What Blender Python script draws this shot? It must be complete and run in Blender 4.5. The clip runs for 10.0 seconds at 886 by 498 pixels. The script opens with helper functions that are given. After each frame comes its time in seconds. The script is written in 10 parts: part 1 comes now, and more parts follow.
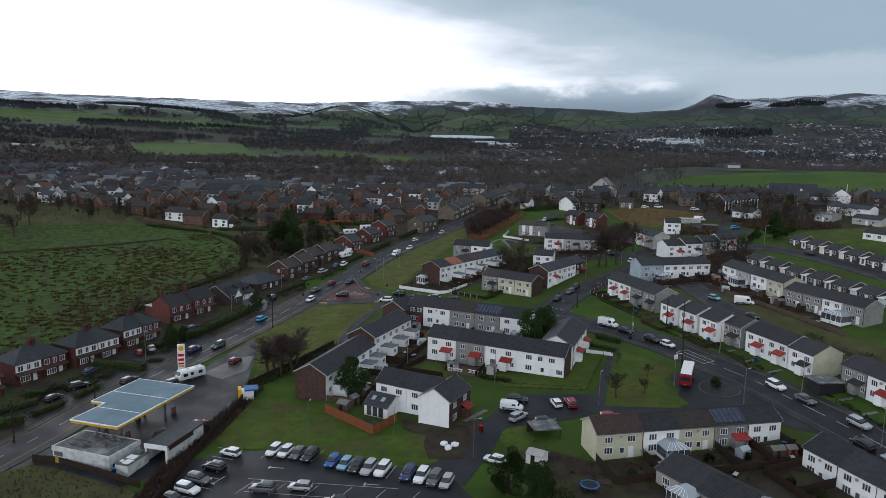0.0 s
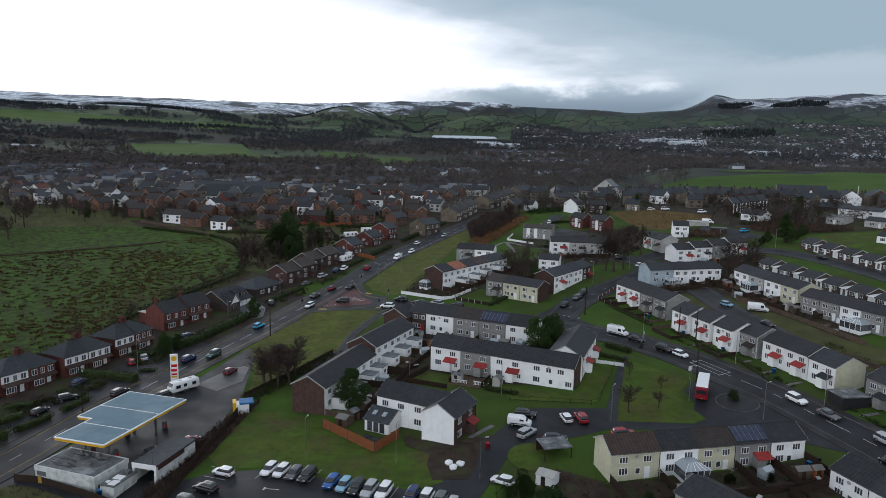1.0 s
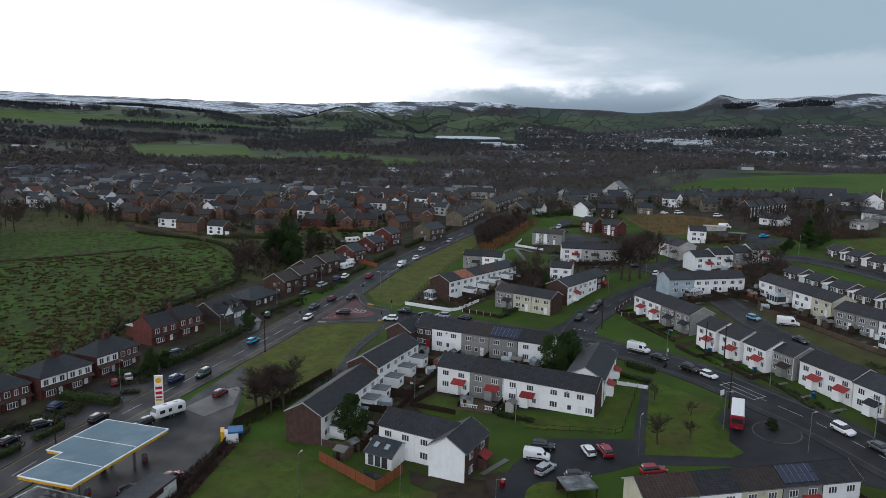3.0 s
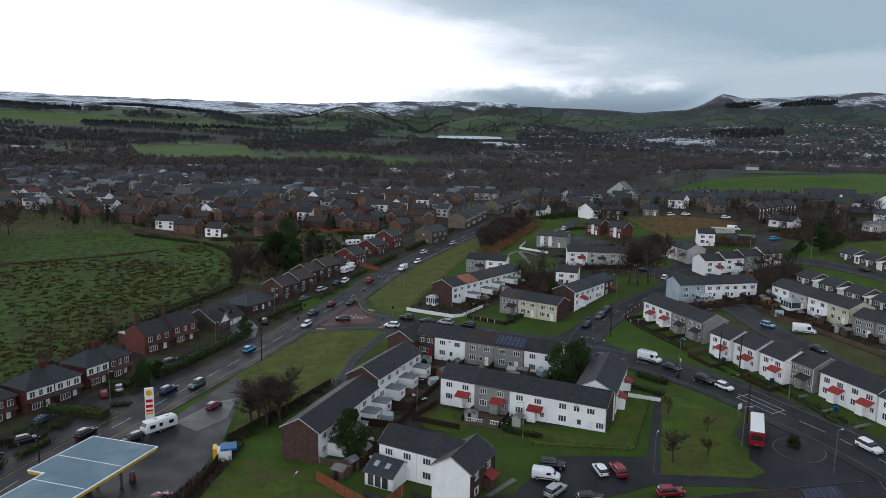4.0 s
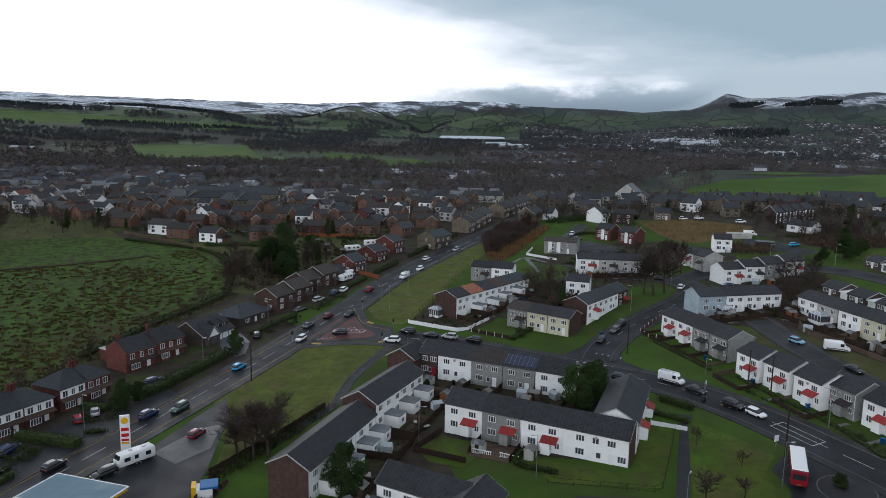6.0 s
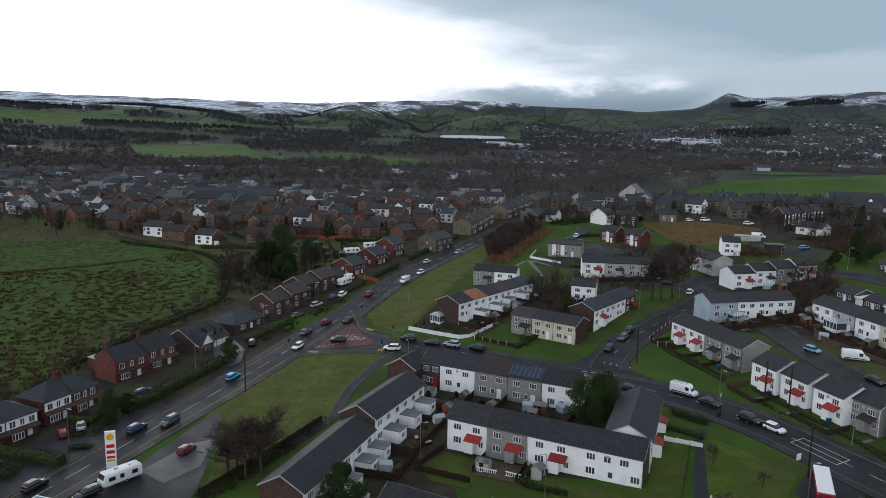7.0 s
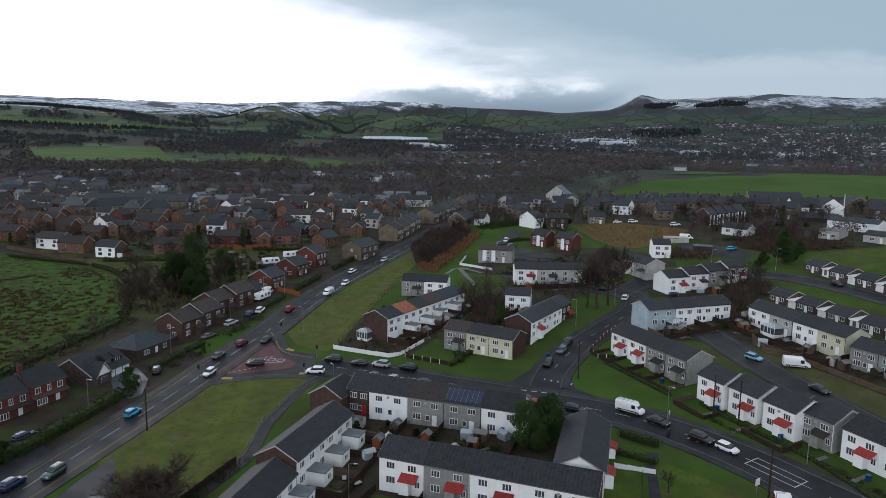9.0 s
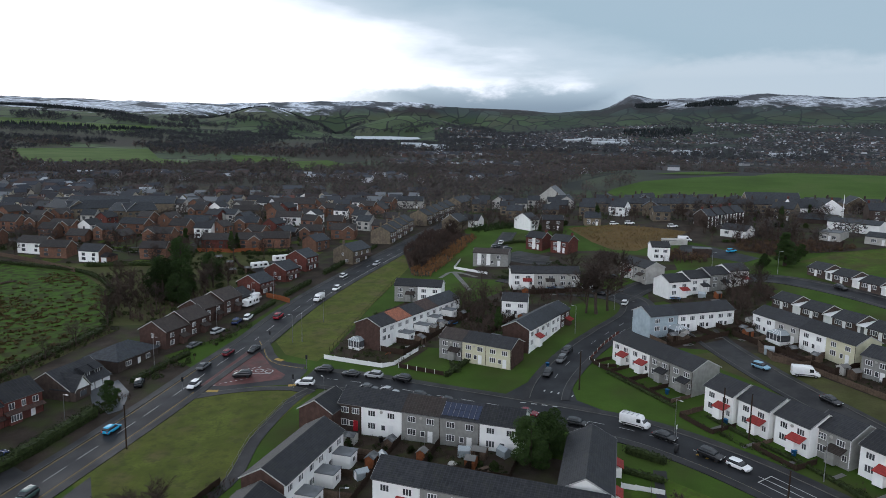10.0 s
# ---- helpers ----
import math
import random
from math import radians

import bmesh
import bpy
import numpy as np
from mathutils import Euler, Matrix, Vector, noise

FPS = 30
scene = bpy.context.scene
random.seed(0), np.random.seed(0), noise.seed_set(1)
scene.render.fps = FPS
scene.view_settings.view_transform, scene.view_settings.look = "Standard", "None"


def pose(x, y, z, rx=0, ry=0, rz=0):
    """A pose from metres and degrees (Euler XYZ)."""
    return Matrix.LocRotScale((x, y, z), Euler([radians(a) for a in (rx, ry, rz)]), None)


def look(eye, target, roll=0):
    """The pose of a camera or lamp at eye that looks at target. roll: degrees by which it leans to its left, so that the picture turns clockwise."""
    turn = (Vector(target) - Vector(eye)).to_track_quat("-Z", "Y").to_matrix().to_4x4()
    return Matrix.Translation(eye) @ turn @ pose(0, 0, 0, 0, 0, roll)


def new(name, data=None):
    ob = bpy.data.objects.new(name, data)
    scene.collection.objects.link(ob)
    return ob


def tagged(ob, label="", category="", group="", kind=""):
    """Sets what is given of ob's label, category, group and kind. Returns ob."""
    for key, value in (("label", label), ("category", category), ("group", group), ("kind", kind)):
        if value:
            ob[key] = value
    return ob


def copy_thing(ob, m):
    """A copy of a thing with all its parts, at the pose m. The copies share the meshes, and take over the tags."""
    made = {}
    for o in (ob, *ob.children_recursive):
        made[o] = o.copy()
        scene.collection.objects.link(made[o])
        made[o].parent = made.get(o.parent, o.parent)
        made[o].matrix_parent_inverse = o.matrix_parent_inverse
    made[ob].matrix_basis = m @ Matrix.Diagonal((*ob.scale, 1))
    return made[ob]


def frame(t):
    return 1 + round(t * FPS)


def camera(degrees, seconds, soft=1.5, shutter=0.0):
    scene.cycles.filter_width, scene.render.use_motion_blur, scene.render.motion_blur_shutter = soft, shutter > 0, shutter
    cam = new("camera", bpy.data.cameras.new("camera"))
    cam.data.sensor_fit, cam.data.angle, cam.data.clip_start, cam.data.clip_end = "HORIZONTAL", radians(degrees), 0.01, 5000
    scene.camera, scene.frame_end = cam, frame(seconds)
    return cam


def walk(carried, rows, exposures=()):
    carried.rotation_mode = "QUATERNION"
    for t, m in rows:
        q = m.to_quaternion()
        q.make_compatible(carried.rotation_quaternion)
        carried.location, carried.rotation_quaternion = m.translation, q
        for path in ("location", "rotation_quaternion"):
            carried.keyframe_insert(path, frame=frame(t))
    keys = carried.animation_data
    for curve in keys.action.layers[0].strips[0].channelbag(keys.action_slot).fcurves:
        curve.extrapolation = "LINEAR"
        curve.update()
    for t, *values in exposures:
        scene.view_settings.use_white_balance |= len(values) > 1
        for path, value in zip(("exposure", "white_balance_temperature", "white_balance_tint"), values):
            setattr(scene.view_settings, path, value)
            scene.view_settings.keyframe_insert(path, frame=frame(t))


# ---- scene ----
cam = camera(65.0, 10.0, soft=0.8)
PATH = [
    (0, (4.798, -1.46, 55.695), (4.723, 0.515, 55.389), 1.2),
    (0.5, (4.279, 2.009, 55.804), (4.203, 3.984, 55.498), 1.2),
    (1, (3.932, 5.398, 55.949), (3.853, 7.373, 55.644), 1.2),
    (1.5, (3.49, 8.614, 56.019), (3.409, 10.59, 55.715), 1.2),
    (2, (3.085, 12.049, 56.152), (3.002, 14.024, 55.848), 1.2),
    (2.5, (2.719, 15.309, 56.272), (2.633, 17.284, 55.968), 1.2),
    (4, (1.671, 25.31, 56.748), (1.578, 27.284, 56.443), 1.1),
    (4.5, (1.359, 28.369, 56.944), (1.263, 30.344, 56.639), 1.1),
    (5, (0.936, 31.748, 57.15), (0.839, 33.722, 56.844), 1.1),
    (5.5, (0.835, 34.998, 57.221), (0.736, 36.972, 56.916), 1.1),
    (7, (-0.142, 44.994, 57.608), (-0.243, 46.968, 57.301), 1.1),
    (7.5, (-0.442, 48.168, 57.75), (-0.544, 50.142, 57.444), 1.1),
    (8, (-0.644, 51.617, 57.9), (-0.718, 53.592, 57.594), 1.1),
    (8.5, (-0.779, 54.908, 58.107), (-0.768, 56.884, 57.802), 1.0),
    (9, (-1.241, 58.367, 58.099), (-1.126, 60.341, 57.798), 0.9),
    (9.5, (-1.429, 61.618, 58.249), (-1.289, 63.59, 57.948), 0.9),
    (10, (-1.527, 65.128, 58.422), (-1.389, 67.1, 58.121), 0.8),
]
walk(cam, [(t, look(eye, target, roll)) for t, eye, target, roll in PATH], [(0.0, -0.02, 6000, 13), (7.0, 0.0, 6000, 13), (9.0, 0.06, 6000, 13), (10.0, 0.16, 6000, 13)])

# ---- light and sky ----
SUN_AZ = -32.0      # degrees clockwise from +y
SUN_EL = 16.0


def make_world():
    w = bpy.data.worlds.new("overcast_sky")
    scene.world = w
    w.use_nodes = True
    nt = w.node_tree
    nt.nodes.clear()
    N, K = nt.nodes.new, nt.links.new

    def m(op, a, b=None, c=None):
        n = N("ShaderNodeMath")
        n.operation = op
        for i, v in enumerate((a, b, c)):
            if v is None:
                continue
            if isinstance(v, (int, float)):
                n.inputs[i].default_value = v
            else:
                K(v, n.inputs[i])
        return n.outputs[0]

    def ramp(v, stops):
        n = N("ShaderNodeValToRGB")
        K(v, n.inputs[0])
        els = n.color_ramp.elements
        while len(els) < len(stops):
            els.new(0.5)
        for e, (p, c) in zip(els, stops):
            e.position, e.color = p, (*c, 1)
        return n.outputs[0]

    out, bg = N("ShaderNodeOutputWorld"), N("ShaderNodeBackground")
    tc = N("ShaderNodeTexCoord")
    sep = N("ShaderNodeSeparateXYZ")
    K(tc.outputs["Generated"], sep.inputs[0])
    x, y, z = sep.outputs
    # a flat cloud deck: directions projected on a plane overhead
    up = m("ADD", m("MAXIMUM", z, 0.0), 0.10)
    comb = N("ShaderNodeCombineXYZ")
    K(m("DIVIDE", x, up), comb.inputs[0])
    K(m("DIVIDE", y, up), comb.inputs[1])
    n1 = N("ShaderNodeTexNoise")
    n1.inputs["Scale"].default_value, n1.inputs["Detail"].default_value, n1.inputs["Roughness"].default_value = 0.55, 6, 0.55
    K(comb.outputs[0], n1.inputs["Vector"])
    n2 = N("ShaderNodeTexNoise")
    n2.inputs["Scale"].default_value, n2.inputs["Detail"].default_value = 4.0, 7
    mp = N("ShaderNodeMapping")
    mp.inputs["Scale"].default_value = (1.0, 1.0, 3.2)
    K(tc.outputs["Generated"], mp.inputs[0])
    K(mp.outputs[0], n2.inputs["Vector"])
    # thinner cloud towards the low sun, thicker to the other side and overhead
    s = m("ADD", x, m("MULTIPLY", z, 3.5))
    s = m("SUBTRACT", s, m("MULTIPLY", m("MAXIMUM", m("MULTIPLY", y, -1.0), 0.0), 1.95))
    s = m("ADD", s, m("MULTIPLY", m("SUBTRACT", n1.outputs[0], 0.5), 0.55))
    s = m("ADD", s, m("MULTIPLY", m("SUBTRACT", n2.outputs[0], 0.5), 0.42))
    deck = ramp(m("MULTIPLY_ADD", s, 0.2, 0.4), [(0.0, (2.5, 2.5, 2.52)), (0.30, (1.5, 1.5, 1.51)), (0.475, (1.2, 1.2, 1.22)), (0.515, (0.54, 0.62, 0.66)), (0.56, (0.35, 0.46, 0.51)), (0.66, (0.39, 0.485, 0.53)), (0.80, (0.50, 0.57, 0.60)), (1.0, (0.74, 0.77, 0.80))])
    # low stratus lying on the hills, dark under its edge, paler to the right
    def step(v, a, b):
        n = N("ShaderNodeMapRange")
        n.interpolation_type = "SMOOTHSTEP"
        n.inputs[1].default_value, n.inputs[2].default_value = a, b
        K(v, n.inputs[0])
        return n.outputs[0]

    n3 = N("ShaderNodeTexNoise")
    n3.inputs["Scale"].default_value, n3.inputs["Detail"].default_value, n3.inputs["Roughness"].default_value = 7.0, 8, 0.6
    mp3 = N("ShaderNodeMapping")
    mp3.inputs["Scale"].default_value = (1.0, 1.0, 2.4)
    K(tc.outputs["Generated"], mp3.inputs[0])
    K(mp3.outputs[0], n3.inputs["Vector"])
    lid = m("ADD", m("MULTIPLY_ADD", n3.outputs[0], 0.09, 0.034), m("MULTIPLY", step(x, 0.2, 0.4), 0.035))
    band = m("MULTIPLY", step(m("SUBTRACT", lid, z), -0.008, 0.016), step(x, -0.2, 0.02))
    tone = m("MAXIMUM", m("MULTIPLY", step(z, 0.045, 0.1), 0.9), m("MULTIPLY", step(m("ADD", x, m("MULTIPLY", n3.outputs[0], 0.1)), 0.29, 0.40), 0.8))
    tone = m("MAXIMUM", tone, m("MULTIPLY", step(x, 0.1, -0.1), 0.85))
    low = ramp(tone, [(0.0, (0.20, 0.275, 0.345)), (0.5, (0.41, 0.50, 0.555)), (1.0, (0.53, 0.60, 0.63))])
    mix = N("ShaderNodeMix")
    mix.data_type, mix.clamp_factor = "RGBA", True
    K(band, mix.inputs[0])
    K(deck, mix.inputs[6])
    K(low, mix.inputs[7])
    sky = N("ShaderNodeTexSky")
    sky.sky_type, sky.sun_disc = "NISHITA", False
    sky.sun_elevation, sky.sun_rotation = radians(SUN_EL), radians(SUN_AZ)
    mix2 = N("ShaderNodeMix")
    mix2.data_type = "RGBA"
    mix2.inputs[0].default_value = 0.94
    sc = N("ShaderNodeVectorMath")
    sc.operation = "SCALE"
    sc.inputs["Scale"].default_value = 0.1
    K(sky.outputs[0], sc.inputs[0])
    K(sc.outputs[0], mix2.inputs[6])
    K(mix.outputs[2], mix2.inputs[7])
    K(mix2.outputs[2], bg.inputs[0])
    bg.inputs[1].default_value = 1.0
    K(bg.outputs[0], out.inputs[0])


make_world()
sun = new("sun", bpy.data.lights.new("sun", "SUN"))
sun.data.energy, sun.data.angle, sun.data.color = 0.5, radians(25), (1.0, 0.96, 0.9)
sun.matrix_world = look((200 * math.sin(radians(SUN_AZ)), 200 * math.cos(radians(SUN_AZ)), 200 * math.tan(radians(SUN_EL))), (0, 0, 0))


# ---- the lie of the land ----
def smooth(a, b, v):
    t = min(1.0, max(0.0, (v - a) / (b - a)))
    return t * t * (3 - 2 * t)


def bell(v, c, w):
    return math.exp(-((v - c) / w) ** 2)


def near_height(x, y):
    u, v = x / 100, (y - 150) / 100
    u, v = max(-3.2, min(3.2, u)), max(-1.6, min(3.4, v))
    return 1.97 + 5.19 * u + 4.18 * v + 1.25 * u * u - 0.17 * u * v + 1.02 * v * v - 2.6 * bell(x, 66, 28) * bell(y, 100, 28)


def far_height(x, y):
    r, th = math.hypot(x, y - 30), math.degrees(math.atan2(x, y - 30))
    side = smooth(-8, -26, th)
    right = smooth(8, 22, th)
    mid = smooth(-17, -13, th) * smooth(9, 5, th)
    z = 17 + 17 * smooth(950, 1500, r) + 24 * smooth(1400, 2100, r) + 45 * smooth(2000, 3300, r)
    z += side * (38 * smooth(1400, 2600, r) + 40 * smooth(2200, 3200, r))
    z += right * (60 * smooth(2100, 3400, r) - 8 * smooth(900, 1300, r))
    # the pasture on the rise
    z += 17 * smooth(9, 19, th) * bell(r, 760, 230)
    # moors along the skyline
    sky = 0.047 + 0.001 * bell(th, -25, 4) + 0.003 * bell(th, -10, 5) - 0.002 * bell(th, -40, 9) + 0.009 * bell(th, -1, 7.5) - 0.004 * bell(th, 12.5, 3.5)
    sky += 0.0145 * smooth(15.8, 18.6, th) + 0.006 * bell(th, 18.7, 0.8) + 0.006 * bell(th, 27, 4.5)
    sky += 0.0018 * noise.noise((th * 0.35, 0.0, 3.0)) + 0.001 * noise.noise((th * 1.3, 0.0, 5.0))
    top = 57 + sky * 4350
    ridge = smooth(3150 + 350 * smooth(-4, 6, th) + 500 * mid, 4350, r)
    z += (top - z) * ridge
    # two round green hills before them, with a clough between
    z += max(0.0, 205 - z) * bell(th, -10.2, 3.7) * bell(r, 3220, 420)
    z += max(0.0, 192 - z) * bell(th, 1.2, 4.6) * bell(r, 3400, 400)
    z -= 45 * bell(th, -4.6, 0.9) * bell(r, 3450, 500)
    # the hollow that holds the reservoir
    hollow = min(1.0, 1.6 * bell(th, -0.8, 3.4)) * min(1.0, 1.8 * bell(r, 2800, 330))
    z += (58 + 0.04 * (r - 2480) - z) * hollow
    rough = smooth(1300, 2600, r) * (1 - hollow)
    z += 8 * noise.noise((x * 0.0035, y * 0.0035, 1.0)) * rough + (16 - 8 * mid) * noise.noise((x * 0.0016, y * 0.0016, 7.0)) * smooth(2200, 3600, r) * (1 - hollow)
    # gullies down the moors
    z -= 26 * ridge * max(0.0, noise.noise((th * 0.55, r * 0.0006, 11.0)) - 0.05) * smooth(4300, 4000, r)
    return z


def height(x, y):
    r = math.hypot(x, y - 30)
    k = smooth(330, 520, r)
    if k <= 0:
        return near_height(x, y)
    f = far_height(x, y)
    return f if k >= 1 else near_height(x, y) * (1 - k) + f * k


# ---- node helpers ----
def rgb(c):
    return (*c, 1.0)


def material(name, base, var=0.25, rough=0.85, scale=6.0, fine=40.0, bump=0.3, stain=None, stain_scale=0.35, stain_amt=0.5, spec=0.18, metal=0.0, coords="Object", tint=0.0, extra=None, wet=0.0):
    """Base colour varied at two scales, fine relief, optional stains; tint: change from thing to thing."""
    mt = bpy.data.materials.new(name)
    mt.use_nodes = True
    nt = mt.node_tree
    b = nt.nodes["Principled BSDF"]
    N, K = nt.nodes.new, nt.links.new
    if coords == "World":
        vec = N("ShaderNodeNewGeometry").outputs["Position"]
    else:
        vec = N("ShaderNodeTexCoord").outputs["Object"]

    def nz(s, d=4):
        n = N("ShaderNodeTexNoise")
        n.inputs["Scale"].default_value, n.inputs["Detail"].default_value = s, d
        K(vec, n.inputs["Vector"])
        return n.outputs[0]

    def mixc(f, a, c, mode="MIX"):
        n = N("ShaderNodeMix")
        n.data_type, n.blend_type = "RGBA", mode
        if isinstance(f, (int, float)):
            n.inputs[0].default_value = f
        else:
            K(f, n.inputs[0])
        for i, v in ((6, a), (7, c)):
            if isinstance(v, tuple):
                n.inputs[i].default_value = rgb(v)
            else:
                K(v, n.inputs[i])
        return n.outputs[2]

    def rng(v, a, c, lo=0.0, hi=1.0):
        n = N("ShaderNodeMapRange")
        n.inputs[1].default_value, n.inputs[2].default_value, n.inputs[3].default_value, n.inputs[4].default_value = a, c, lo, hi
        K(v, n.inputs[0])
        return n.outputs[0]

    dark = tuple(v * (1 - var) for v in base)
    light = tuple(min(1, v * (1 + var)) for v in base)
    big, small = nz(scale), nz(fine, 3)
    col = mixc(rng(big, 0.3, 0.7), dark, light)
    col = mixc(rng(small, 0.3, 0.7, 0.0, 0.45), col, dark)
    if stain:
        col = mixc(rng(nz(stain_scale, 6), 0.48, 0.68, 0.0, stain_amt), col, stain)
    if tint:
        info = N("ShaderNodeObjectInfo")
        hs = N("ShaderNodeHueSaturation")
        K(rng(info.outputs["Random"], 0, 1, 1 - tint, 1 + tint), hs.inputs["Value"])
        K(col, hs.inputs["Color"])
        col = hs.outputs[0]
    if extra:
        col = extra(nt, vec, col, mixc, rng, nz)
    K(col, b.inputs["Base Color"])
    b.inputs["Roughness"].default_value = rough
    if wet:
        K(rng(nz(0.16, 6), 0.36, 0.62, rough - wet, rough + wet), b.inputs["Roughness"])
    b.inputs["Specular IOR Level"].default_value = spec
    b.inputs["Metallic"].default_value = metal
    if bump:
        bp = N("ShaderNodeBump")
        bp.inputs["Strength"].default_value, bp.inputs["Distance"].default_value = bump, 0.03
        K(small, bp.inputs["Height"])
        K(bp.outputs[0], b.inputs["Normal"])
    return mt


def courses(axis, spacing, amount, shade):
    """Rows of tiles or bricks: a darker joint each spacing metres along an axis."""
    def go(nt, vec, col, mixc, rng, nz):
        sp = nt.nodes.new("ShaderNodeSeparateXYZ")
        nt.links.new(vec, sp.inputs[0])
        a = nt.nodes.new("ShaderNodeMath")
        a.operation = "FRACT"
        d = nt.nodes.new("ShaderNodeMath")
        d.operation = "DIVIDE"
        d.inputs[1].default_value = spacing
        nt.links.new(sp.outputs[axis], d.inputs[0])
        nt.links.new(d.outputs[0], a.inputs[0])
        f = rng(a.outputs[0], 0.78, 0.92, 0.0, amount)
        return mixc(f, col, shade)
    return go


def tiles(base):
    """Rows of tiles up the slope, crossed by the rolls that run down it."""
    rows, rolls = courses(1, 0.34, 0.7, tuple(v * 0.35 for v in base)), courses(0, 0.62, 0.5, tuple(v * 1.7 + 0.006 for v in base))

    def go(nt, vec, col, mixc, rng, nz):
        c = mixc(rng(nz(0.9, 7), 0.52, 0.72, 0.0, 0.45), col, (0.050, 0.054, 0.040))
        return rows(nt, vec, rolls(nt, vec, c, mixc, rng, nz), mixc, rng, nz)
    return go


def roofing(name, base, **kw):
    return material(name, base, var=0.38, rough=0.6, scale=1.3, fine=14, stain=tuple(v * 0.6 + 0.02 for v in base), stain_scale=0.5, spec=0.2, tint=0.25, bump=0.6, extra=tiles(base), **kw)


def walling(name, base, **kw):
    kw = {"var": 0.1, "rough": 0.92, "scale": 1.2, "fine": 30, "stain": tuple(v * 0.62 for v in base), "stain_scale": 0.45, "stain_amt": 0.5, "spec": 0.2, "tint": 0.06, **kw}
    return material(name, base, **kw)


M_white = walling("white_render", (0.86, 0.86, 0.84), stain_amt=0.14, stain_scale=0.7, var=0.035)
M_grey = walling("grey_pebbledash", (0.25, 0.25, 0.235), var=0.18)
M_pale = walling("pale_grey_render", (0.42, 0.41, 0.38))
M_cream = walling("cream_render", (0.55, 0.53, 0.38), stain_amt=0.25)
M_blue = walling("pale_blue_render", (0.36, 0.43, 0.47))
M_gable = walling("brown_gable_brick", (0.072, 0.042, 0.034), var=0.3, tint=0.15, extra=courses(2, 0.15, 0.3, (0.12, 0.09, 0.08)))
M_brick = walling("red_brick", (0.120, 0.038, 0.030), var=0.3, stain=(0.07, 0.035, 0.03), tint=0.2, extra=courses(2, 0.15, 0.35, (0.16, 0.12, 0.10)))
M_brick2 = walling("orange_brick", (0.165, 0.086, 0.058), var=0.3, stain=(0.09, 0.06, 0.045), tint=0.25, extra=courses(2, 0.15, 0.3, (0.2, 0.15, 0.11)))
M_darkbrick = walling("dark_brown_brick", (0.070, 0.052, 0.044), var=0.3, tint=0.2)
M_stone = walling("weathered_stone", (0.17, 0.14, 0.10), var=0.3, stain=(0.10, 0.08, 0.07), stain_amt=0.7, tint=0.25)
M_villageroof = roofing("weathered_brown_tiles", (0.034, 0.029, 0.028))
M_slate = roofing("dark_concrete_tiles", (0.024, 0.025, 0.029))
M_slate2 = roofing("grey_slates", (0.032, 0.036, 0.043))
M_brownroof = roofing("brown_tiles", (0.042, 0.032, 0.028))
M_redroof = roofing("red_brown_tiles", (0.060, 0.036, 0.030))
M_orangeroof = roofing("orange_tiles", (0.28, 0.10, 0.055))
M_redtile = material("red_canopy_tiles", (0.25, 0.033, 0.029), var=0.25, tint=0.22, rough=0.6, scale=2, fine=18, extra=courses(1, 0.25, 0.5, (0.14, 0.02, 0.02)))
M_flatroof = material("grey_flat_roof", (0.16, 0.17, 0.18), var=0.25, rough=0.8, scale=0.6)
M_verge_board = material("weathered_white_boards", (0.40, 0.40, 0.39), var=0.15, rough=0.7, bump=0)
M_gutter = material("grey_gutters", (0.11, 0.11, 0.112), var=0.15, rough=0.6, bump=0)
M_upvc = material("white_plastic", (0.78, 0.78, 0.77), var=0.05, rough=0.4, bump=0)
M_glass = material("window_glass", (0.075, 0.08, 0.088), var=0.5, rough=0.08, scale=0.7, bump=0, spec=0.6, tint=0.4)
M_darkwood = material("dark_stained_timber", (0.035, 0.022, 0.015), var=0.35, scale=3)
M_orangewood = material("orange_fence_stain", (0.22, 0.075, 0.03), var=0.25, scale=2)
M_wood = material("weathered_timber", (0.10, 0.07, 0.05), var=0.35, scale=2, tint=0.2)
M_reddoor = material("red_door_paint", (0.35, 0.02, 0.03), rough=0.4, bump=0)
M_tarmac = material("wet_asphalt", (0.018, 0.019, 0.022), var=0.35, rough=0.58, scale=0.25, fine=9, bump=0.12, stain=(0.030, 0.031, 0.034), stain_scale=0.12, spec=0.17, coords="World", wet=0.07)
M_tarmac2 = material("worn_asphalt", (0.024, 0.024, 0.026), var=0.3, rough=0.6, spec=0.18, wet=0.07, scale=0.3, fine=9, stain=(0.055, 0.053, 0.05), stain_scale=0.15, coords="World")
M_concrete = material("pale_concrete", (0.17, 0.165, 0.155), var=0.2, rough=0.7, scale=0.5, stain=(0.14, 0.14, 0.13), coords="World")
M_slab = material("wet_forecourt_slab", (0.085, 0.085, 0.085), var=0.3, rough=0.52, wet=0.06, scale=0.4, stain=(0.06, 0.06, 0.06), coords="World")
M_flag = material("paving_flags", (0.14, 0.135, 0.13), var=0.2, rough=0.6, scale=0.6, fine=5, stain=(0.08, 0.08, 0.075), coords="World")
M_kerb = material("kerb_stone", (0.11, 0.108, 0.10), scale=1.0, coords="World")
M_redroad = material("red_road_surface", (0.105, 0.036, 0.033), var=0.3, rough=0.6, scale=0.6, stain=(0.035, 0.028, 0.028), stain_scale=0.25, stain_amt=0.8, coords="World")
M_paint = material("road_paint_white", (0.42, 0.42, 0.41), var=0.2, rough=0.6, scale=1.5, coords="World")
M_ypaint = material("road_paint_yellow", (0.34, 0.22, 0.04), var=0.2, rough=0.6, scale=1.5, coords="World")


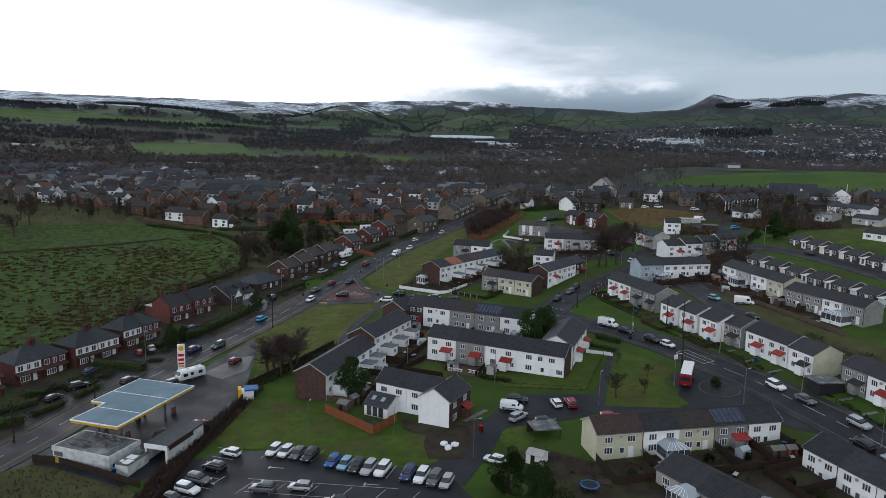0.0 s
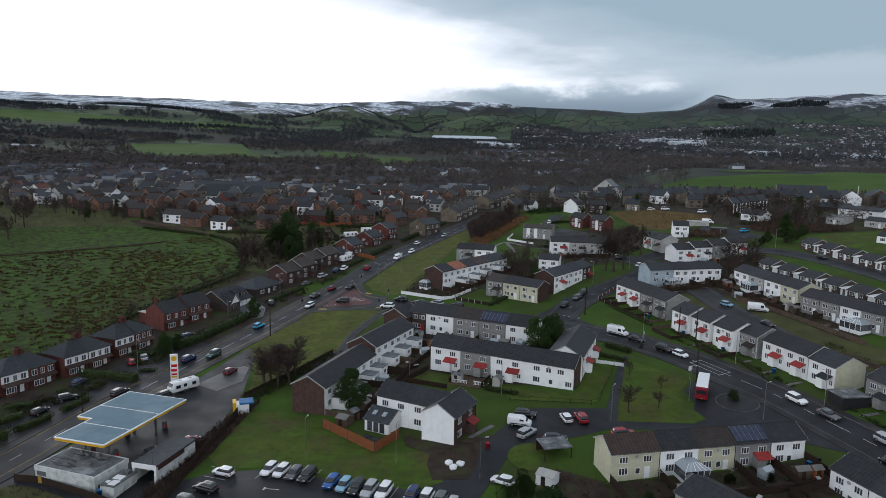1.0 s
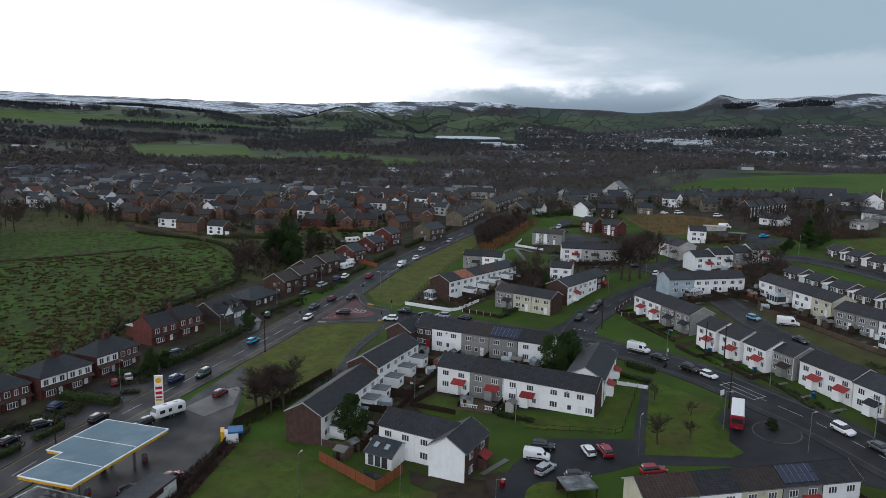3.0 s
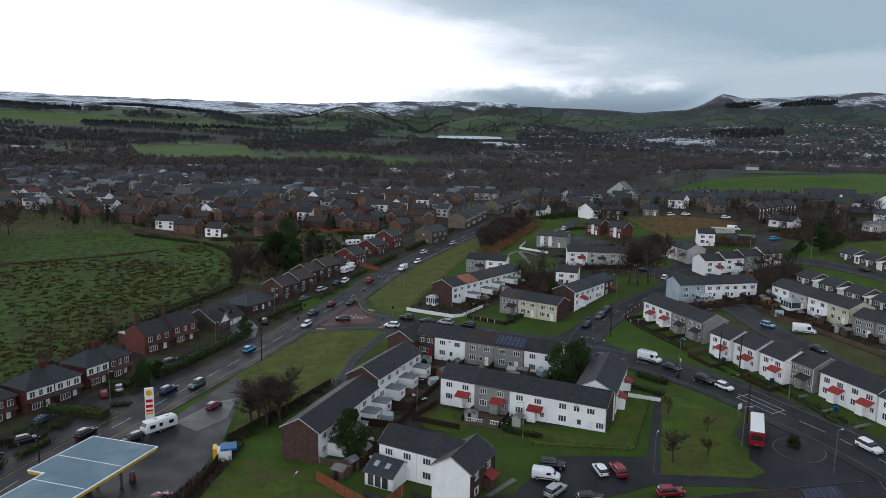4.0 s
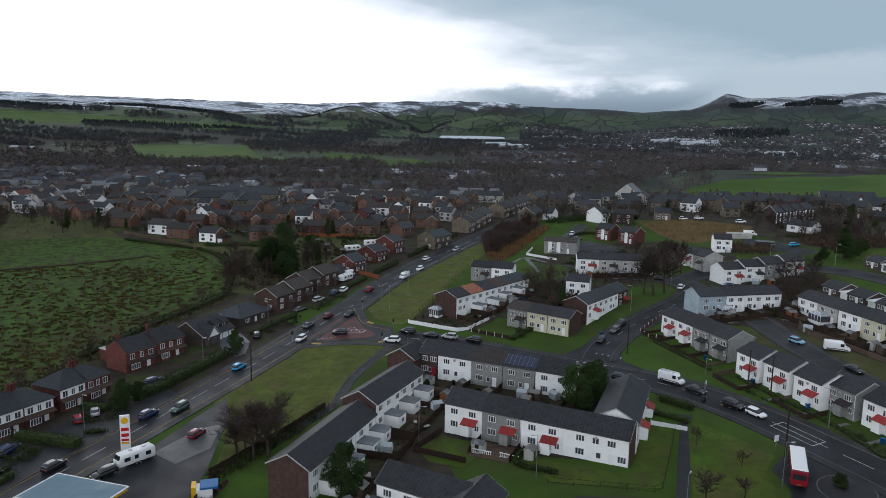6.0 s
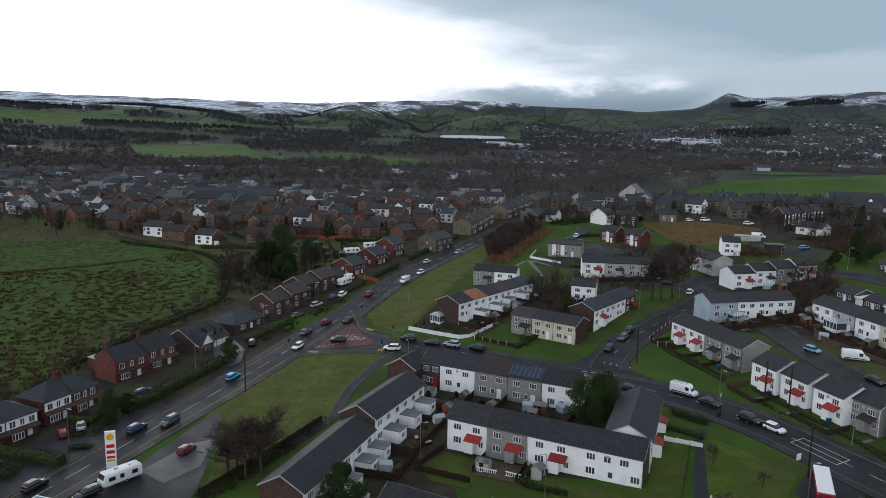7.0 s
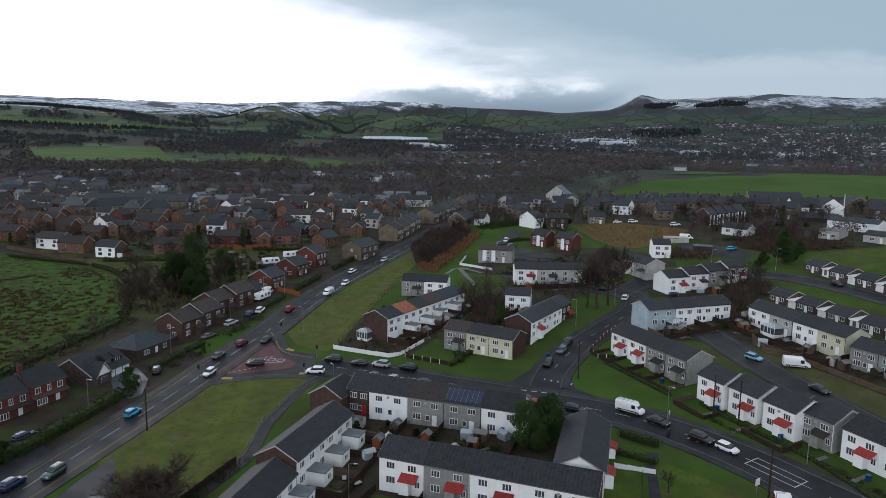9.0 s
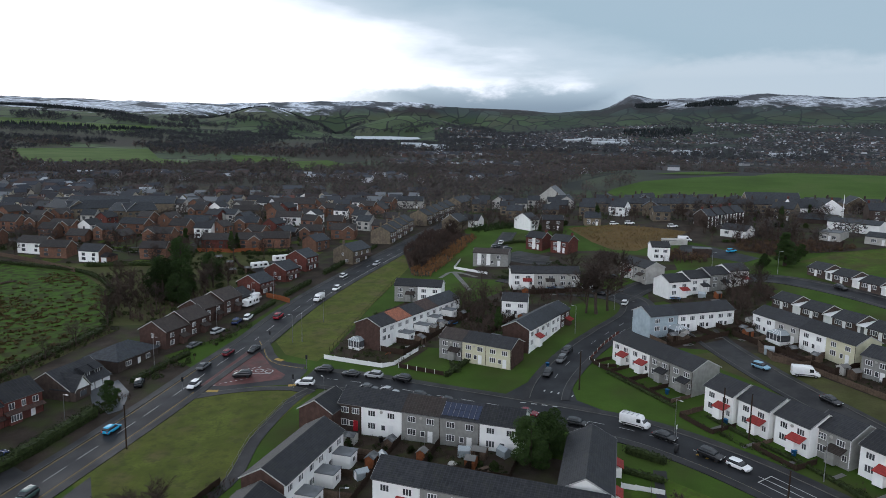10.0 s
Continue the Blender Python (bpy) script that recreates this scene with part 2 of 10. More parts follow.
def tussocks(nt, vec, col, mixc, rng, nz):
    c = mixc(rng(nz(0.4, 6), 0.42, 0.58, 0.0, 0.85), col, (0.024, 0.024, 0.009))
    c = mixc(rng(nz(0.05, 6), 0.42, 0.62, 0.0, 0.4), c, (0.026, 0.034, 0.009))
    return mixc(rng(nz(0.016, 5), 0.50, 0.66, 0.0, 0.5), c, (0.034, 0.028, 0.011))


def wear(nt, vec, col, mixc, rng, nz):
    c = mixc(rng(nz(0.09, 6), 0.46, 0.62, 0.0, 0.4), col, (0.084, 0.086, 0.018))
    c = mixc(rng(nz(0.55, 7), 0.50, 0.66, 0.0, 0.5), c, (0.036, 0.042, 0.013))
    return mixc(rng(nz(2.2, 6), 0.54, 0.66, 0.0, 0.35), c, (0.070, 0.062, 0.026))


M_grass = material("mown_grass", (0.055, 0.094, 0.012), var=0.32, rough=0.95, scale=0.22, fine=2.2, bump=0.8, stain=(0.066, 0.056, 0.024), stain_scale=0.13, stain_amt=0.85, spec=0.12, coords="World", extra=wear)
M_verge = material("roadside_grass", (0.076, 0.095, 0.016), var=0.3, rough=0.95, scale=0.2, fine=2.2, bump=0.8, stain=(0.098, 0.082, 0.036), stain_scale=0.14, stain_amt=0.85, spec=0.15, coords="World", extra=wear)
M_meadow = material("rough_pasture", (0.050, 0.108, 0.011), var=0.25, rough=0.95, scale=0.05, fine=1.5, bump=0.6, spec=0.1, coords="World", extra=tussocks)
M_drygrass = material("dead_grass", (0.12, 0.08, 0.035), var=0.25, rough=0.95, scale=0.1, fine=2.0, stain=(0.09, 0.085, 0.03), stain_scale=0.12, spec=0.1, coords="World")
M_soil = material("bare_earth", (0.055, 0.042, 0.032), var=0.35, rough=0.95, scale=0.4, fine=4, stain=(0.06, 0.07, 0.03), stain_scale=0.2, spec=0.15, coords="World")
M_yard = material("back_yards", (0.040, 0.031, 0.024), var=0.45, rough=0.9, scale=0.25, fine=3, stain=(0.038, 0.050, 0.014), stain_scale=0.11, stain_amt=0.95, spec=0.15, coords="World")
M_bark = material("wet_bark", (0.06, 0.045, 0.035), var=0.3, scale=2)
M_twig = material("bare_twigs", (0.050, 0.035, 0.028), var=0.3, scale=0.5, bump=0, tint=0.25)
M_ever = material("evergreen_leaves", (0.028, 0.050, 0.012), var=0.5, scale=1.5, fine=9, bump=0, tint=0.3)
M_hedge = material("hedge_leaves", (0.026, 0.038, 0.010), var=0.5, scale=1.5, fine=9, bump=0, tint=0.3)
M_rust = material("brown_bracken", (0.09, 0.055, 0.03), var=0.4, scale=0.8, bump=0, tint=0.3)


def ground_material():
    def go(nt, vec, col, mixc, rng, nz):
        N, K = nt.nodes.new, nt.links.new
        sp = N("ShaderNodeSeparateXYZ")
        K(vec, sp.inputs[0])
        dist = N("ShaderNodeVectorMath")
        dist.operation = "LENGTH"
        K(vec, dist.inputs[0])
        # fields with hedges; their dark lines are widened by painted shade
        wrp = N("ShaderNodeTexNoise")
        wrp.inputs["Scale"].default_value = 0.004
        K(vec, wrp.inputs["Vector"])
        ad = N("ShaderNodeVectorMath")
        ad.operation = "MULTIPLY_ADD"
        K(wrp.outputs["Color"], ad.inputs[0])
        ad.inputs[1].default_value = (90, 90, 0)
        flat = N("ShaderNodeVectorMath")
        flat.operation = "MULTIPLY"
        flat.inputs[1].default_value = (1, 0.62, 0)
        K(vec, flat.inputs[0])
        K(flat.outputs[0], ad.inputs[2])
        vor = N("ShaderNodeTexVoronoi")
        vor.inputs["Scale"].default_value = 0.0105
        K(ad.outputs[0], vor.inputs["Vector"])
        edge = N("ShaderNodeTexVoronoi")
        edge.feature = "DISTANCE_TO_EDGE"
        edge.inputs["Scale"].default_value = 0.0105
        K(ad.outputs[0], edge.inputs["Vector"])
        pick = N("ShaderNodeSeparateColor")
        K(vor.outputs["Color"], pick.inputs[0])
        field = mixc(pick.outputs[0], (0.036, 0.056, 0.034), (0.076, 0.112, 0.056))
        field = mixc(rng(pick.outputs[1], 0.6, 0.8, 0.0, 0.7), field, (0.080, 0.086, 0.058))
        field = mixc(rng(nz(0.02, 5), 0.4, 0.7, 0, 0.4), field, (0.05, 0.06, 0.025))
        field = mixc(rng(edge.outputs[0], 0.050, 0.022, 0.0, 0.85), field, (0.018, 0.022, 0.022))
        # upland grass, with the blue of distance haze mixed into its colour
        hazy_upland = mixc(pick.outputs[2], (0.036, 0.048, 0.050), (0.074, 0.092, 0.082))
        hazy_upland = mixc(rng(edge.outputs[0], 0.048, 0.020, 0.0, 0.75), hazy_upland, (0.028, 0.034, 0.036))
        hazy_upland = mixc(rng(nz(0.004, 6), 0.50, 0.56, 0.0, 0.85), hazy_upland, (0.036, 0.031, 0.033))
        field = mixc(rng(sp.outputs[2], 195, 240), field, hazy_upland)
        near = N("ShaderNodeMath")
        near.operation = "MULTIPLY"
        K(rng(nz(0.0035, 5), 0.42, 0.5), near.inputs[0])
        K(rng(dist.outputs["Value"], 2500, 1800), near.inputs[1])
        field = mixc(near.outputs[0], field, (0.042, 0.041, 0.034))
        # built-up ground on the valley side
        built = N("ShaderNodeMath")
        built.operation = "MULTIPLY"
        K(rng(sp.outputs[0], 60, 380), built.inputs[0])
        K(rng(sp.outputs[2], 165, 115), built.inputs[1])
        built2 = N("ShaderNodeMath")
        built2.operation = "MULTIPLY"
        K(built.outputs[0], built2.inputs[0])
        K(rng(nz(0.003, 5), 0.62, 0.50, 0.1, 0.95), built2.inputs[1])
        field = mixc(built2.outputs[0], field, (0.034, 0.036, 0.038))
        # ground to the right tinted darker and bluer: hillside shade in the colour
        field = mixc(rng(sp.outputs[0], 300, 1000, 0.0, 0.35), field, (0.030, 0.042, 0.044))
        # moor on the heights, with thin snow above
        hill = N("ShaderNodeMath")
        hill.operation = "MULTIPLY_ADD"
        K(nz(0.0022, 6), hill.inputs[0])
        hill.inputs[1].default_value = 170
        K(sp.outputs[2], hill.inputs[2])
        ragged = N("ShaderNodeMath")
        ragged.operation = "MULTIPLY_ADD"
        K(nz(0.016, 8), ragged.inputs[0])
        ragged.inputs[1].default_value = 120
        K(hill.outputs[0], ragged.inputs[2])
        drop = N("ShaderNodeMath")
        K(ragged.outputs[0], drop.inputs[0])
        shift = N("ShaderNodeMath")
        K(rng(sp.outputs[0], -450, 200, -8.0, -74.0), shift.inputs[0])
        K(rng(sp.outputs[0], -700, -1500, 0.0, 55.0), shift.inputs[1])
        K(shift.outputs[0], drop.inputs[1])
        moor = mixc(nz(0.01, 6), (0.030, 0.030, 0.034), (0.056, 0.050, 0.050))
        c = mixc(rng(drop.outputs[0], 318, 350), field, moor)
        # lying snow: broad soft cover, broken by heather and walls
        snow = mixc(rng(nz(0.012, 8), 0.45, 0.72), (0.70, 0.75, 0.82), (0.22, 0.25, 0.29))
        snow = mixc(rng(edge.outputs[0], 0.02, 0.010, 0.0, 0.25), snow, (0.10, 0.115, 0.13))
        snow = mixc(rng(nz(0.0065, 8), 0.50, 0.57, 0.0, 0.9), snow, (0.036, 0.040, 0.046))
        snow = mixc(rng(nz(0.045, 4), 0.46, 0.6, 0.0, 0.7), snow, (0.06, 0.07, 0.08))
        cover = N("ShaderNodeMath")
        cover.operation = "MULTIPLY"
        K(rng(drop.outputs[0], 332, 358), cover.inputs[0])
        K(rng(sp.outputs[0], 200, 1100, 1.0, 0.75), cover.inputs[1])
        c = mixc(cover.outputs[0], c, snow)
        return mixc(rng(dist.outputs["Value"], 420, 640), col, c)
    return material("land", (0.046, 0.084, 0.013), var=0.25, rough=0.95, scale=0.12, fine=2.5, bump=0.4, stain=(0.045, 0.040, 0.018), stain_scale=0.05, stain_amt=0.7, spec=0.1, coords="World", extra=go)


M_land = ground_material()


# ---- mesh helpers ----
ROUNDED = ("body", "wheel", "rim", "glasshouse")


def part(name, bm, mat, parent, label=""):
    me = bpy.data.meshes.new(name)
    bm.to_mesh(me)
    bm.free()
    return put(name, me, mat, parent, label)


def put(name, me, mat, parent, label=""):
    if not me.materials:
        me.materials.append(mat)
        if name in ROUNDED:
            me.polygons.foreach_set("use_smooth", [len(p.vertices) < 5 for p in me.polygons])
    ob = new(name, me)
    if parent is not None:
        ob.parent = parent
    if label:
        ob["label"] = label
    return ob


def box(bm, x0, x1, y0, y1, z0, z1):
    v = [bm.verts.new(p) for p in ((x0, y0, z0), (x1, y0, z0), (x1, y1, z0), (x0, y1, z0), (x0, y0, z1), (x1, y0, z1), (x1, y1, z1), (x0, y1, z1))]
    for f in ((0, 3, 2, 1), (4, 5, 6, 7), (0, 1, 5, 4), (1, 2, 6, 5), (2, 3, 7, 6), (3, 0, 4, 7)):
        bm.faces.new([v[i] for i in f])
    return v


def prism(bm, sec, x0, x1):
    """A closed section in (y, z), drawn out along x."""
    a = [bm.verts.new((x0, y, z)) for y, z in sec]
    b = [bm.verts.new((x1, y, z)) for y, z in sec]
    n = len(sec)
    for i in range(n):
        bm.faces.new((a[i], a[(i + 1) % n], b[(i + 1) % n], b[i]))
    bm.faces.new(a[::-1])
    bm.faces.new(b)
    bmesh.ops.recalc_face_normals(bm, faces=bm.faces)


def loft(bm, rings, caps=True):
    """A skin over closed rings with the same number of points."""
    vs = [[bm.verts.new(p) for p in r] for r in rings]
    n = len(rings[0])
    for a, b in zip(vs, vs[1:]):
        for i in range(n):
            bm.faces.new((a[i], a[(i + 1) % n], b[(i + 1) % n], b[i]))
    if caps:
        bm.faces.new(vs[0][::-1])
        bm.faces.new(vs[-1])
    bmesh.ops.recalc_face_normals(bm, faces=bm.faces)


_cache = {}


def cached(key, make):
    """One mesh for all alike pieces."""
    if key not in _cache:
        bm = bmesh.new()
        make(bm)
        me = bpy.data.meshes.new(str(key[0]))
        bm.to_mesh(me)
        bm.free()
        _cache[key] = me
    return _cache[key]


def thing(name, m, label, category, group="", kind=""):
    ob = new(name)
    ob.empty_display_size = 0.5
    ob.matrix_world = m
    return tagged(ob, label, category, group, kind)


def at(x, y, ang=0.0, dz=0.0):
    return pose(x, y, height(x, y) + dz, 0, 0, ang)


def drape(name, pts, mat, dz, kind="structure", label="", category="", step=5.0):
    """A level patch with a given outline, laid on the land."""
    bm = bmesh.new()
    f = bm.faces.new([bm.verts.new((x, y, 0)) for x, y in pts])
    bmesh.ops.triangulate(bm, faces=[f])
    for _ in range(7):
        es = [e for e in bm.edges if e.calc_length() > step]
        if not es:
            break
        bmesh.ops.subdivide_edges(bm, edges=es, cuts=1)
        bmesh.ops.triangulate(bm, faces=[f for f in bm.faces if len(f.verts) > 3])
    for v in bm.verts:
        v.co.z = height(v.co.x, v.co.y) + dz
    bmesh.ops.recalc_face_normals(bm, faces=bm.faces)
    if bm.faces and sum(f.normal.z for f in bm.faces) < 0:
        bmesh.ops.reverse_faces(bm, faces=bm.faces)
    ob = part(name, bm, mat, None)
    return tagged(ob, label, category, "", kind)


def spline(pts, step=2.5):
    """A smooth line through the points, cut into short steps."""
    out = []
    P = [Vector(p) for p in pts]
    P = [2 * P[0] - P[1]] + P + [2 * P[-1] - P[-2]]
    for i in range(1, len(P) - 2):
        a, b, c, d = P[i - 1:i + 3]
        n = max(1, int((c - b).length / step))
        for k in range(n):
            t = k / n
            out.append(0.5 * ((2 * b) + (c - a) * t + (2 * a - 5 * b + 4 * c - d) * t * t + (3 * b - a - 3 * c + d) * t ** 3))
    out.append(P[-2])
    return out


def ribbon(name, line, off0, off1, mat, dz, thick=0.0, gaps=None, kind="structure", label="", category="", parent=None):
    """A strip along a line between two offsets to its right; gaps: (on, off) for dashes; thick: depth of the edges."""
    bm = bmesh.new()
    n = len(line)
    row, run, prev = [], 0.0, None
    for i, p in enumerate(line):
        d = (line[min(i + 1, n - 1)] - line[max(i - 1, 0)]).normalized()
        nrm = Vector((d.y, -d.x))
        if i:
            run += (p - line[i - 1]).length
        a, b = p + nrm * off0, p + nrm * off1
        za, zb = height(a.x, a.y) + dz, height(b.x, b.y) + dz
        cur = [bm.verts.new((a.x, a.y, za)), bm.verts.new((b.x, b.y, zb))]
        if thick:
            cur += [bm.verts.new((b.x, b.y, zb - thick)), bm.verts.new((a.x, a.y, za - thick))]
        if prev and (gaps is None or run % (gaps[0] + gaps[1]) < gaps[0]):
            bm.faces.new((prev[0], prev[1], cur[1], cur[0]))
            if thick:
                bm.faces.new((prev[1], prev[2], cur[2], cur[1]))
                bm.faces.new((prev[3], prev[0], cur[0], cur[3]))
        prev = cur
    for f in bm.faces:
        f.normal_update()
    ob = part(name, bm, mat, parent)
    return tagged(ob, label, category, "", kind) if parent is None else ob


# ---- ground ----
def make_ground():
    rings = [0.0] + [6.0 * i for i in range(1, 75)]
    while rings[-1] < 4750:
        rings.append(rings[-1] * 1.035)
    angs = [-60 + 0.6 * i for i in range(201)] + [60 + 5 * i for i in range(1, 48)]
    verts, faces, n = [], [], len(angs)
    for r in rings[1:]:
        for a in angs:
            x, y = r * math.sin(radians(a)), 30 + r * math.cos(radians(a))
            verts.append((x, y, height(x, y)))
    c = len(verts)
    verts.append((0, 30, height(0, 30)))
    for j in range(n):
        faces.append((c, (j + 1) % n, j))
    for i in range(len(rings) - 2):
        for j in range(n):
            k = (j + 1) % n
            faces.append((i * n + j, i * n + k, (i + 1) * n + k, (i + 1) * n + j))
    me = bpy.data.meshes.new("ground")
    me.from_pydata(verts, [], faces)
    me.polygons.foreach_set("use_smooth", [True] * len(faces))
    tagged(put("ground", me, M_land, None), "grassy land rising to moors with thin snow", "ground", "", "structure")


make_ground()

main_line = spline([(-96, 70), (-84, 100), (-78, 120), (-73.5, 141), (-66.5, 163), (-59.3, 185), (-52, 207), (-45.5, 229), (-39, 249), (-33, 272), (-23.5, 299), (-5, 340), (16, 382), (32, 414)])
side_line = spline([(-44, 224), (-33, 223.5), (-22, 221.5), (-9, 216.5), (5, 208.5), (20, 200), (33, 192), (43, 185), (50.5, 176.5), (57, 166.5), (62.3, 156), (67.4, 146.0), (72.2, 133.9), (77.2, 121.7), (81.5, 108), (87, 90), (93, 70)])
north_line = spline([(28, 196), (33, 210), (43, 226), (55, 240), (66, 252), (70, 264), (64, 274), (52, 281), (44, 292), (36, 300)])
kroad_line = spline([(78, 236), (78, 222), (80, 202), (83, 184), (87, 160), (92, 140)])
bung_line = spline([(66, 268), (84, 283), (104, 282), (120, 277), (130, 262), (137, 240), (143, 210), (150, 180)])


def road(name, line, w, label, walk=1.8, left=True, right=True, mat=None):
    ribbon(name, line, -w / 2, w / 2, mat or M_tarmac, 0.05, label=label, category="road")
    for on, s in ((left, -1), (right, 1)):
        if on:
            a, b = sorted((s * (w / 2), s * (w / 2 + 0.15)))
            ribbon("kerb", line, a, b, M_kerb, 0.15, thick=0.2, label="grey stone kerb beside the road", category="kerb")
            a, b = sorted((s * (w / 2 + 0.15), s * (w / 2 + walk)))
            ribbon("pavement", line, a, b, M_tarmac2, 0.14, thick=0.15, label="damp asphalt pavement beside the road", category="pavement")


road("main_road", main_line, 7.6, "wet asphalt main road with dashed centre line", left=True, right=True)
road("side_road", side_line[8:], 7.8, "wet asphalt side road with white markings", right=True)
road("estate_road", north_line[2:], 6.4, "wet asphalt estate road")
road("back_road", kroad_line, 6.0, "worn asphalt back road", walk=1.2, mat=M_tarmac2)
road("bungalow_road", bung_line, 6.0, "wet asphalt road before the bungalows")


def near_pts(line, x, y):
    return min(range(len(line)), key=lambda i: (line[i].x - x) ** 2 + (line[i].y - y) ** 2)


ribbon("centre_line", main_line, -0.07, 0.07, M_paint, 0.066, gaps=(4, 5), label="dashed white centre line", category="road marking")
ribbon("edge_line", main_line[:near_pts(main_line, -48, 218)], 3.3, 3.42, M_ypaint, 0.066, label="yellow line along the kerb", category="road marking")
ribbon("edge_line", main_line[:near_pts(main_line, -40, 245)], -3.42, -3.3, M_ypaint, 0.066, label="yellow line along the kerb", category="road marking")
ribbon("edge_line", main_line[near_pts(main_line, -32, 270):], 3.3, 3.42, M_paint, 0.066, label="white line along the road edge", category="road marking")
ribbon("centre_line", side_line[10:near_pts(side_line, 28, 195)], -0.07, 0.07, M_paint, 0.066, gaps=(4, 3), label="dashed white centre line", category="road marking")
ribbon("centre_line", side_line[near_pts(side_line, 36, 190):], -0.07, 0.07, M_paint, 0.066, gaps=(4, 3), label="dashed white centre line", category="road marking")
ribbon("edge_line", side_line[near_pts(side_line, 49, 178):near_pts(side_line, 60, 160)], 3.75, 3.9, M_ypaint, 0.066, label="yellow line at the bus stop", category="road marking")
ribbon("centre_line", north_line[4:], -0.06, 0.06, M_paint, 0.066, gaps=(3, 5), label="dashed white centre line", category="road marking")

# junction mouth and its red surface
drape("junction", [(-49, 214), (-42, 215.5), (-33, 217.5), (-24, 217.5), (-22, 226), (-29, 232), (-34, 243), (-37, 250), (-43, 238)], M_tarmac, 0.054, label="wet asphalt road junction", category="road")
drape("red_surface", [(-45.5, 219.5), (-40, 218.6), (-33, 219.8), (-27.5, 221), (-27, 223.5), (-31, 229), (-35.5, 239), (-38.5, 243.5), (-41.5, 233)], M_redroad, 0.062, label="worn red road surface at the junction", category="road marking")
drape("junction_mouth", [(20, 203.5), (24, 196.5), (38, 189), (41, 193), (36, 200), (36.5, 206), (34, 212), (30, 213)], M_tarmac, 0.054, label="wet asphalt road junction", category="road")
drape("bus_turning", [(46, 131), (50.5, 143), (50, 149), (54, 154), (62, 152), (69, 132), (71, 122), (60, 129)], M_tarmac, 0.056, label="wet asphalt bus turning area", category="road")
drape("close_road", [(31, 131.5), (46, 131), (60, 129), (59, 136.5), (49.5, 134.6), (36, 133.5), (31.5, 140.8), (17.2, 141.5), (10, 131.5), (6, 121), (-1.5, 111), (5, 104), (9.5, 115.5), (12.5, 124), (19, 126.5), (26, 129)], M_tarmac, 0.052, label="wet asphalt close with parked cars", category="road")
drape("car_park", [(-44, 113), (-39.5, 116), (-31, 117), (-20, 114), (-6, 110.6), (3.6, 105.5), (9, 96), (4, 80), (-50, 84), (-49, 100)], M_tarmac, 0.052, label="dark asphalt car park with painted bays", category="car park")
drape("forecourt", [(-76, 110), (-68, 132), (-61.5, 150), (-56, 172), (-53.5, 181), (-49.5, 172), (-45.5, 150), (-44.5, 130), (-46, 110), (-52, 104)], M_tarmac, 0.048, label="wet asphalt filling station forecourt", category="forecourt")
drape("forecourt_slab", [(-58, 156), (-53.5, 166), (-49.5, 168), (-48, 158), (-52, 152)], M_slab, 0.066, label="pale wet concrete forecourt slab", category="forecourt")
drape("footpath", [(30.4, 134.5), (32.4, 134.2), (43.3, 170.3), (41.3, 171)], M_tarmac2, 0.05, label="narrow asphalt footpath beside the green", category="path")
drape("dirt_patch", [(-2, 124), (1, 112), (9, 115), (10, 122), (10, 130), (4, 128)], M_soil, 0.045, label="bare muddy ground beside the lane", category="ground")
drape("rough_field", [(-112, 150), (-100, 190), (-97, 215), (-92, 240), (-84, 262), (-95, 298), (-118, 328), (-160, 345), (-210, 352), (-330, 340), (-330, 150), (-180, 120)], M_meadow, 0.05, label="rough green pasture with brown tussocks", category="field", step=12)
drape("dry_field", [(77, 376), (80, 345), (84, 330), (92, 326), (108, 338), (124, 352), (112, 366), (100, 377)], M_drygrass, 0.06, label="field of pale dead grass", category="field", step=8)
drape("back_yards", [(-24, 162), (-17, 160), (-8, 168), (-6, 166), (26, 152), (31, 174), (22, 180), (-10, 193), (-16, 186)], M_yard, 0.04, label="muddy back yards between the terraces", category="ground")
drape("back_yards", [(-20, 143), (-14, 136.5), (0, 129), (2, 134), (-6, 160), (-16, 160)], M_yard, 0.04, label="muddy back yards behind the houses", category="ground")
drape("back_yards", [(12, 235), (26, 224), (38, 240), (26, 262), (14, 262), (4, 238)], M_yard, 0.04, label="muddy back yards behind the houses", category="ground")
drape("back_yards", [(27, 112), (22, 106), (28, 92), (62, 80), (70, 96), (62, 120)], M_yard, 0.04, label="muddy back yards behind the terrace", category="ground")
drape("upper_yards", [(20, 306), (28, 300), (48, 294), (66, 284), (72, 296), (96, 296), (100, 310), (80, 330), (60, 334), (46, 326), (30, 318)], M_yard, 0.04, label="dark gardens round the upper houses", category="ground")
drape("upper_yards", [(74, 262), (112, 270), (112, 282), (96, 284), (78, 276)], M_yard, 0.036, label="dark gardens round the stepped terrace", category="ground")
drape("upper_yards", [(66, 226), (86, 236), (84, 218), (92, 196), (98, 176), (106, 180), (100, 206), (92, 240), (80, 246), (58, 236)], M_yard, 0.036, label="dark gardens between the terraces", category="ground")
drape("upper_yards", [(26, 262), (40, 258), (56, 268), (54, 276), (34, 284), (24, 276)], M_yard, 0.036, label="dark gardens round the white house", category="ground")
drape("village_ground", [(60, 384), (98, 377), (124, 362), (130, 340), (122, 322), (134, 306), (160, 302), (330, 300), (330, 480), (120, 500), (60, 470), (36, 420), (44, 392)], M_yard, 0.05, label="dark gardens between stone houses", category="ground", step=14)
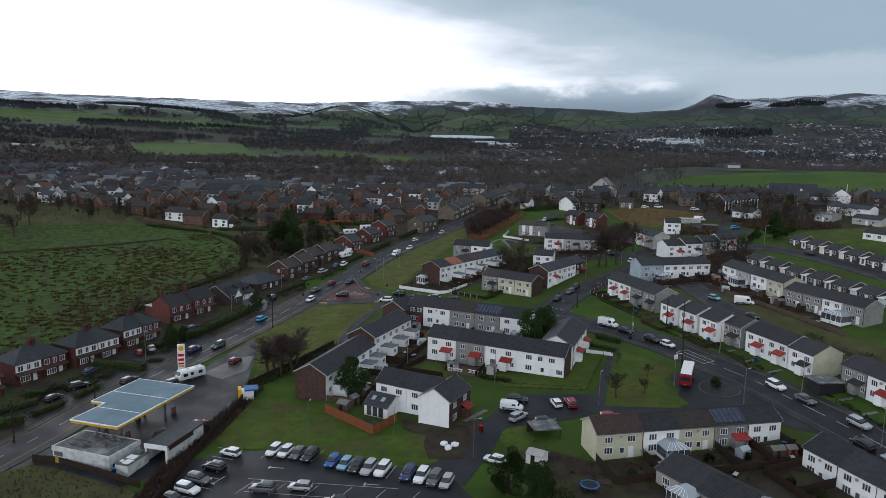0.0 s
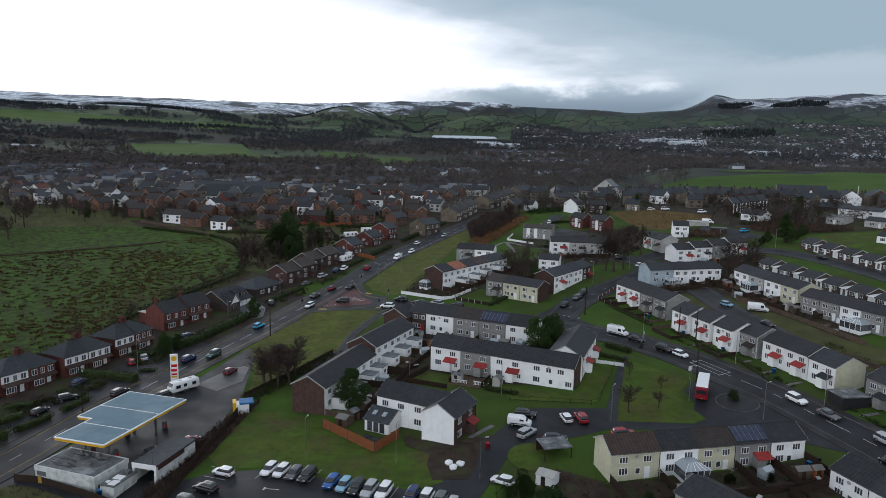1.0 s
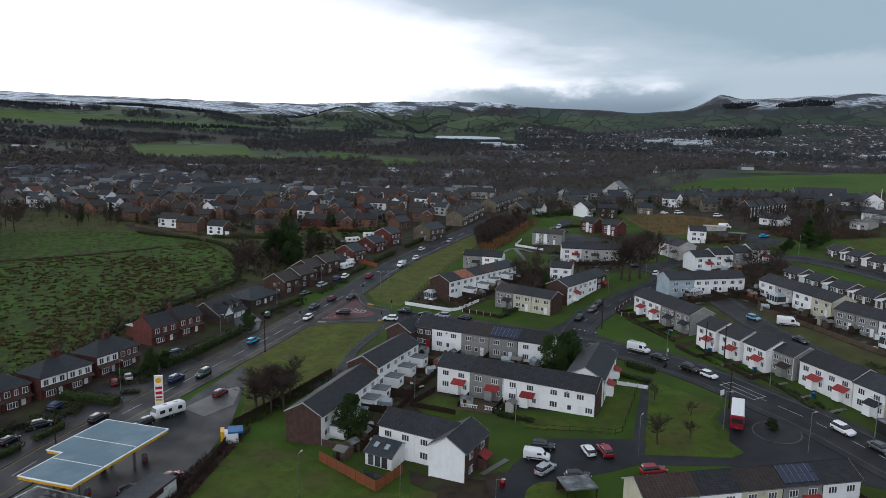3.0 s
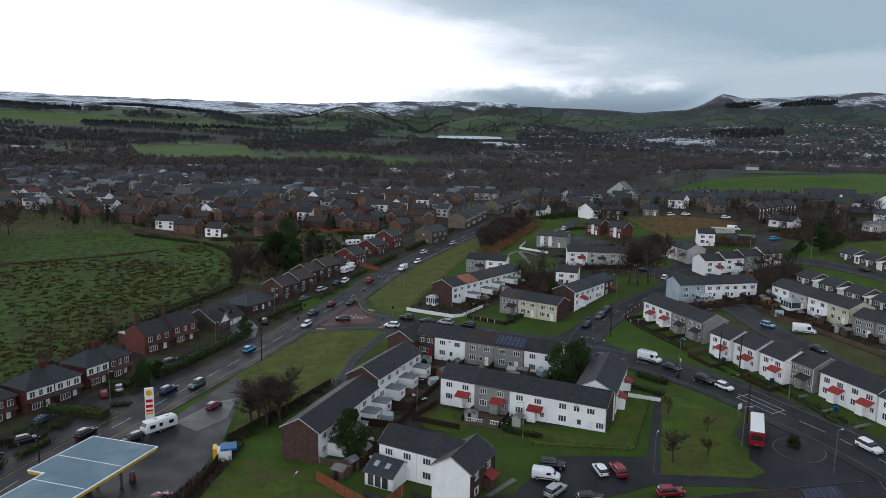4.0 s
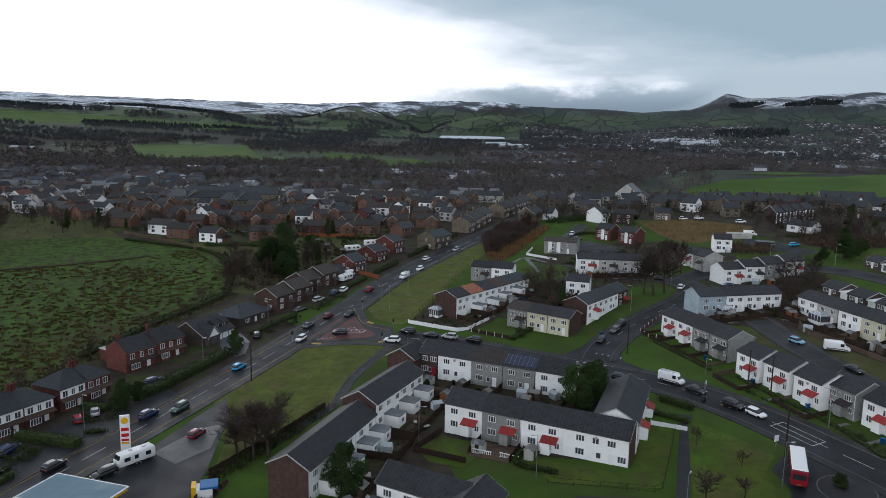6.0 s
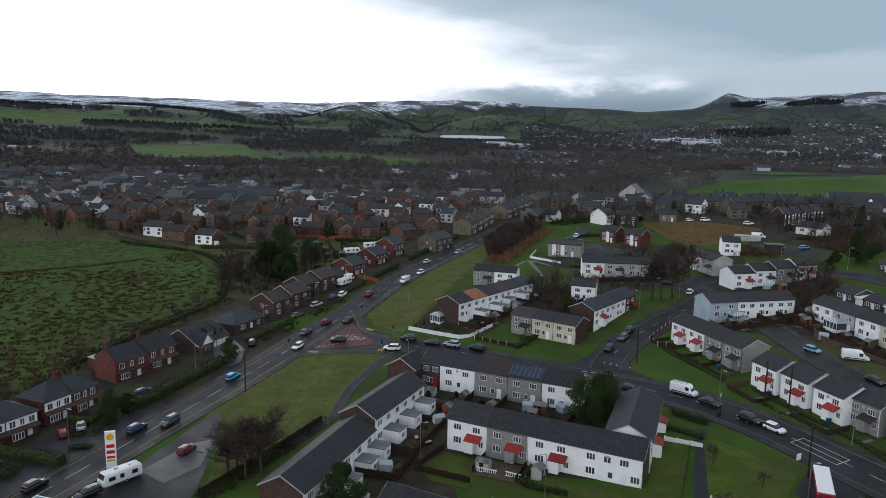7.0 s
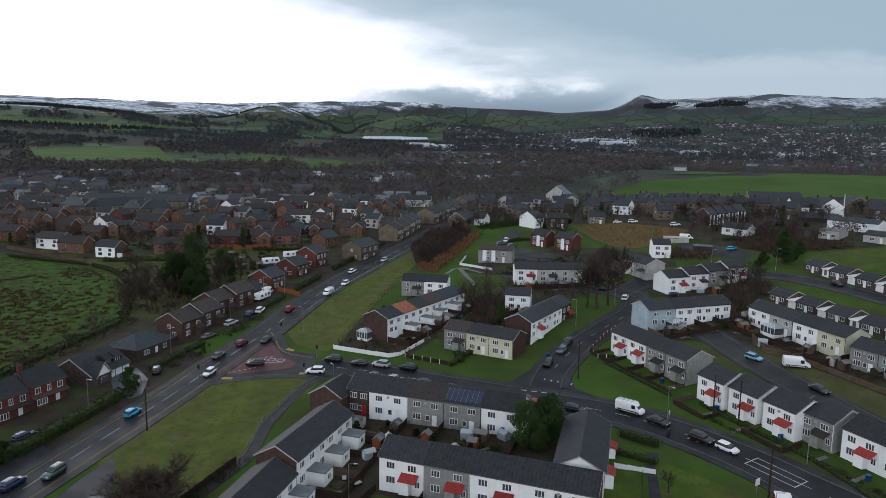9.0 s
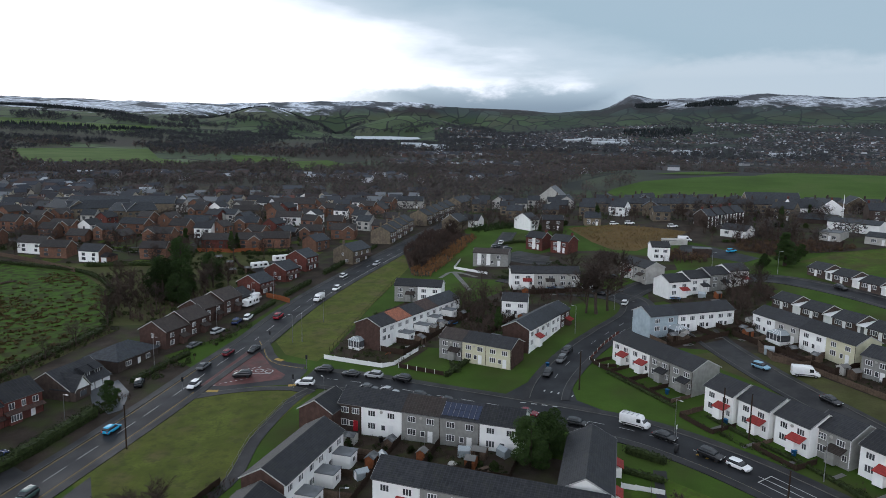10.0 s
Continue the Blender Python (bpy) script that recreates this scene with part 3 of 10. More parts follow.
drape("suburb_ground", [(-82, 262), (-60, 240), (-46, 256), (-38, 280), (-28, 302), (-10, 342), (12, 384), (34, 430), (70, 500), (70, 700), (-420, 720), (-420, 372), (-250, 362), (-160, 348), (-118, 330), (-95, 300)], M_yard, 0.05, label="gardens and drives between brick houses", category="ground", step=22)
drape("suburb_ground", [(-112, 110), (-88, 95), (-82, 122), (-77.5, 143), (-70, 165), (-63, 187), (-56, 208), (-49.5, 230), (-60, 240), (-82, 262), (-92, 240), (-97, 215), (-100, 190), (-110, 150)], M_yard, 0.045, label="front gardens and drives beside the road", category="ground", step=8)


# ---- houses ----
def window_mesh(w, h, bars):
    def go(bm):
        t, m = 0.08, 0.045
        xs = [-w / 2, -w / 2 + t]
        for i in range(1, bars):
            x = -w / 2 + w * i / bars
            xs += [x - m, x + m]
        xs += [w / 2 - t, w / 2]
        zs = [0, t, h - t, h]
        grid = [[bm.verts.new((x, 0.03, z)) for z in zs] for x in xs]
        fs = []
        for i in range(len(xs) - 1):
            for j in range(3):
                if j != 1 or i % 2 == 0:
                    fs.append(bm.faces.new((grid[i][j], grid[i + 1][j], grid[i + 1][j + 1], grid[i][j + 1])))
        ex = bmesh.ops.extrude_face_region(bm, geom=fs)
        bmesh.ops.translate(bm, vec=(0, -0.08, 0), verts=[v for v in ex["geom"] if isinstance(v, bmesh.types.BMVert)])
        bmesh.ops.delete(bm, geom=[v for v in bm.verts if not v.link_faces], context="VERTS")
        bmesh.ops.recalc_face_normals(bm, faces=bm.faces)
    return cached(("window", w, h, bars), go)


def window(parent, x, y, z, rz, w=1.5, h=1.15, bars=3):
    ob = put("window", window_mesh(w, h, bars), M_upvc, parent)
    ob.matrix_basis = pose(x, y, z, 0, 0, rz)
    put("pane", cached(("pane", w, h), lambda bm: box(bm, -w / 2 + 0.07, w / 2 - 0.07, -0.02, 0.0, 0.07, h - 0.07)), M_glass, ob)
    return ob


def glazed(parent, x, y, z, rz, w):
    """A distant window: frame and glass in one mesh."""
    key = ("glazed", w)
    if key not in _cache:
        bm = bmesh.new()
        box(bm, -w / 2, w / 2, -0.05, 0.03, 0, 1.2)
        bmesh.ops.inset_region(bm, faces=[min(bm.faces, key=lambda q: q.calc_center_median().y)], thickness=0.17, depth=-0.02)
        min(bm.faces, key=lambda q: abs(q.normal.y + 1) + abs(q.calc_center_median().y + 0.03)).material_index = 1
        me = bpy.data.meshes.new("window")
        bm.to_mesh(me)
        bm.free()
        me.materials.append(M_upvc)
        me.materials.append(M_glass)
        _cache[key] = me
    put("window", _cache[key], M_upvc, parent).matrix_basis = pose(x, y, z, 0, 0, rz)


def door(parent, x, y, rz, mat=None, h=2.05, w=0.95):
    def go(bm):
        box(bm, -w / 2, w / 2, -0.06, 0.02, 0.0, h)
        f = min(bm.faces, key=lambda q: q.calc_center_median().y)
        bmesh.ops.inset_region(bm, faces=[f], thickness=0.1, depth=-0.02)
    ob = put("door", cached(("door", w, h, (mat or M_upvc).name), go), mat or M_upvc, parent)
    ob.matrix_basis = pose(x, y, 0, 0, 0, rz)
    put("pane", cached(("door_pane", w), lambda bm: box(bm, -w / 2 + 0.2, w / 2 - 0.2, -0.055, -0.035, 1.15, h - 0.2)), M_glass, ob)


def roof_section(d, eave, rise, over, t=0.16):
    k = rise / (d / 2)
    zo, zr = eave - k * over, eave + rise
    return [(-over, zo + t), (d / 2, zr + t), (d + over, zo + t), (d + over, zo), (d / 2, zr), (-over, zo)]


def hip_roof(bm, w, d, eave, rise, over, left=True, right=True):
    o = over
    k = rise / (d / 2)
    z0 = eave - k * o
    a = [bm.verts.new(p) for p in ((-o, -o, z0), (w + o, -o, z0), (w + o, d + o, z0), (-o, d + o, z0))]
    b = [bm.verts.new((v.co.x, v.co.y, v.co.z + 0.16)) for v in a]
    r0 = bm.verts.new((d / 2 if left else -0.02, d / 2, eave + rise + 0.16))
    r1 = bm.verts.new((w - d / 2 if right else w + 0.02, d / 2, eave + rise + 0.16))
    bm.faces.new(a[::-1])
    for i in range(4):
        bm.faces.new((a[i], a[(i + 1) % 4], b[(i + 1) % 4], b[i]))
    bm.faces.new((b[0], b[1], r1, r0))
    bm.faces.new((b[2], b[3], r0, r1))
    bm.faces.new((b[1], b[2], r1))
    bm.faces.new((b[3], b[0], r0))


def chimney(parent, x, y, z, h=1.2, mat=None):
    def go(bm):
        loft(bm, [[(sx * a, sy * b, z) for sx, sy in ((-1, -1), (1, -1), (1, 1), (-1, 1))] for a, b, z in ((0.4, 0.3, 0), (0.4, 0.3, h - 0.25), (0.47, 0.37, h - 0.2), (0.47, 0.37, h - 0.06), (0.4, 0.3, h))])
    ob = put("chimney", cached(("chimney", h, (mat or M_brick).name), go), mat or M_brick, parent)
    ob.matrix_basis = pose(x, y, z)
    for px in (-0.18, 0.18) if parent.matrix_world.translation.y < 345 and parent.matrix_world.translation.y > -100 else ():
        p = put("chimney_pot", cached(("chimney_pot",), lambda bm: bmesh.ops.create_cone(bm, cap_ends=True, segments=8, radius1=0.13, radius2=0.1, depth=0.4)), M_redroof, ob)
        p.matrix_basis = pose(px, 0, h + 0.18)


def canopy(parent, x, w=2.6, depth=1.5, z=2.35, mat=None, wall=None, closed=0.55):
    """A lean-to porch roof on the front, over a part-closed porch."""
    sec = [(0.0, z + 0.75), (0.0, z + 0.62), (-depth - 0.25, z - 0.12), (-depth - 0.25, z + 0.02)]
    ob = put("porch_roof", cached(("porch_roof", w, depth, z, (mat or M_redtile).name), lambda bm: prism(bm, sec, -w / 2, w / 2)), mat or M_redtile, parent)
    ob.matrix_basis = pose(x, 0, 0)
    wl = put("porch", cached(("porch", w, depth, z, closed, wall.name), lambda bm: box(bm, -w / 2 + 0.12, -w / 2 + 0.12 + w * closed, -depth, -0.003, 0, z)), wall, parent)
    wl.matrix_basis = pose(x, 0, 0)


def house(m, w, d, wall, roof, label, eave=5.3, rise=2.0, porch=None, chim=True, over=0.35, hip=(False, False), front="two", back=False, ends=(False, False), group="", door_mat=None, verge=(0.0, 0.0), gable_wall=None, name="house", cat="house", low=2.0, plain=False, panel=False):
    """A house with its front towards -y: x along the front, y to the back. ends: windows in the gables."""
    ob = thing(name, m, label, cat, group)
    zr = eave + rise
    if any(hip):
        key = ("wall", w, d, eave, rise, hip, wall.name)

        def wallmesh(bm):
            box(bm, 0, w, 0, d, -low, eave)
            if not all(hip):
                x = 0.0 if not hip[0] else w - 0.2
                prism(bm, [(0.3, eave - 0.05), (d / 2, zr - 0.02), (d - 0.3, eave - 0.05)], x, x + 0.2)
        put("wall", cached(key, wallmesh), wall, ob)
        put("roof", cached(("roof", w, d, eave, rise, hip, roof.name), lambda bm: hip_roof(bm, w, d, eave, rise, over, *hip)), roof, ob)
    else:
        put("wall", cached(("wall", w, d, eave, rise, wall.name), lambda bm: prism(bm, [(0, -low), (d, -low), (d, eave), (d / 2, zr), (0, eave)], 0, w)), wall, ob)
        put("roof", cached(("roof", w, d, eave, rise, verge, roof.name), lambda bm: prism(bm, roof_section(d, eave, rise, over), -verge[0], w + verge[1])), roof, ob)
        if not plain and m.translation.y < 130:
            put("ridge_tiles", cached(("ridge_tiles", w, d, eave, rise), lambda bm: prism(bm, [(d / 2 - 0.16, zr + 0.12), (d / 2, zr + 0.25), (d / 2 + 0.16, zr + 0.12)], 0.0, w)), roof, ob)
    k = rise / (d / 2)
    for y, s in (() if plain or m.translation.y > 235 else ((-over, 1),)):
        put("gutter", cached(("gutter", w, y, eave, rise), lambda bm: box(bm, 0.0, w, min(y, y - s * 0.1), max(y, y - s * 0.1), eave - k * over - 0.02, eave - k * over + 0.1)), M_gutter, ob)
    if not plain and m.translation.y < 235:
        put("downpipe", cached(("downpipe", w, eave), lambda bm: box(bm, w - 0.16, w - 0.08, -0.1, -0.02, 0, eave - 0.3)), M_darkwood if wall is not M_white else M_upvc, ob)
    for i, on in enumerate(verge):
        if on and not plain:
            x0 = -verge[0] - 0.03 if i == 0 else w + verge[1]
            put("bargeboard", cached(("bargeboard", w, d, eave, rise, i), lambda bm: prism(bm, [(-over, eave - k * over - 0.06), (-over, eave - k * over + 0.17), (d / 2, zr + 0.17), (d + over, eave - k * over + 0.17), (d + over, eave - k * over - 0.06), (d / 2, zr - 0.06)], x0, x0 + 0.03)), M_verge_board, ob)
    if gable_wall:
        for i, on in enumerate(gable_wall):
            if on:
                x0 = -0.02 if i == 0 else w - 0.1
                put("gable_wall", cached(("gable_wall", w, d, eave, rise, i, on.name), lambda bm: prism(bm, [(0.0, -low), (d, -low), (d, eave - 0.02), (d / 2, zr - 0.02), (0.0, eave - 0.02)], x0, x0 + 0.12)), on, ob, "brick gable end")
    up, dn = eave - 1.95, 0.85
    if plain:
        for x, z, ww in ((0.25 * w, up, 1.5), (0.75 * w, up, 1.5), (0.25 * w, dn, 1.8), (0.72 * w, dn, 1.4))[0 if front in ("two", "few") else 2:2 if front == "few" else 4]:
            glazed(ob, x, 0, z, 0, ww)
        if ends[0]:
            glazed(ob, -0.02, 0.5 * d, up if front == "two" else dn, -90, 1.0)
        if chim:
            chimney(ob, 0.5 if chim is True else chim, d / 2, zr - 0.15, 1.7, mat=M_darkbrick)
        return ob
    if front == "two":
        for x in (0.26 * w, 0.74 * w):
            window(ob, x, 0, up, 0, 1.5, 1.15, 3)
        window(ob, 0.26 * w, 0, dn, 0, 1.6, 1.25, 3)
        if porch is None:
            door(ob, 0.74 * w, 0, 0, door_mat)
            window(ob, 0.55 * w, 0, dn, 0, 0.9, 1.1, 1)
        else:
            canopy(ob, 0.70 * w, min(3.0, 0.46 * w), 1.4, 2.3, porch, wall)
            window(ob, 0.86 * w, 0, dn, 0, 0.9, 1.1, 2)
    elif front == "semi":
        if panel:
            put("render_panel", cached(("render_panel", w, eave), lambda bm: box(bm, 0.12, w - 0.12, -0.03, 0.0, eave - 2.15, eave - 0.45)), M_white, ob, "white rendered upper wall")
        for x in (0.2 * w, 0.5 * w, 0.8 * w):
            window(ob, x, -0.02, up - 0.1, 0, 1.25 if x != 0.5 * w else 0.9, 1.35, 2)
        put("bay", cached(("bay", w), lambda bm: box(bm, 0.1 * w, 0.1 * w + 2.4, -0.7, 0.0, 0, 0.8)), wall, ob)
        window(ob, 0.1 * w + 1.2, -0.7, 0.8, 0, 2.3, 1.35, 4)
        put("pent_roof", cached(("pent_roof", w), lambda bm: prism(bm, [(0.0, 3.0), (0.0, 2.85), (-0.95, 2.3), (-0.95, 2.44)], 0.0, w)), M_redroof, ob, "red-brown tiled pent roof above the bay")
        door(ob, 0.72 * w, 0, 0, door_mat)
    elif front == "low":
        window(ob, 0.25 * w, 0, 0.9, 0, 1.9, 1.2, 3)
        window(ob, 0.72 * w, 0, 0.9, 0, 1.4, 1.2, 2)
        door(ob, 0.5 * w, 0, 0, door_mat)
    if front == "two" and w > 11 and eave > 5 and wall is M_white:
        window(ob, 0.9 * w, 0, dn, 0, 1.5, 1.2, 3)
        window(ob, 0.5 * w, 0, up, 0, 1.2, 1.15, 2)
    if back:
        for x in (0.3 * w, 0.72 * w):
            window(ob, x, d, up, 180, 1.3, 1.1, 2)
        window(ob, 0.3 * w, d, dn, 180, 1.6, 1.2, 3)
    for on, x, rz in ((ends[0], 0.0, -90), (ends[1], w, 90)):
        if on:
            window(ob, x - 0.02 if rz < 0 else x + 0.02, 0.5 * d, up, rz, 0.9, 1.1, 2)
            if on == 2:
                window(ob, x - 0.02 if rz < 0 else x + 0.02, 0.3 * d, dn, rz, 1.2, 1.2, 2)
    if chim:
        chimney(ob, 0.5 if chim is True else chim, d / 2, zr - 0.15, 1.7 if front == "semi" else 1.2, mat=M_stone if wall is M_stone else None)
    if front == "two" and m.translation.y < 235 and int(m.translation.x * 10) % 2:
        dish = put("satellite_dish", cached(("satellite_dish",), lambda bm: loft(bm, [[(0.3 * q * math.cos(t * 0.785), z, 0.34 * q * math.sin(t * 0.785)) for t in range(8)] for q, z in ((1.0, -0.22), (0.8, -0.14), (0.3, -0.1), (0.25, 0.0))])), M_pale, ob, "pale grey satellite dish")
        dish.matrix_basis = pose(0.5 * w, -0.01, eave - 0.8, 15, 0, 20)
    return ob


WALLS = {"w": (M_white, "white-rendered"), "g": (M_grey, "grey pebble-dashed"), "p": (M_pale, "pale grey rendered"), "c": (M_cream, "cream-rendered"), "b": (M_brick, "red brick"), "o": (M_brick2, "orange brick"), "u": (M_blue, "pale blue rendered"), "d": (M_darkbrick, "dark brick"), "s": (M_stone, "weathered stone"), "n": (M_gable, "brown brick")}
ROOFS = {"v": (M_villageroof, "weathered tiled"), "k": (M_slate, "dark tiled"), "l": (M_slate2, "grey slate"), "n": (M_brownroof, "brown tiled"), "r": (M_redroof, "red-brown tiled"), "o": (M_orangeroof, "orange tiled")}


def terrace(x, y, ang, d, units, group, step=False, eave=5.3, rise=2.0, front="two", dz=0.0, gable=(None, None), verge=0.2, low=2.5, chim=False):
    """Houses side by side; a unit: width, wall, roof and, after it, r (red), k (dark) or n (brown) for a porch."""
    c, s = math.cos(radians(ang)), math.sin(radians(ang))
    total = sum(u[0] for u in units)
    mx, my = x + c * total / 2 - s * d / 2, y + s * total / 2 + c * d / 2
    run = 0.0
    for i, (w, code) in enumerate(units):
        wall, wl = WALLS[code[0]]
        roof, rl = ROOFS[code[1]]
        px, py = x + c * run, y + s * run
        if step:
            mx, my = px + c * w / 2 - s * d / 2, py + s * w / 2 + c * d / 2
        porch = {"r": M_redtile, "k": M_slate, "n": M_brownroof}.get(code[2:3])
        first, last = i == 0 or step, i == len(units) - 1 or step
        kind = "end" if first or last else "middle"
        lab = f"{wl} {kind} terrace house with {rl} roof" if front != "low" else f"{wl} bungalow with {rl} roof and white porch"
        if porch:
            lab = lab.replace(" terrace house", " house")
            lab += {"r": " and red porch", "k": " and dark porch", "n": " and brown porch"}[code[2:3]]
        house(pose(px, py, height(mx, my) + dz, 0, 0, ang), w - 0.004, d, wall, roof, lab, eave=eave, rise=rise, porch=porch, front=front, group=group, chim=chim, verge=(verge if first else 0.0, verge if last else 0.0), gable_wall=(gable[0] if i == 0 else None, gable[1] if i == len(units) - 1 else None), low=low, door_mat=M_reddoor if code[3:4] == "d" else None)
        run += w


terrace(-4.8, 164.3, -23.9, 7.2, [(7.7, "wkr"), (7.7, "gkr"), (7.9, "wkr"), (11.4, "wk")], "front terrace", gable=(None, M_gable))
terrace(-12.0, 192.9, -22.5, 7.2, [(4.6, "dk d"), (8.2, "wk"), (7.6, "gn"), (7.4, "gk"), (7.6, "wk")], "middle terrace")
terrace(29.2, 155.0, 71.5, 7.5, [(10, "wkr"), (10, "wkr")], "side terrace")
terrace(-24.9, 139.2, 73.5, 7.4, [(8.2, "wk"), (8.2, "wk"), (8.3, "wk")], "long diagonal terrace", gable=(M_gable, None))
terrace(-18.0, 164.2, 69.5, 7.4, [(7.0, "wk"), (7.0, "wk"), (7.0, "wk")], "long diagonal terrace", gable=(M_gable, None))
house(at(-13.2, 189.6, 66), 8.0, 7.0, M_gable, M_slate, "brown brick end house with dark tiled roof", chim=False, front="", back=False, verge=(0.2, 0.2))
terrace(-13.7, 136.1, -26, 7.0, [(7.5, "wk"), (7.0, "wk")], "white houses beside the fence")
house(at(1.8, 125.5, 66), 9.8, 6.6, M_gable, M_slate, "brown brick house wing with white gable and red canopy", chim=False, porch=M_redtile, gable_wall=(M_white, None), verge=(0.15, 0.15))
terrace(27.5, 112.4, 14.4, 6.2, [(8.8, "cr"), (6.9, "wk"), (7.0, "cn"), (6.8, "gkr"), (6.6, "wk")], "terrace beside the close", eave=4.8, rise=1.7, dz=-0.5)
terrace(62.6, 112.8, -69.0, 8.0, [(7.0, "wk"), (7.0, "wk"), (7.0, "wk"), (7.0, "wk")], "near white terrace", eave=4.8, dz=-1.2)
terrace(36.1, 105.8, -57, 8.0, [(8.0, "pk"), (8.0, "pk")], "near dark-roofed houses", eave=4.2, rise=1.7, dz=-1.4)
terrace(50.0, 221.2, -69, 7.4, [(6.3, "wkr"), (6.3, "wkr"), (6.4, "gkk"), (6.4, "gkk")], "long stepped row", eave=5.0, rise=1.8)
terrace(59.0, 191.4, -70, 7.6, [(7.0, "wkr")], "long stepped row", eave=5.0, rise=1.8)
terrace(62.2, 184.4, -70, 7.6, [(7.0, "wkr")], "long stepped row", eave=5.0, rise=1.8)
terrace(65.3, 177.2, -70, 7.6, [(7.0, "wkr")], "long stepped row", eave=5.0, rise=1.8)
terrace(69.2, 172.4, -70, 7.6, [(7.0, "gkn")], "long stepped row", eave=5.0, rise=1.8)
terrace(72.4, 164.8, -70, 7.6, [(6.6, "wkr"), (6.6, "wkr")], "long stepped row", eave=5.0, rise=1.8)
terrace(77.0, 152.2, -72, 7.6, [(7.2, "wlk")], "long stepped row", gable=(None, M_cream), eave=5.0, rise=1.8)
terrace(83.2, 141.4, -74, 7.6, [(6.5, "gkk"), (6.5, "wkr"), (6.5, "wkr")], "lower stepped row", eave=5.0, rise=1.8)
terrace(63.0, 232.4, 16, 7.4, [(8.6, "ul"), (6.0, "wk"), (6.0, "wk"), (6.0, "wk")], "terrace with the pale blue house", eave=4.8, rise=1.7)
terrace(90.8, 234.2, -76.2, 7.2, [(7.6, "wk"), (7.8, "pk"), (7.6, "wk"), (7.9, "ck")], "upper terrace", eave=4.8, rise=1.7)
terrace(97.2, 200.9, -66, 7.2, [(6.2, "gk"), (6.2, "gk"), (6.2, "wk"), (6.4, "gk")], "upper terrace", eave=4.8, rise=1.7)


def bungalow(x, y, ang, group):
    """A dark brick bungalow with its white link porch at the lower end."""
    c, s = math.cos(radians(ang)), math.sin(radians(ang))
    z = height(x + 4.4 * c - 3.7 * s, y + 4.4 * s + 3.7 * c)
    ob = house(pose(x, y, z, 0, 0, ang), 6.9, 7.5, M_darkbrick, M_slate, "dark brick bungalow with tiled roof and white porch", eave=2.4, rise=1.6, front="low", group=group, chim=False, verge=(0.2, 0.2), low=2.5)
    put("porch_wall", cached(("link_wall",), lambda bm: prism(bm, [(0.4, -2.0), (6.0, -2.0), (6.0, 2.46), (0.4, 2.0)], 6.95, 9.7)), M_white, ob)
    put("porch_roof", cached(("link_roof",), lambda bm: prism(bm, [(-0.3, 1.97), (6.2, 2.5), (6.2, 2.64), (-0.3, 2.11)], 6.92, 9.8)), M_upvc, ob)
    door(ob, 8.3, 0.4, 0, M_gutter if int(y) % 3 == 0 else None, 1.9)


for i in range(7):
    bungalow(105.0 + 2.75 * i, 250.8 - 9.6 * i, -74, "bungalow row")
for i in range(6):
    bungalow(132.2 + 2.2 * i, 279.0 - 9.8 * i, -77, "far bungalow row")
terrace(9.4, 229.3, -34, 7.2, [(6.4, "gnn"), (6.4, "ck"), (6.4, "ck")], "pale block by the junction", gable=(None, M_gable), eave=4.9, rise=1.6)
terrace(31.3, 228.2, 55.1, 7.2, [(7.0, "wlr"), (6.8, "wl"), (6.8, "wl"), (6.8, "nlr")], "angled terrace", gable=(M_gable, None), eave=4.9, rise=1.7)
terrace(-5.2, 236.1, 55.2, 7.8, [(7.0, "wk"), (7.0, "wo"), (7.0, "wk"), (6.8, "wr"), (6.8, "wl"), (6.0, "wl")], "terrace with mixed roofs", gable=(M_gable, None), eave=4.8, rise=1.7)
terrace(-1.6, 279.4, -14, 6.8, [(7.4, "gkn"), (7.4, "wk")], "houses on the upper green", eave=4.7, rise=1.6)
terrace(27.4, 318.2, -17, 7.4, [(13.0, "gn")], "small flats", eave=4.7, rise=1.2)
terrace(36.3, 285.2, -3, 7.2, [(7.4, "wkr"), (7.4, "pkn"), (7.6, "pk")], "upper pale terrace", eave=4.7, rise=1.7)
terrace(29.0, 257.6, -15, 7.0, [(7.2, "wk")], "white house among the yards", eave=4.7, rise=1.6)
terrace(51.4, 341.0, -44, 7.2, [(7.6, "bk")], "brick houses", eave=4.7, rise=2.0, chim=7.2)
terrace(59.7, 332.8, -45, 7.2, [(8.0, "bk")], "brick houses", eave=4.7, rise=2.0, chim=7.4)
terrace(59.6, 373.8, 35, 10.5, [(5.6, "wl")], "white gabled house", eave=4.6, rise=2.6)
terrace(64.6, 371.6, -4, 6.4, [(9.4, "dk")], "dark house", eave=4.8, rise=1.8)
terrace(75.5, 295.0, -74, 7.2, [(7.2, "wkr"), (7.2, "pkn")], "white and grey pair", eave=4.8, rise=1.7)
terrace(80.4, 264.3, 17.4, 7.2, [(7.7, "wkr"), (7.7, "wkk"), (7.7, "gkk"), (7.7, "wkr")], "stepped white terrace", step=True, eave=4.8, rise=1.7)
terrace(91.8, 309.4, -10, 8.2, [(6.4, "wk")], "white house on the rise", eave=4.8, rise=1.6)
terrace(132.0, 340.6, -55, 7.0, [(11.0, "wk")], "white cottage", eave=2.8, front="low")


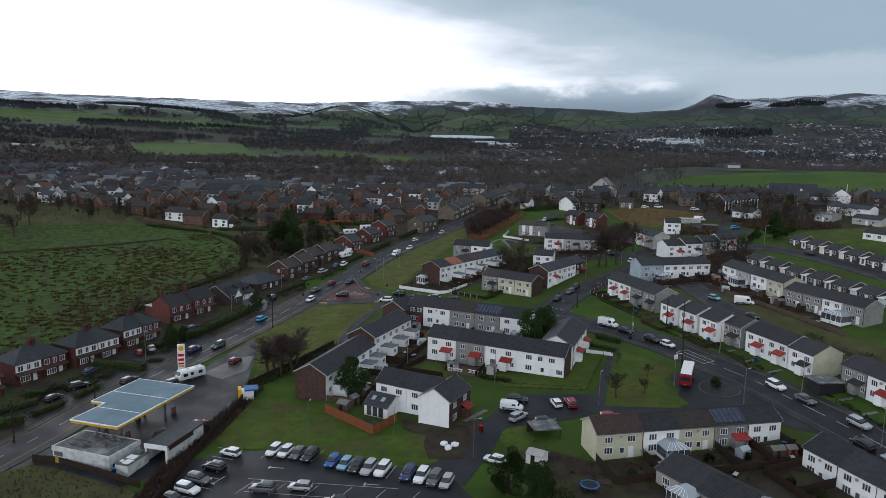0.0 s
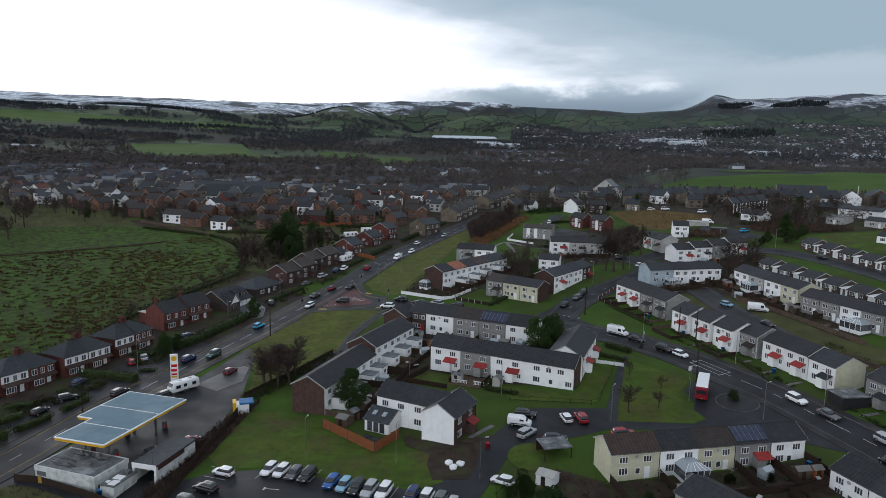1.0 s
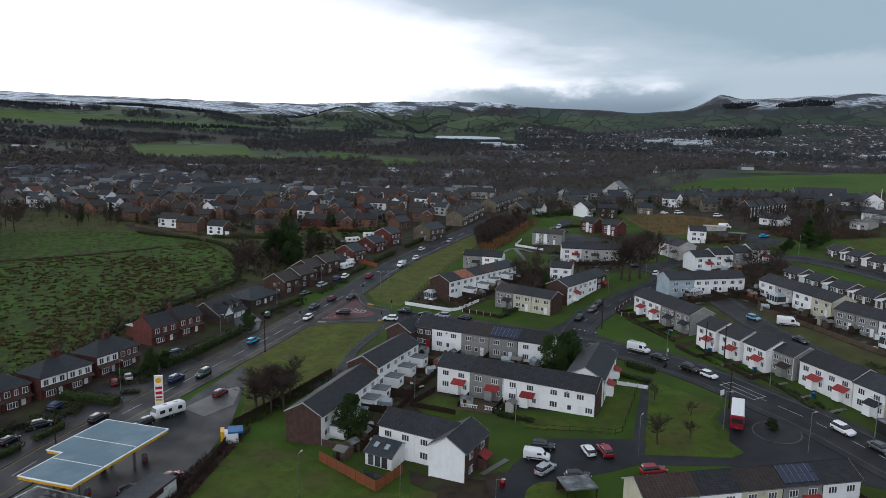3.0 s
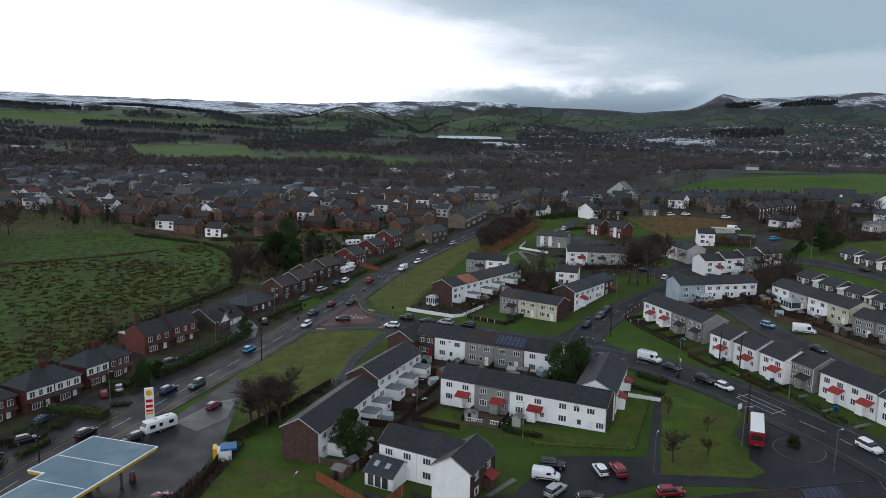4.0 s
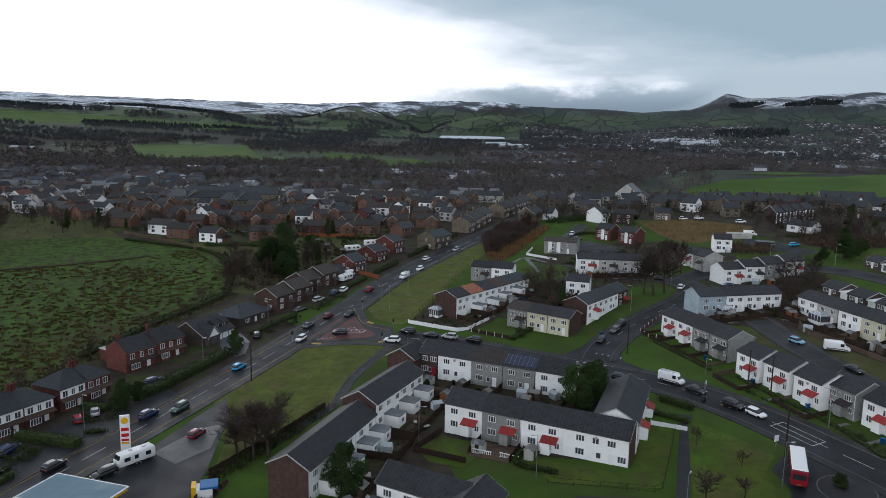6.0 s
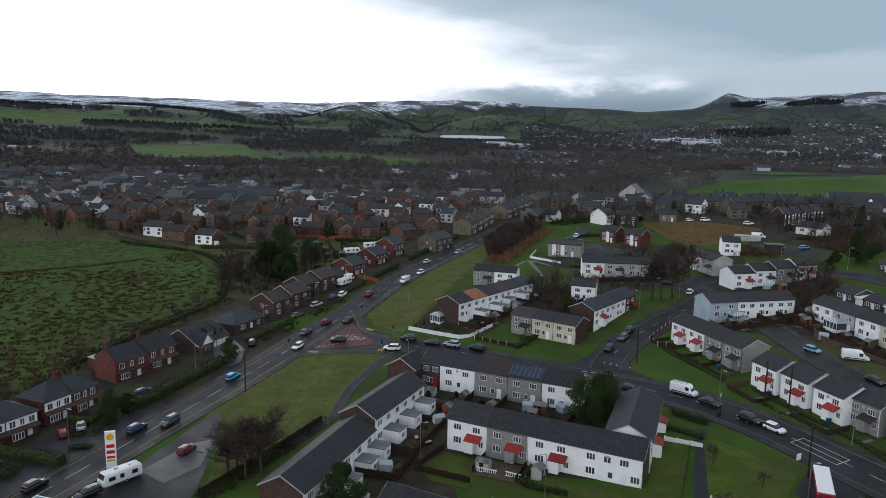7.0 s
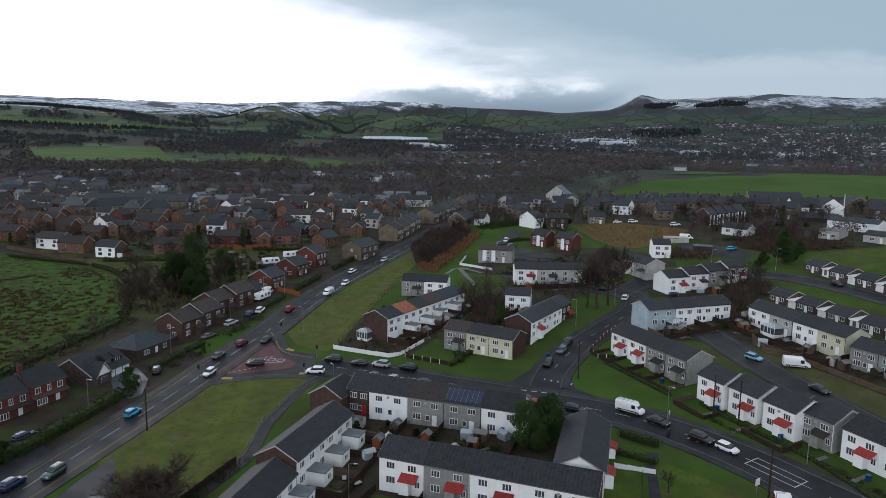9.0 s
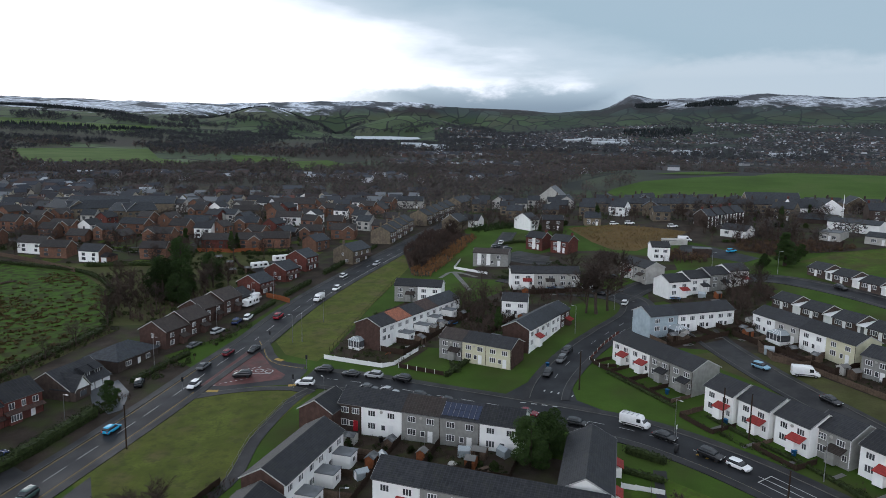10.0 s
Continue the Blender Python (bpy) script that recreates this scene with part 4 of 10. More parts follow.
# houses along the main road, fronts towards it
def semi(x, y, ang, w, wall, roof, label, d=8.0, lift=0.0, hip=(True, True), front="semi", ends=(False, False), eave=5.2, rise=2.4, **kw):
    return house(at(x, y, ang, lift), w, d, WALLS[wall][0], ROOFS[roof][0], label, eave=eave, rise=rise, hip=hip, front=front, ends=ends, group="houses along the main road", chim=kw.pop("chim", 0.5 * w), **kw)


for x, y, a in ((-103.5, 131.5, 64), (-98.4, 147.6, 64), (-91.0, 159.4, 66), (-85.7, 172.7, 70)):
    c, s = math.cos(radians(a)), math.sin(radians(a))
    semi(x, y, a, 6.3, "b", "l", "red brick semi-detached house with hipped slate roof and white windows", hip=(True, False), chim=5.9, panel=True)
    semi(x + 6.3 * c, y + 6.3 * s, a, 6.3, "b", "l", "red brick semi-detached house with hipped slate roof and white windows", hip=(False, True), chim=0.6, panel=150 < y < 165, lift=height(x, y) - height(x + 6.3 * c, y + 6.3 * s))
semi(-82.9, 194.9, 61.6, 8.4, "b", "k", "red brick house with dark gabled roof and chimney", hip=(False, False), chim=0.6)
semi(-78.9, 202.3, 61.6, 8.4, "b", "k", "red brick house with dark gabled roof and chimney", hip=(False, False), chim=0.6)
semi(-71.4, 213.6, 70, 12.0, "d", "k", "white-gabled chalet house with dark roof and garages", hip=(False, False), front="", eave=2.6, rise=3.4, chim=False, d=11.5, verge=(0.2, 0.2))
semi(-67.2, 229.3, 68, 14.0, "d", "l", "brown brick bungalow with hipped slate roof", front="low", eave=2.9, rise=2.4, chim=False, d=10)
for x, y, w, wl in ((-60.7, 244.4, 9.0, "n"), (-57.4, 252.8, 9.0, "n"), (-56.2, 263.5, 9.0, "n"), (-52.4, 271.6, 9.0, "n")):
    semi(x, y, 67, w, wl, "n", "brown brick gabled house with brown roof and white windows", hip=(False, False), chim=False, d=8.5, verge=(0.2, 0.2), front="two", porch=M_brownroof, eave=4.8, ends=(2, 0))
semi(-49.5, 279.8, 66, 7.2, "d", "k", "dark brick house with low front wing", hip=(False, False), chim=False, front="low", eave=3.0, rise=2.2)
semi(-45.6, 292.0, 64, 8.0, "b", "l", "red brick house with grey slate roof", hip=(False, False), chim=False, d=9, eave=4.2, ends=(2, 0), verge=(0.25, 0.25))
semi(-39.6, 307.6, 64, 8.4, "b", "l", "red brick dormer house with grey slate roof", hip=(False, False), chim=False, d=9, eave=4.2, ends=(2, 0), verge=(0.25, 0.25))
semi(-34.2, 321.4, 64, 8.0, "b", "l", "red brick house with pale slate roof", hip=(False, False), chim=False, d=9, ends=(2, 0), verge=(0.25, 0.25))
semi(-17.6, 329.0, 60, 13.0, "s", "l", "old stone house with grey slate roof and white windows", hip=(False, False), chim=0.6, d=9, ends=(2, 0))
for i in range(4):
    semi(-3.6 + 2.7 * i, 361 + 7.2 * i, 69, 7.7, "s", "l", "stone terrace house with grey slate roof", hip=(False, False), chim=0.5, d=9)
for i in range(5):
    semi(13.7 + 3.3 * i, 396.4 + 6.8 * i, 64, 7.4, "s", "l", "stone terrace house with grey slate roof", hip=(False, False), chim=0.5, d=9)


# ---- trees ----
def limb(verts, faces, a, b, ra, rb, sides=5):
    d = (b - a).normalized()
    u = d.orthogonal().normalized()
    v = d.cross(u)
    base = len(verts)
    for p, r in ((a, ra), (b, rb)):
        for i in range(sides):
            t = 2 * math.pi * i / sides
            verts.append(p + r * (math.cos(t) * u + math.sin(t) * v))
    for i in range(sides):
        j = (i + 1) % sides
        faces.append((base + i, base + j, base + sides + j, base + sides + i))


def bare_tree_meshes(seed, h, spread, dense=1.0):
    """Trunk with limbs, and the crown of fine twigs."""
    rnd = random.Random(seed)
    tv, tf, cv, cf = [], [], [], []

    def grow(p, d, ln, r, level):
        n = 3 if level == 0 else 2
        q = p
        for k in range(n):
            d = (d + Vector((rnd.uniform(-1, 1), rnd.uniform(-1, 1), rnd.uniform(-0.3, 0.7))) * 0.14).normalized()
            e = q + d * ln / n
            r2 = r * (0.86 if k < n - 1 else 0.7)
            if level < 3:
                limb(tv, tf, q, e, r, r2, 6 if level == 0 else 4)
            else:
                w = d.orthogonal().normalized() * max(r * 1.5, 0.035)
                b = len(cv)
                cv.extend((q - w, q + w, e))
                cf.append((b, b + 1, b + 2))
            if (level > 0 or k >= 1) and level < 5:
                for _ in range(2 if level < 2 else (3 if level == 2 else int(3 * dense))):
                    t = rnd.uniform(0.1, 1.0)
                    side = Vector((rnd.gauss(0, 1), rnd.gauss(0, 1), rnd.uniform(-0.1, 0.5) / spread)).normalized()
                    nd = (d * 0.75 + side * spread).normalized()
                    if level < 4:
                        grow(q.lerp(e, t), nd, ln * rnd.uniform(0.52, 0.78), r2 * 0.55, level + 1)
            q, r = e, r2

    grow(Vector((0, 0, -0.3)), Vector((0, 0, 1)), h * 0.5, h * 0.022 + 0.04, 0)
    out = []
    for nm, v, f in (("trunk", tv, tf), ("crown", cv, cf)):
        me = bpy.data.meshes.new(nm)
        me.from_pydata([tuple(p) for p in v], [], f)
        out.append(me)
    return out


def leafy(cv, cf, rnd, c, rad, n, size):
    """Small leaf sprays over and inside a lumpy clump."""
    for _ in range(n):
        d = Vector((rnd.gauss(0, 1), rnd.gauss(0, 1), rnd.gauss(0, 1))).normalized()
        p = c + Vector((d.x * rad[0], d.y * rad[1], d.z * rad[2])) * rnd.uniform(0.7, 1.06)
        a = Vector((rnd.gauss(0, 1), rnd.gauss(0, 1), rnd.gauss(0, 1))).normalized() * size
        b = a.orthogonal().normalized() * size * rnd.uniform(0.5, 1.0)
        k = len(cv)
        cv.extend((p - a, p + b, p + a, p - b))
        cf.append((k, k + 1, k + 2, k + 3))


def evergreen_meshes(seed, h, w, cone=0.0, n=520, size=0.115):
    rnd = random.Random(seed)
    tv, tf, cv, cf = [], [], [], []
    limb(tv, tf, Vector((0, 0, -0.3)), Vector((0, 0, h * 0.8)), h * 0.035, h * 0.012, 7)
    for k in range(34):
        z = h * (0.12 + 0.82 * (k + rnd.random()) / 34)
        t = z / h
        prof = (1 - t) ** 0.8 if cone else math.sin(math.pi * min(1, (t * 0.9 + 0.12))) ** 0.55
        r = w / 2 * prof * rnd.uniform(0.55, 0.9)
        a = rnd.uniform(0, 6.28)
        c = Vector((math.cos(a) * r, math.sin(a) * r, z))
        limb(tv, tf, Vector((0, 0, max(0.2, z - 0.5))), c, 0.05, 0.02, 3)
        s = w * rnd.uniform(0.13, 0.22)
        leafy(cv, cf, rnd, c, (s, s, s * 0.8), n, size)
    out = []
    for nm, v, f in (("trunk", tv, tf), ("crown", cv, cf)):
        me = bpy.data.meshes.new(nm)
        me.from_pydata([tuple(p) for p in v], [], f)
        out.append(me)
    return out


TREES = {}


def tree(kind, x, y, s=1.0, rz=0.0, label="", group="", sz=None):
    if kind not in TREES:
        if kind.startswith("bare"):
            TREES[kind] = bare_tree_meshes({"bare": 3, "bare_wide": 8, "bare_slim": 21, "bare_small": 33}[kind], 9.0, {"bare": 0.75, "bare_wide": 1.0, "bare_slim": 0.5, "bare_small": 0.85}[kind], 1.0 if kind == "bare_small" else 2.0)
        elif kind == "bush":
            TREES[kind] = evergreen_meshes(11, 2.2, 2.6, 0.0, 60, 0.12)
        elif kind == "conifer":
            TREES[kind] = evergreen_meshes(6, 9.0, 3.6, 1.0, 70, 0.3)
        else:
            TREES[kind] = evergreen_meshes(5, 9.0, 6.5 if kind == "evergreen" else 3.4, 0.0 if kind == "evergreen" else 1.0)
    t, c = TREES[kind]
    bare = kind.startswith("bare")
    ob = thing("shrub" if kind == "bush" else "tree", pose(x, y, height(x, y), 0, 0, rz) @ Matrix.Diagonal((s, s, sz or s, 1)), label or ("bare winter tree with fine brown twigs" if bare else "dense dark green evergreen tree" if kind != "bush" else "dark green garden shrub"), "shrub" if kind == "bush" else "tree", group)
    put("trunk", t, M_bark, ob)
    crown = put("crown", c, M_twig if bare else M_ever if kind != "bush" else M_hedge, ob)
    crown["kind"] = "stuff"
    return ob


rt = random.Random(4)
# the clump of bare trees on the verge
for x, y, s in ((-43.0, 158, 1.15), (-41.5, 154, 1.1), (-37.5, 158.5, 1.25), (-36, 155, 1.15), (-40, 161, 1.1), (-41, 157, 1.0), (-38.5, 153.5, 1.05), (-42.5, 160.5, 0.9), (-36.5, 160, 0.95), (-38.5, 162, 0.9)):
    tree("bare_wide", x, y, s, rt.uniform(0, 360), "bare bushy tree on the grass verge", "trees on the verge")
tree("bare_wide", 36.3, 138.6, 0.8, 20, "young bare tree on the green", "trees on the green")
tree("bare", 42.6, 140.5, 0.45, 90, "young bare tree on the green", "trees on the green")
tree("bare", 45.5, 150, 0.42, 190, "young bare tree on the green", "trees on the green")
tree("bare", 40.5, 158, 0.45, 60, "young bare tree on the green", "trees on the green")
tree("evergreen", -19.6, 142.6, 0.95, 0, "round dark evergreen tree beside the brick gable")
tree("evergreen", 21.5, 175.2, 1.0, 40, "large dark evergreen tree behind the terrace")
tree("evergreen", 25.2, 177.5, 1.0, 120, "large dark evergreen tree behind the terrace")
tree("evergreen", 12.0, 101.5, 0.85, 200, "dark evergreen tree beside the lane")
tree("evergreen", 16.5, 98.5, 0.8, 90, "dark evergreen tree beside the lane")
tree("bush", 20.0, 96.0, 1.6, 0, "yellow-green bush beside the lane")
tree("bare_wide", 56, 255.4, 2.1, 0, "large bare tree beside the estate road", "large bare trees")
tree("bare_wide", 60, 258, 1.8, 100, "large bare tree beside the estate road", "large bare trees")
tree("bare", 53.4, 257, 1.6, 200, "large bare tree beside the estate road", "large bare trees")
tree("bare_wide", 66.5, 284, 1.5, 10, "large bare tree beside the estate road", "large bare trees")
tree("bare", 71.5, 281, 1.5, 80, "large bare tree beside the estate road", "large bare trees")
tree("bare_wide", 56, 268, 1.0, 200, "bare tree beside the upper terrace", "large bare trees")
tree("cone", 26.5, 247, 0.75, 0, "slim green conifer in the yards")
tree("cone", 131.5, 291, 2.3, 0, "tall dark conifer beside the road", sz=1.3)
for x, y, s in ((125, 292, 0.5), (121, 288, 0.4), (137, 294, 0.45), (142, 299, 0.55)):
    tree("evergreen", x, y, s, 40 * x, "dark shrubby evergreen beside the conifer", "evergreens beside the conifer")
for x, y, s in ((-76, 290, 1.5), (-72, 297, 1.35), (-79, 300, 1.4), (-70, 286, 1.1), (-66, 312, 1.2)):
    tree("evergreen", x, y, s, rt.uniform(0, 360), "tall dark evergreen behind the houses", "evergreens behind the houses")
for x, y, s in ((-84, 266, 1.3), (-80, 272, 1.2), (-74, 278, 1.2), (-88, 275, 1.2), (-64, 296, 1.2), (-58, 300, 1.1), (-90, 290, 1.1)):
    tree(rt.choice(("bare", "bare_wide")), x, y, s, rt.uniform(0, 360), "bare tree beside the pasture", "trees beside the pasture")
tree("evergreen", -62.5, 212.5, 0.55, 0, "small clipped evergreen beside the drive")
for x, y, s in ((-74, 175, 0.55), (-76.5, 181, 0.5), (-72.6, 180, 0.45)):
    tree("evergreen", x, y, s, rt.uniform(0, 360), "rounded evergreen in a front garden", "garden evergreens")
# the scrub beside the upper road
for i in range(30):
    t = i / 29
    x, y = 3 + 21 * t + rt.uniform(0, 6), 316 + 62 * t + rt.uniform(-4, 4)
    tree(rt.choice(("bare_small", "bare_wide", "bare_slim")), x, y, rt.uniform(0.5, 0.85), rt.uniform(0, 360), "bare sapling in the roadside thicket", "roadside thicket")


# ---- hedges, fences ----
def hedge(pts, h, w, label="dark clipped garden hedge", mat=None, size=0.16, dens=26):
    rnd = random.Random(int(pts[0][0] * 7 + pts[0][1]))
    bm = bmesh.new()
    line = spline(pts, 1.0)
    rings = []
    for i, p in enumerate(line):
        d = (line[min(i + 1, len(line) - 1)] - line[max(i - 1, 0)]).normalized()
        n = Vector((d.y, -d.x))
        z = height(p.x, p.y)
        k = rnd.uniform(0.6, 0.85)
        hh = h * rnd.uniform(0.7, 0.9)
        rings.append([(*(p + n * o * k), z + q) for o, q in ((-w * 0.42, -0.1), (-w * 0.5, h * 0.55), (-w * 0.36, hh), (w * 0.36, hh), (w * 0.5, h * 0.55), (w * 0.42, -0.1))])
    loft(bm, rings)
    ob = tagged(part("hedge", bm, mat or M_hedge, None), label, "hedge")
    cv, cf = [], []
    for i, p in enumerate(line):
        leafy(cv, cf, rnd, Vector((p.x, p.y, height(p.x, p.y) + h * 0.55)), (w * rnd.uniform(0.5, 0.72), w * rnd.uniform(0.5, 0.72), h * rnd.uniform(0.42, 0.62)), int(dens * 1.5), size * rnd.uniform(0.8, 1.3))
    me = bpy.data.meshes.new("leaves")
    me.from_pydata([tuple(p) for p in cv], [], cf)
    put("leaves", me, mat or M_hedge, ob)["kind"] = "stuff"
    return ob


def fence(pts, h=1.6, mat=None, label="dark timber garden fence", group="garden fences", bay=2.6, posts=True, post_mat=None, rails=False):
    mat = mat or M_darkwood
    x0, y0 = pts[0]
    ob = thing("fence", pose(x0, y0, height(x0, y0)), label, "fence", group)
    inv = ob.matrix_world.inverted()
    for (ax, ay), (bx, by) in zip(pts, pts[1:]):
        ln = math.hypot(bx - ax, by - ay)
        n = max(1, round(ln / bay))
        ang = math.degrees(math.atan2(by - ay, bx - ax))
        for i in range(n):
            x, y = ax + (bx - ax) * i / n, ay + (by - ay) * i / n
            w = round(ln / n, 2)
            if rails:
                for z in (0.35, h - 0.06):
                    p = put("rail", cached(("rail", w, z, mat.name), lambda bm: box(bm, 0.0, w, -0.02, 0.02, z, z + 0.06)), mat, ob)
                    p.matrix_basis = inv @ at(x, y, ang)
                q = put("post", cached(("rail_post", h, mat.name), lambda bm: box(bm, -0.03, 0.03, -0.03, 0.03, -0.3, h)), mat, ob)
                q.matrix_basis = inv @ at(x, y, ang)
                continue
            p = put("panel", cached(("panel", w, h, mat.name), lambda bm: box(bm, 0.05, w - 0.05, -0.03, 0.03, -0.35, h)), mat, ob)
            p.matrix_basis = inv @ at(x, y, ang)
            if posts:
                q = put("post", cached(("post", h, (post_mat or mat).name), lambda bm: box(bm, -0.06, 0.06, -0.06, 0.06, -0.4, h + 0.1)), post_mat or mat, ob)
                q.matrix_basis = inv @ at(x, y, ang)
    return ob


def yard_fences(x, y, ang, d, widths, length, back=False, h=1.5, mats=None):
    """Dividing fences before (or behind) a row, and one along their end."""
    c, s = math.cos(radians(ang)), math.sin(radians(ang))
    rnd = random.Random(int(x * 3 + y))
    run, sgn = 0.0, 1 if back else -1
    oy = d if back else 0.0
    pt = lambda u, v: (x + c * u - s * v, y + s * u + c * v)
    for w in [0] + list(widths):
        run += w
        a, b = pt(run, oy + sgn * 0.3), pt(run, oy + sgn * length)
        fence([a, b], h * rnd.uniform(0.75, 1.1), rnd.choice(mats or (M_darkwood, M_darkwood, M_wood)))
    fence([pt(0, oy + sgn * length), pt(run, oy + sgn * length)], h, M_darkwood)


hedge([(-72.8, 179.5), (-68.6, 189.5), (-63.2, 205.5)], 2.5, 3.2, "long dark clipped hedge beside the road", None, 0.14, 60)
hedge([(-61.5, 223), (-57.5, 233), (-54, 240)], 1.3, 2.2, "dark clipped hedge round a front garden")
hedge([(-87, 161.1), (-78.2, 159.2), (-73.4, 158)], 2.0, 2.8, "tall dark front garden hedge", None, 0.13, 60)
hedge([(-82, 175), (-76.4, 174.2)], 1.8, 2.2, "dark front garden hedge", None, 0.13, 50)
hedge([(-93.3, 142), (-88.6, 143.6)], 1.4, 1.8, "yellow-green front garden hedge", None, 0.13, 50)
hedge([(-75, 163.8), (-71.6, 164.3)], 0.8, 1.2, "low dark front garden hedge", None, 0.12, 40)
hedge([(-86.7, 150), (-80.5, 148.4)], 1.2, 1.6, "dark front garden hedge")
hedge([(-100, 120), (-93.5, 123.5), (-88, 126), (-84.6, 129)], 2.3, 3.0, "tall dark hedge beside the main road", None, 0.15, 60)
hedge([(-93, 132), (-87.4, 138.1)], 1.6, 2.2, "dark front garden hedge")
hedge([(-84.0, 131.4), (-81.4, 137.5)], 1.5, 1.8, "dark front garden hedge", None, 0.13, 50)
hedge([(-80.4, 141), (-78.6, 147)], 1.3, 1.6, "dark front garden hedge", None, 0.13, 50)
hedge([(39, 177.5), (44, 172.5)], 1.6, 1.6, "dark clipped hedge beside the side terrace")
hedge([(36.0, 171.5), (41.5, 167)], 1.0, 1.2, "low clipped hedge beside the side terrace")
hedge([(46.5, 213), (54, 193.5)], 0.6, 0.8, "low brown hedge before the row")
hedge([(58.5, 188), (62, 178), (67, 165), (69.5, 152)], 0.6, 0.9, "low brown hedge before the row")
hedge([(22, 239), (27, 243)], 1.2, 1.2, "green hedge in the yards")
hedge([(12.0, 224.0), (13.0, 219)], 1.2, 1.6, "dark hedge between the gardens")
hedge([(128, 330), (142, 325), (150, 318)], 1.4, 2.0, "dark hedge before the cottage")
hedge([(-100, 205), (-95, 228), (-88, 248), (-84, 262)], 1.4, 3.0, "brown scrub along the pasture", None, 0.2)
hedge([(-84, 264), (-95, 299), (-118, 329), (-160, 346)], 1.2, 2.0, "brown scrub along the pasture", None, 0.2)

fence([(2.1, 161.0), (-0.2, 155.6)], 1.1)
fence([(9.2, 157.8), (7.0, 152.4)], 1.1)
fence([(-5.4, 164.0), (-10.0, 156.6), (-0.4, 152.2)], 1.2, M_darkwood)
hedge([(10.0, 156.6), (8.2, 151.8), (14.5, 148.4)], 1.0, 1.0, "low garden hedge before the terrace")
yard_fences(-12.0, 192.9, -22.5, 7.2, (4.6, 8.2, 7.6, 7.4, 7.6), 9.5)
yard_fences(-24.9, 139.2, 73.5, 7.4, (8.2, 8.2, 8.3), 8.0)
yard_fences(-18.0, 164.2, 69.5, 7.4, (7, 7, 7), 8.0)
yard_fences(27.5, 112.4, 14.4, 6.2, (8.8, 6.9, 7.0, 6.8, 6.6), 8.0)
yard_fences(50.0, 221.2, -69, 7.6, (6.3, 6.3, 6.4, 6.4), 5.5, h=0.8)
yard_fences(59.0, 191.4, -70, 7.6, (8.2,), 6, h=0.9)
yard_fences(65.3, 177.2, -70, 7.6, (8.8,), 5, h=0.9)
yard_fences(63.0, 232.4, 16, 7.5, (8.6, 6, 6, 6), 7.0)
yard_fences(90.8, 234.2, -73, 7.5, (7.6, 7.8, 7.6, 7.9), 7.5)
yard_fences(-5.2, 236.1, 55.2, 8.4, (7, 7, 7, 6.8, 6.8), 7.0)
yard_fences(31.3, 228.2, 55.1, 7.6, (6.4, 6.2, 6.2, 6.2), 7.5, back=True)
yard_fences(62.6, 112.8, -69, 8.0, (7, 7), 8.0)
yard_fences(36.3, 285.2, -3, 7.5, (7.2, 7.2, 7.4), 6.0)
fence([(-24.0, 133.6), (-12.4, 123.2), (-8.6, 129.0)], 1.9, M_orangewood, "bright orange-stained timber panel fence", "orange fence", post_mat=M_wood)
fence([(-18.9, 232.9), (-11, 228.4), (-4.5, 224.9), (-1.5, 226.0), (4.5, 234.8)], 1.1, M_upvc, "low white-painted garden wall beside the junction", "white walls", bay=3)
fence([(-0.5, 224.4), (9.8, 217.8)], 1.0, M_darkwood, "low dark fence with white posts and rail", "white walls", post_mat=M_upvc)
fence([(44.7, 221.5), (45.6, 216.9), (49.5, 216.0)], 0.9, M_darkwood, "low timber fence with white posts", "row fences", post_mat=M_upvc)
fence([(44.7, 221.5), (51, 231), (57.2, 238.5)], 0.9, M_brick, "low brick garden wall with pale posts", "row fences", post_mat=M_upvc)
fence([(-29.7, 177.3), (-28.8, 191.3), (-24.8, 205.9), (-20.5, 212.5)], 1.3, M_concrete, "grey steel railing beside the verge path", "verge railing", bay=4, rails=True)
fence([(-30.5, 176), (-36, 164), (-44.5, 148)], 1.2, M_darkwood, "old dark timber fence behind the verge", "verge fence")
fence([(-43.0, 147), (-43.0, 133), (-43.6, 121), (-43.6, 108), (-43.4, 98)], 1.6, M_darkwood, "dark timber fence beside the filling station", "station fence")
fence([(13.0, 145.5), (29.5, 142.5), (31.0, 143.5), (39.5, 167)], 1.2, M_darkwood, "dark thin railing round the lawn", "lawn railing", bay=4.0, rails=True)
fence([(34.5, 166.5), (40.5, 163.5)], 0.9, M_upvc, "white picket fence before the side terrace", "white walls")
fence([(23.5, 327), (20.2, 316), (31.2, 305.8)], 0.9, M_upvc, "low white wall beside the flats path", "white walls", bay=3)
fence([(-18, 237), (-15, 249), (-8, 278), (0, 306)], 1.5, M_darkwood, "dark timber rail fence above the verge", "verge fence", bay=3.4, rails=True)


# ---- the village beyond ----
def template(w, d, wall, roof, label, front="two", eave=4.7, rise=2.3, chim=False, verge=0.25):
    ob = house(pose(0, -3000, -600), w, d, WALLS[wall][0], ROOFS[roof][0], label, eave=eave, rise=rise, front=front, chim=chim, verge=(verge, verge), ends=(1, 0), plain=True)
    return ob


def flip_prism(bm, sec, y0, y1):
    """A section in (x, z), drawn out along y."""
    prism(bm, sec, y0, y1)
    for v in bm.verts:
        v.co.x, v.co.y = v.co.y, v.co.x
    bmesh.ops.recalc_face_normals(bm, faces=bm.faces)


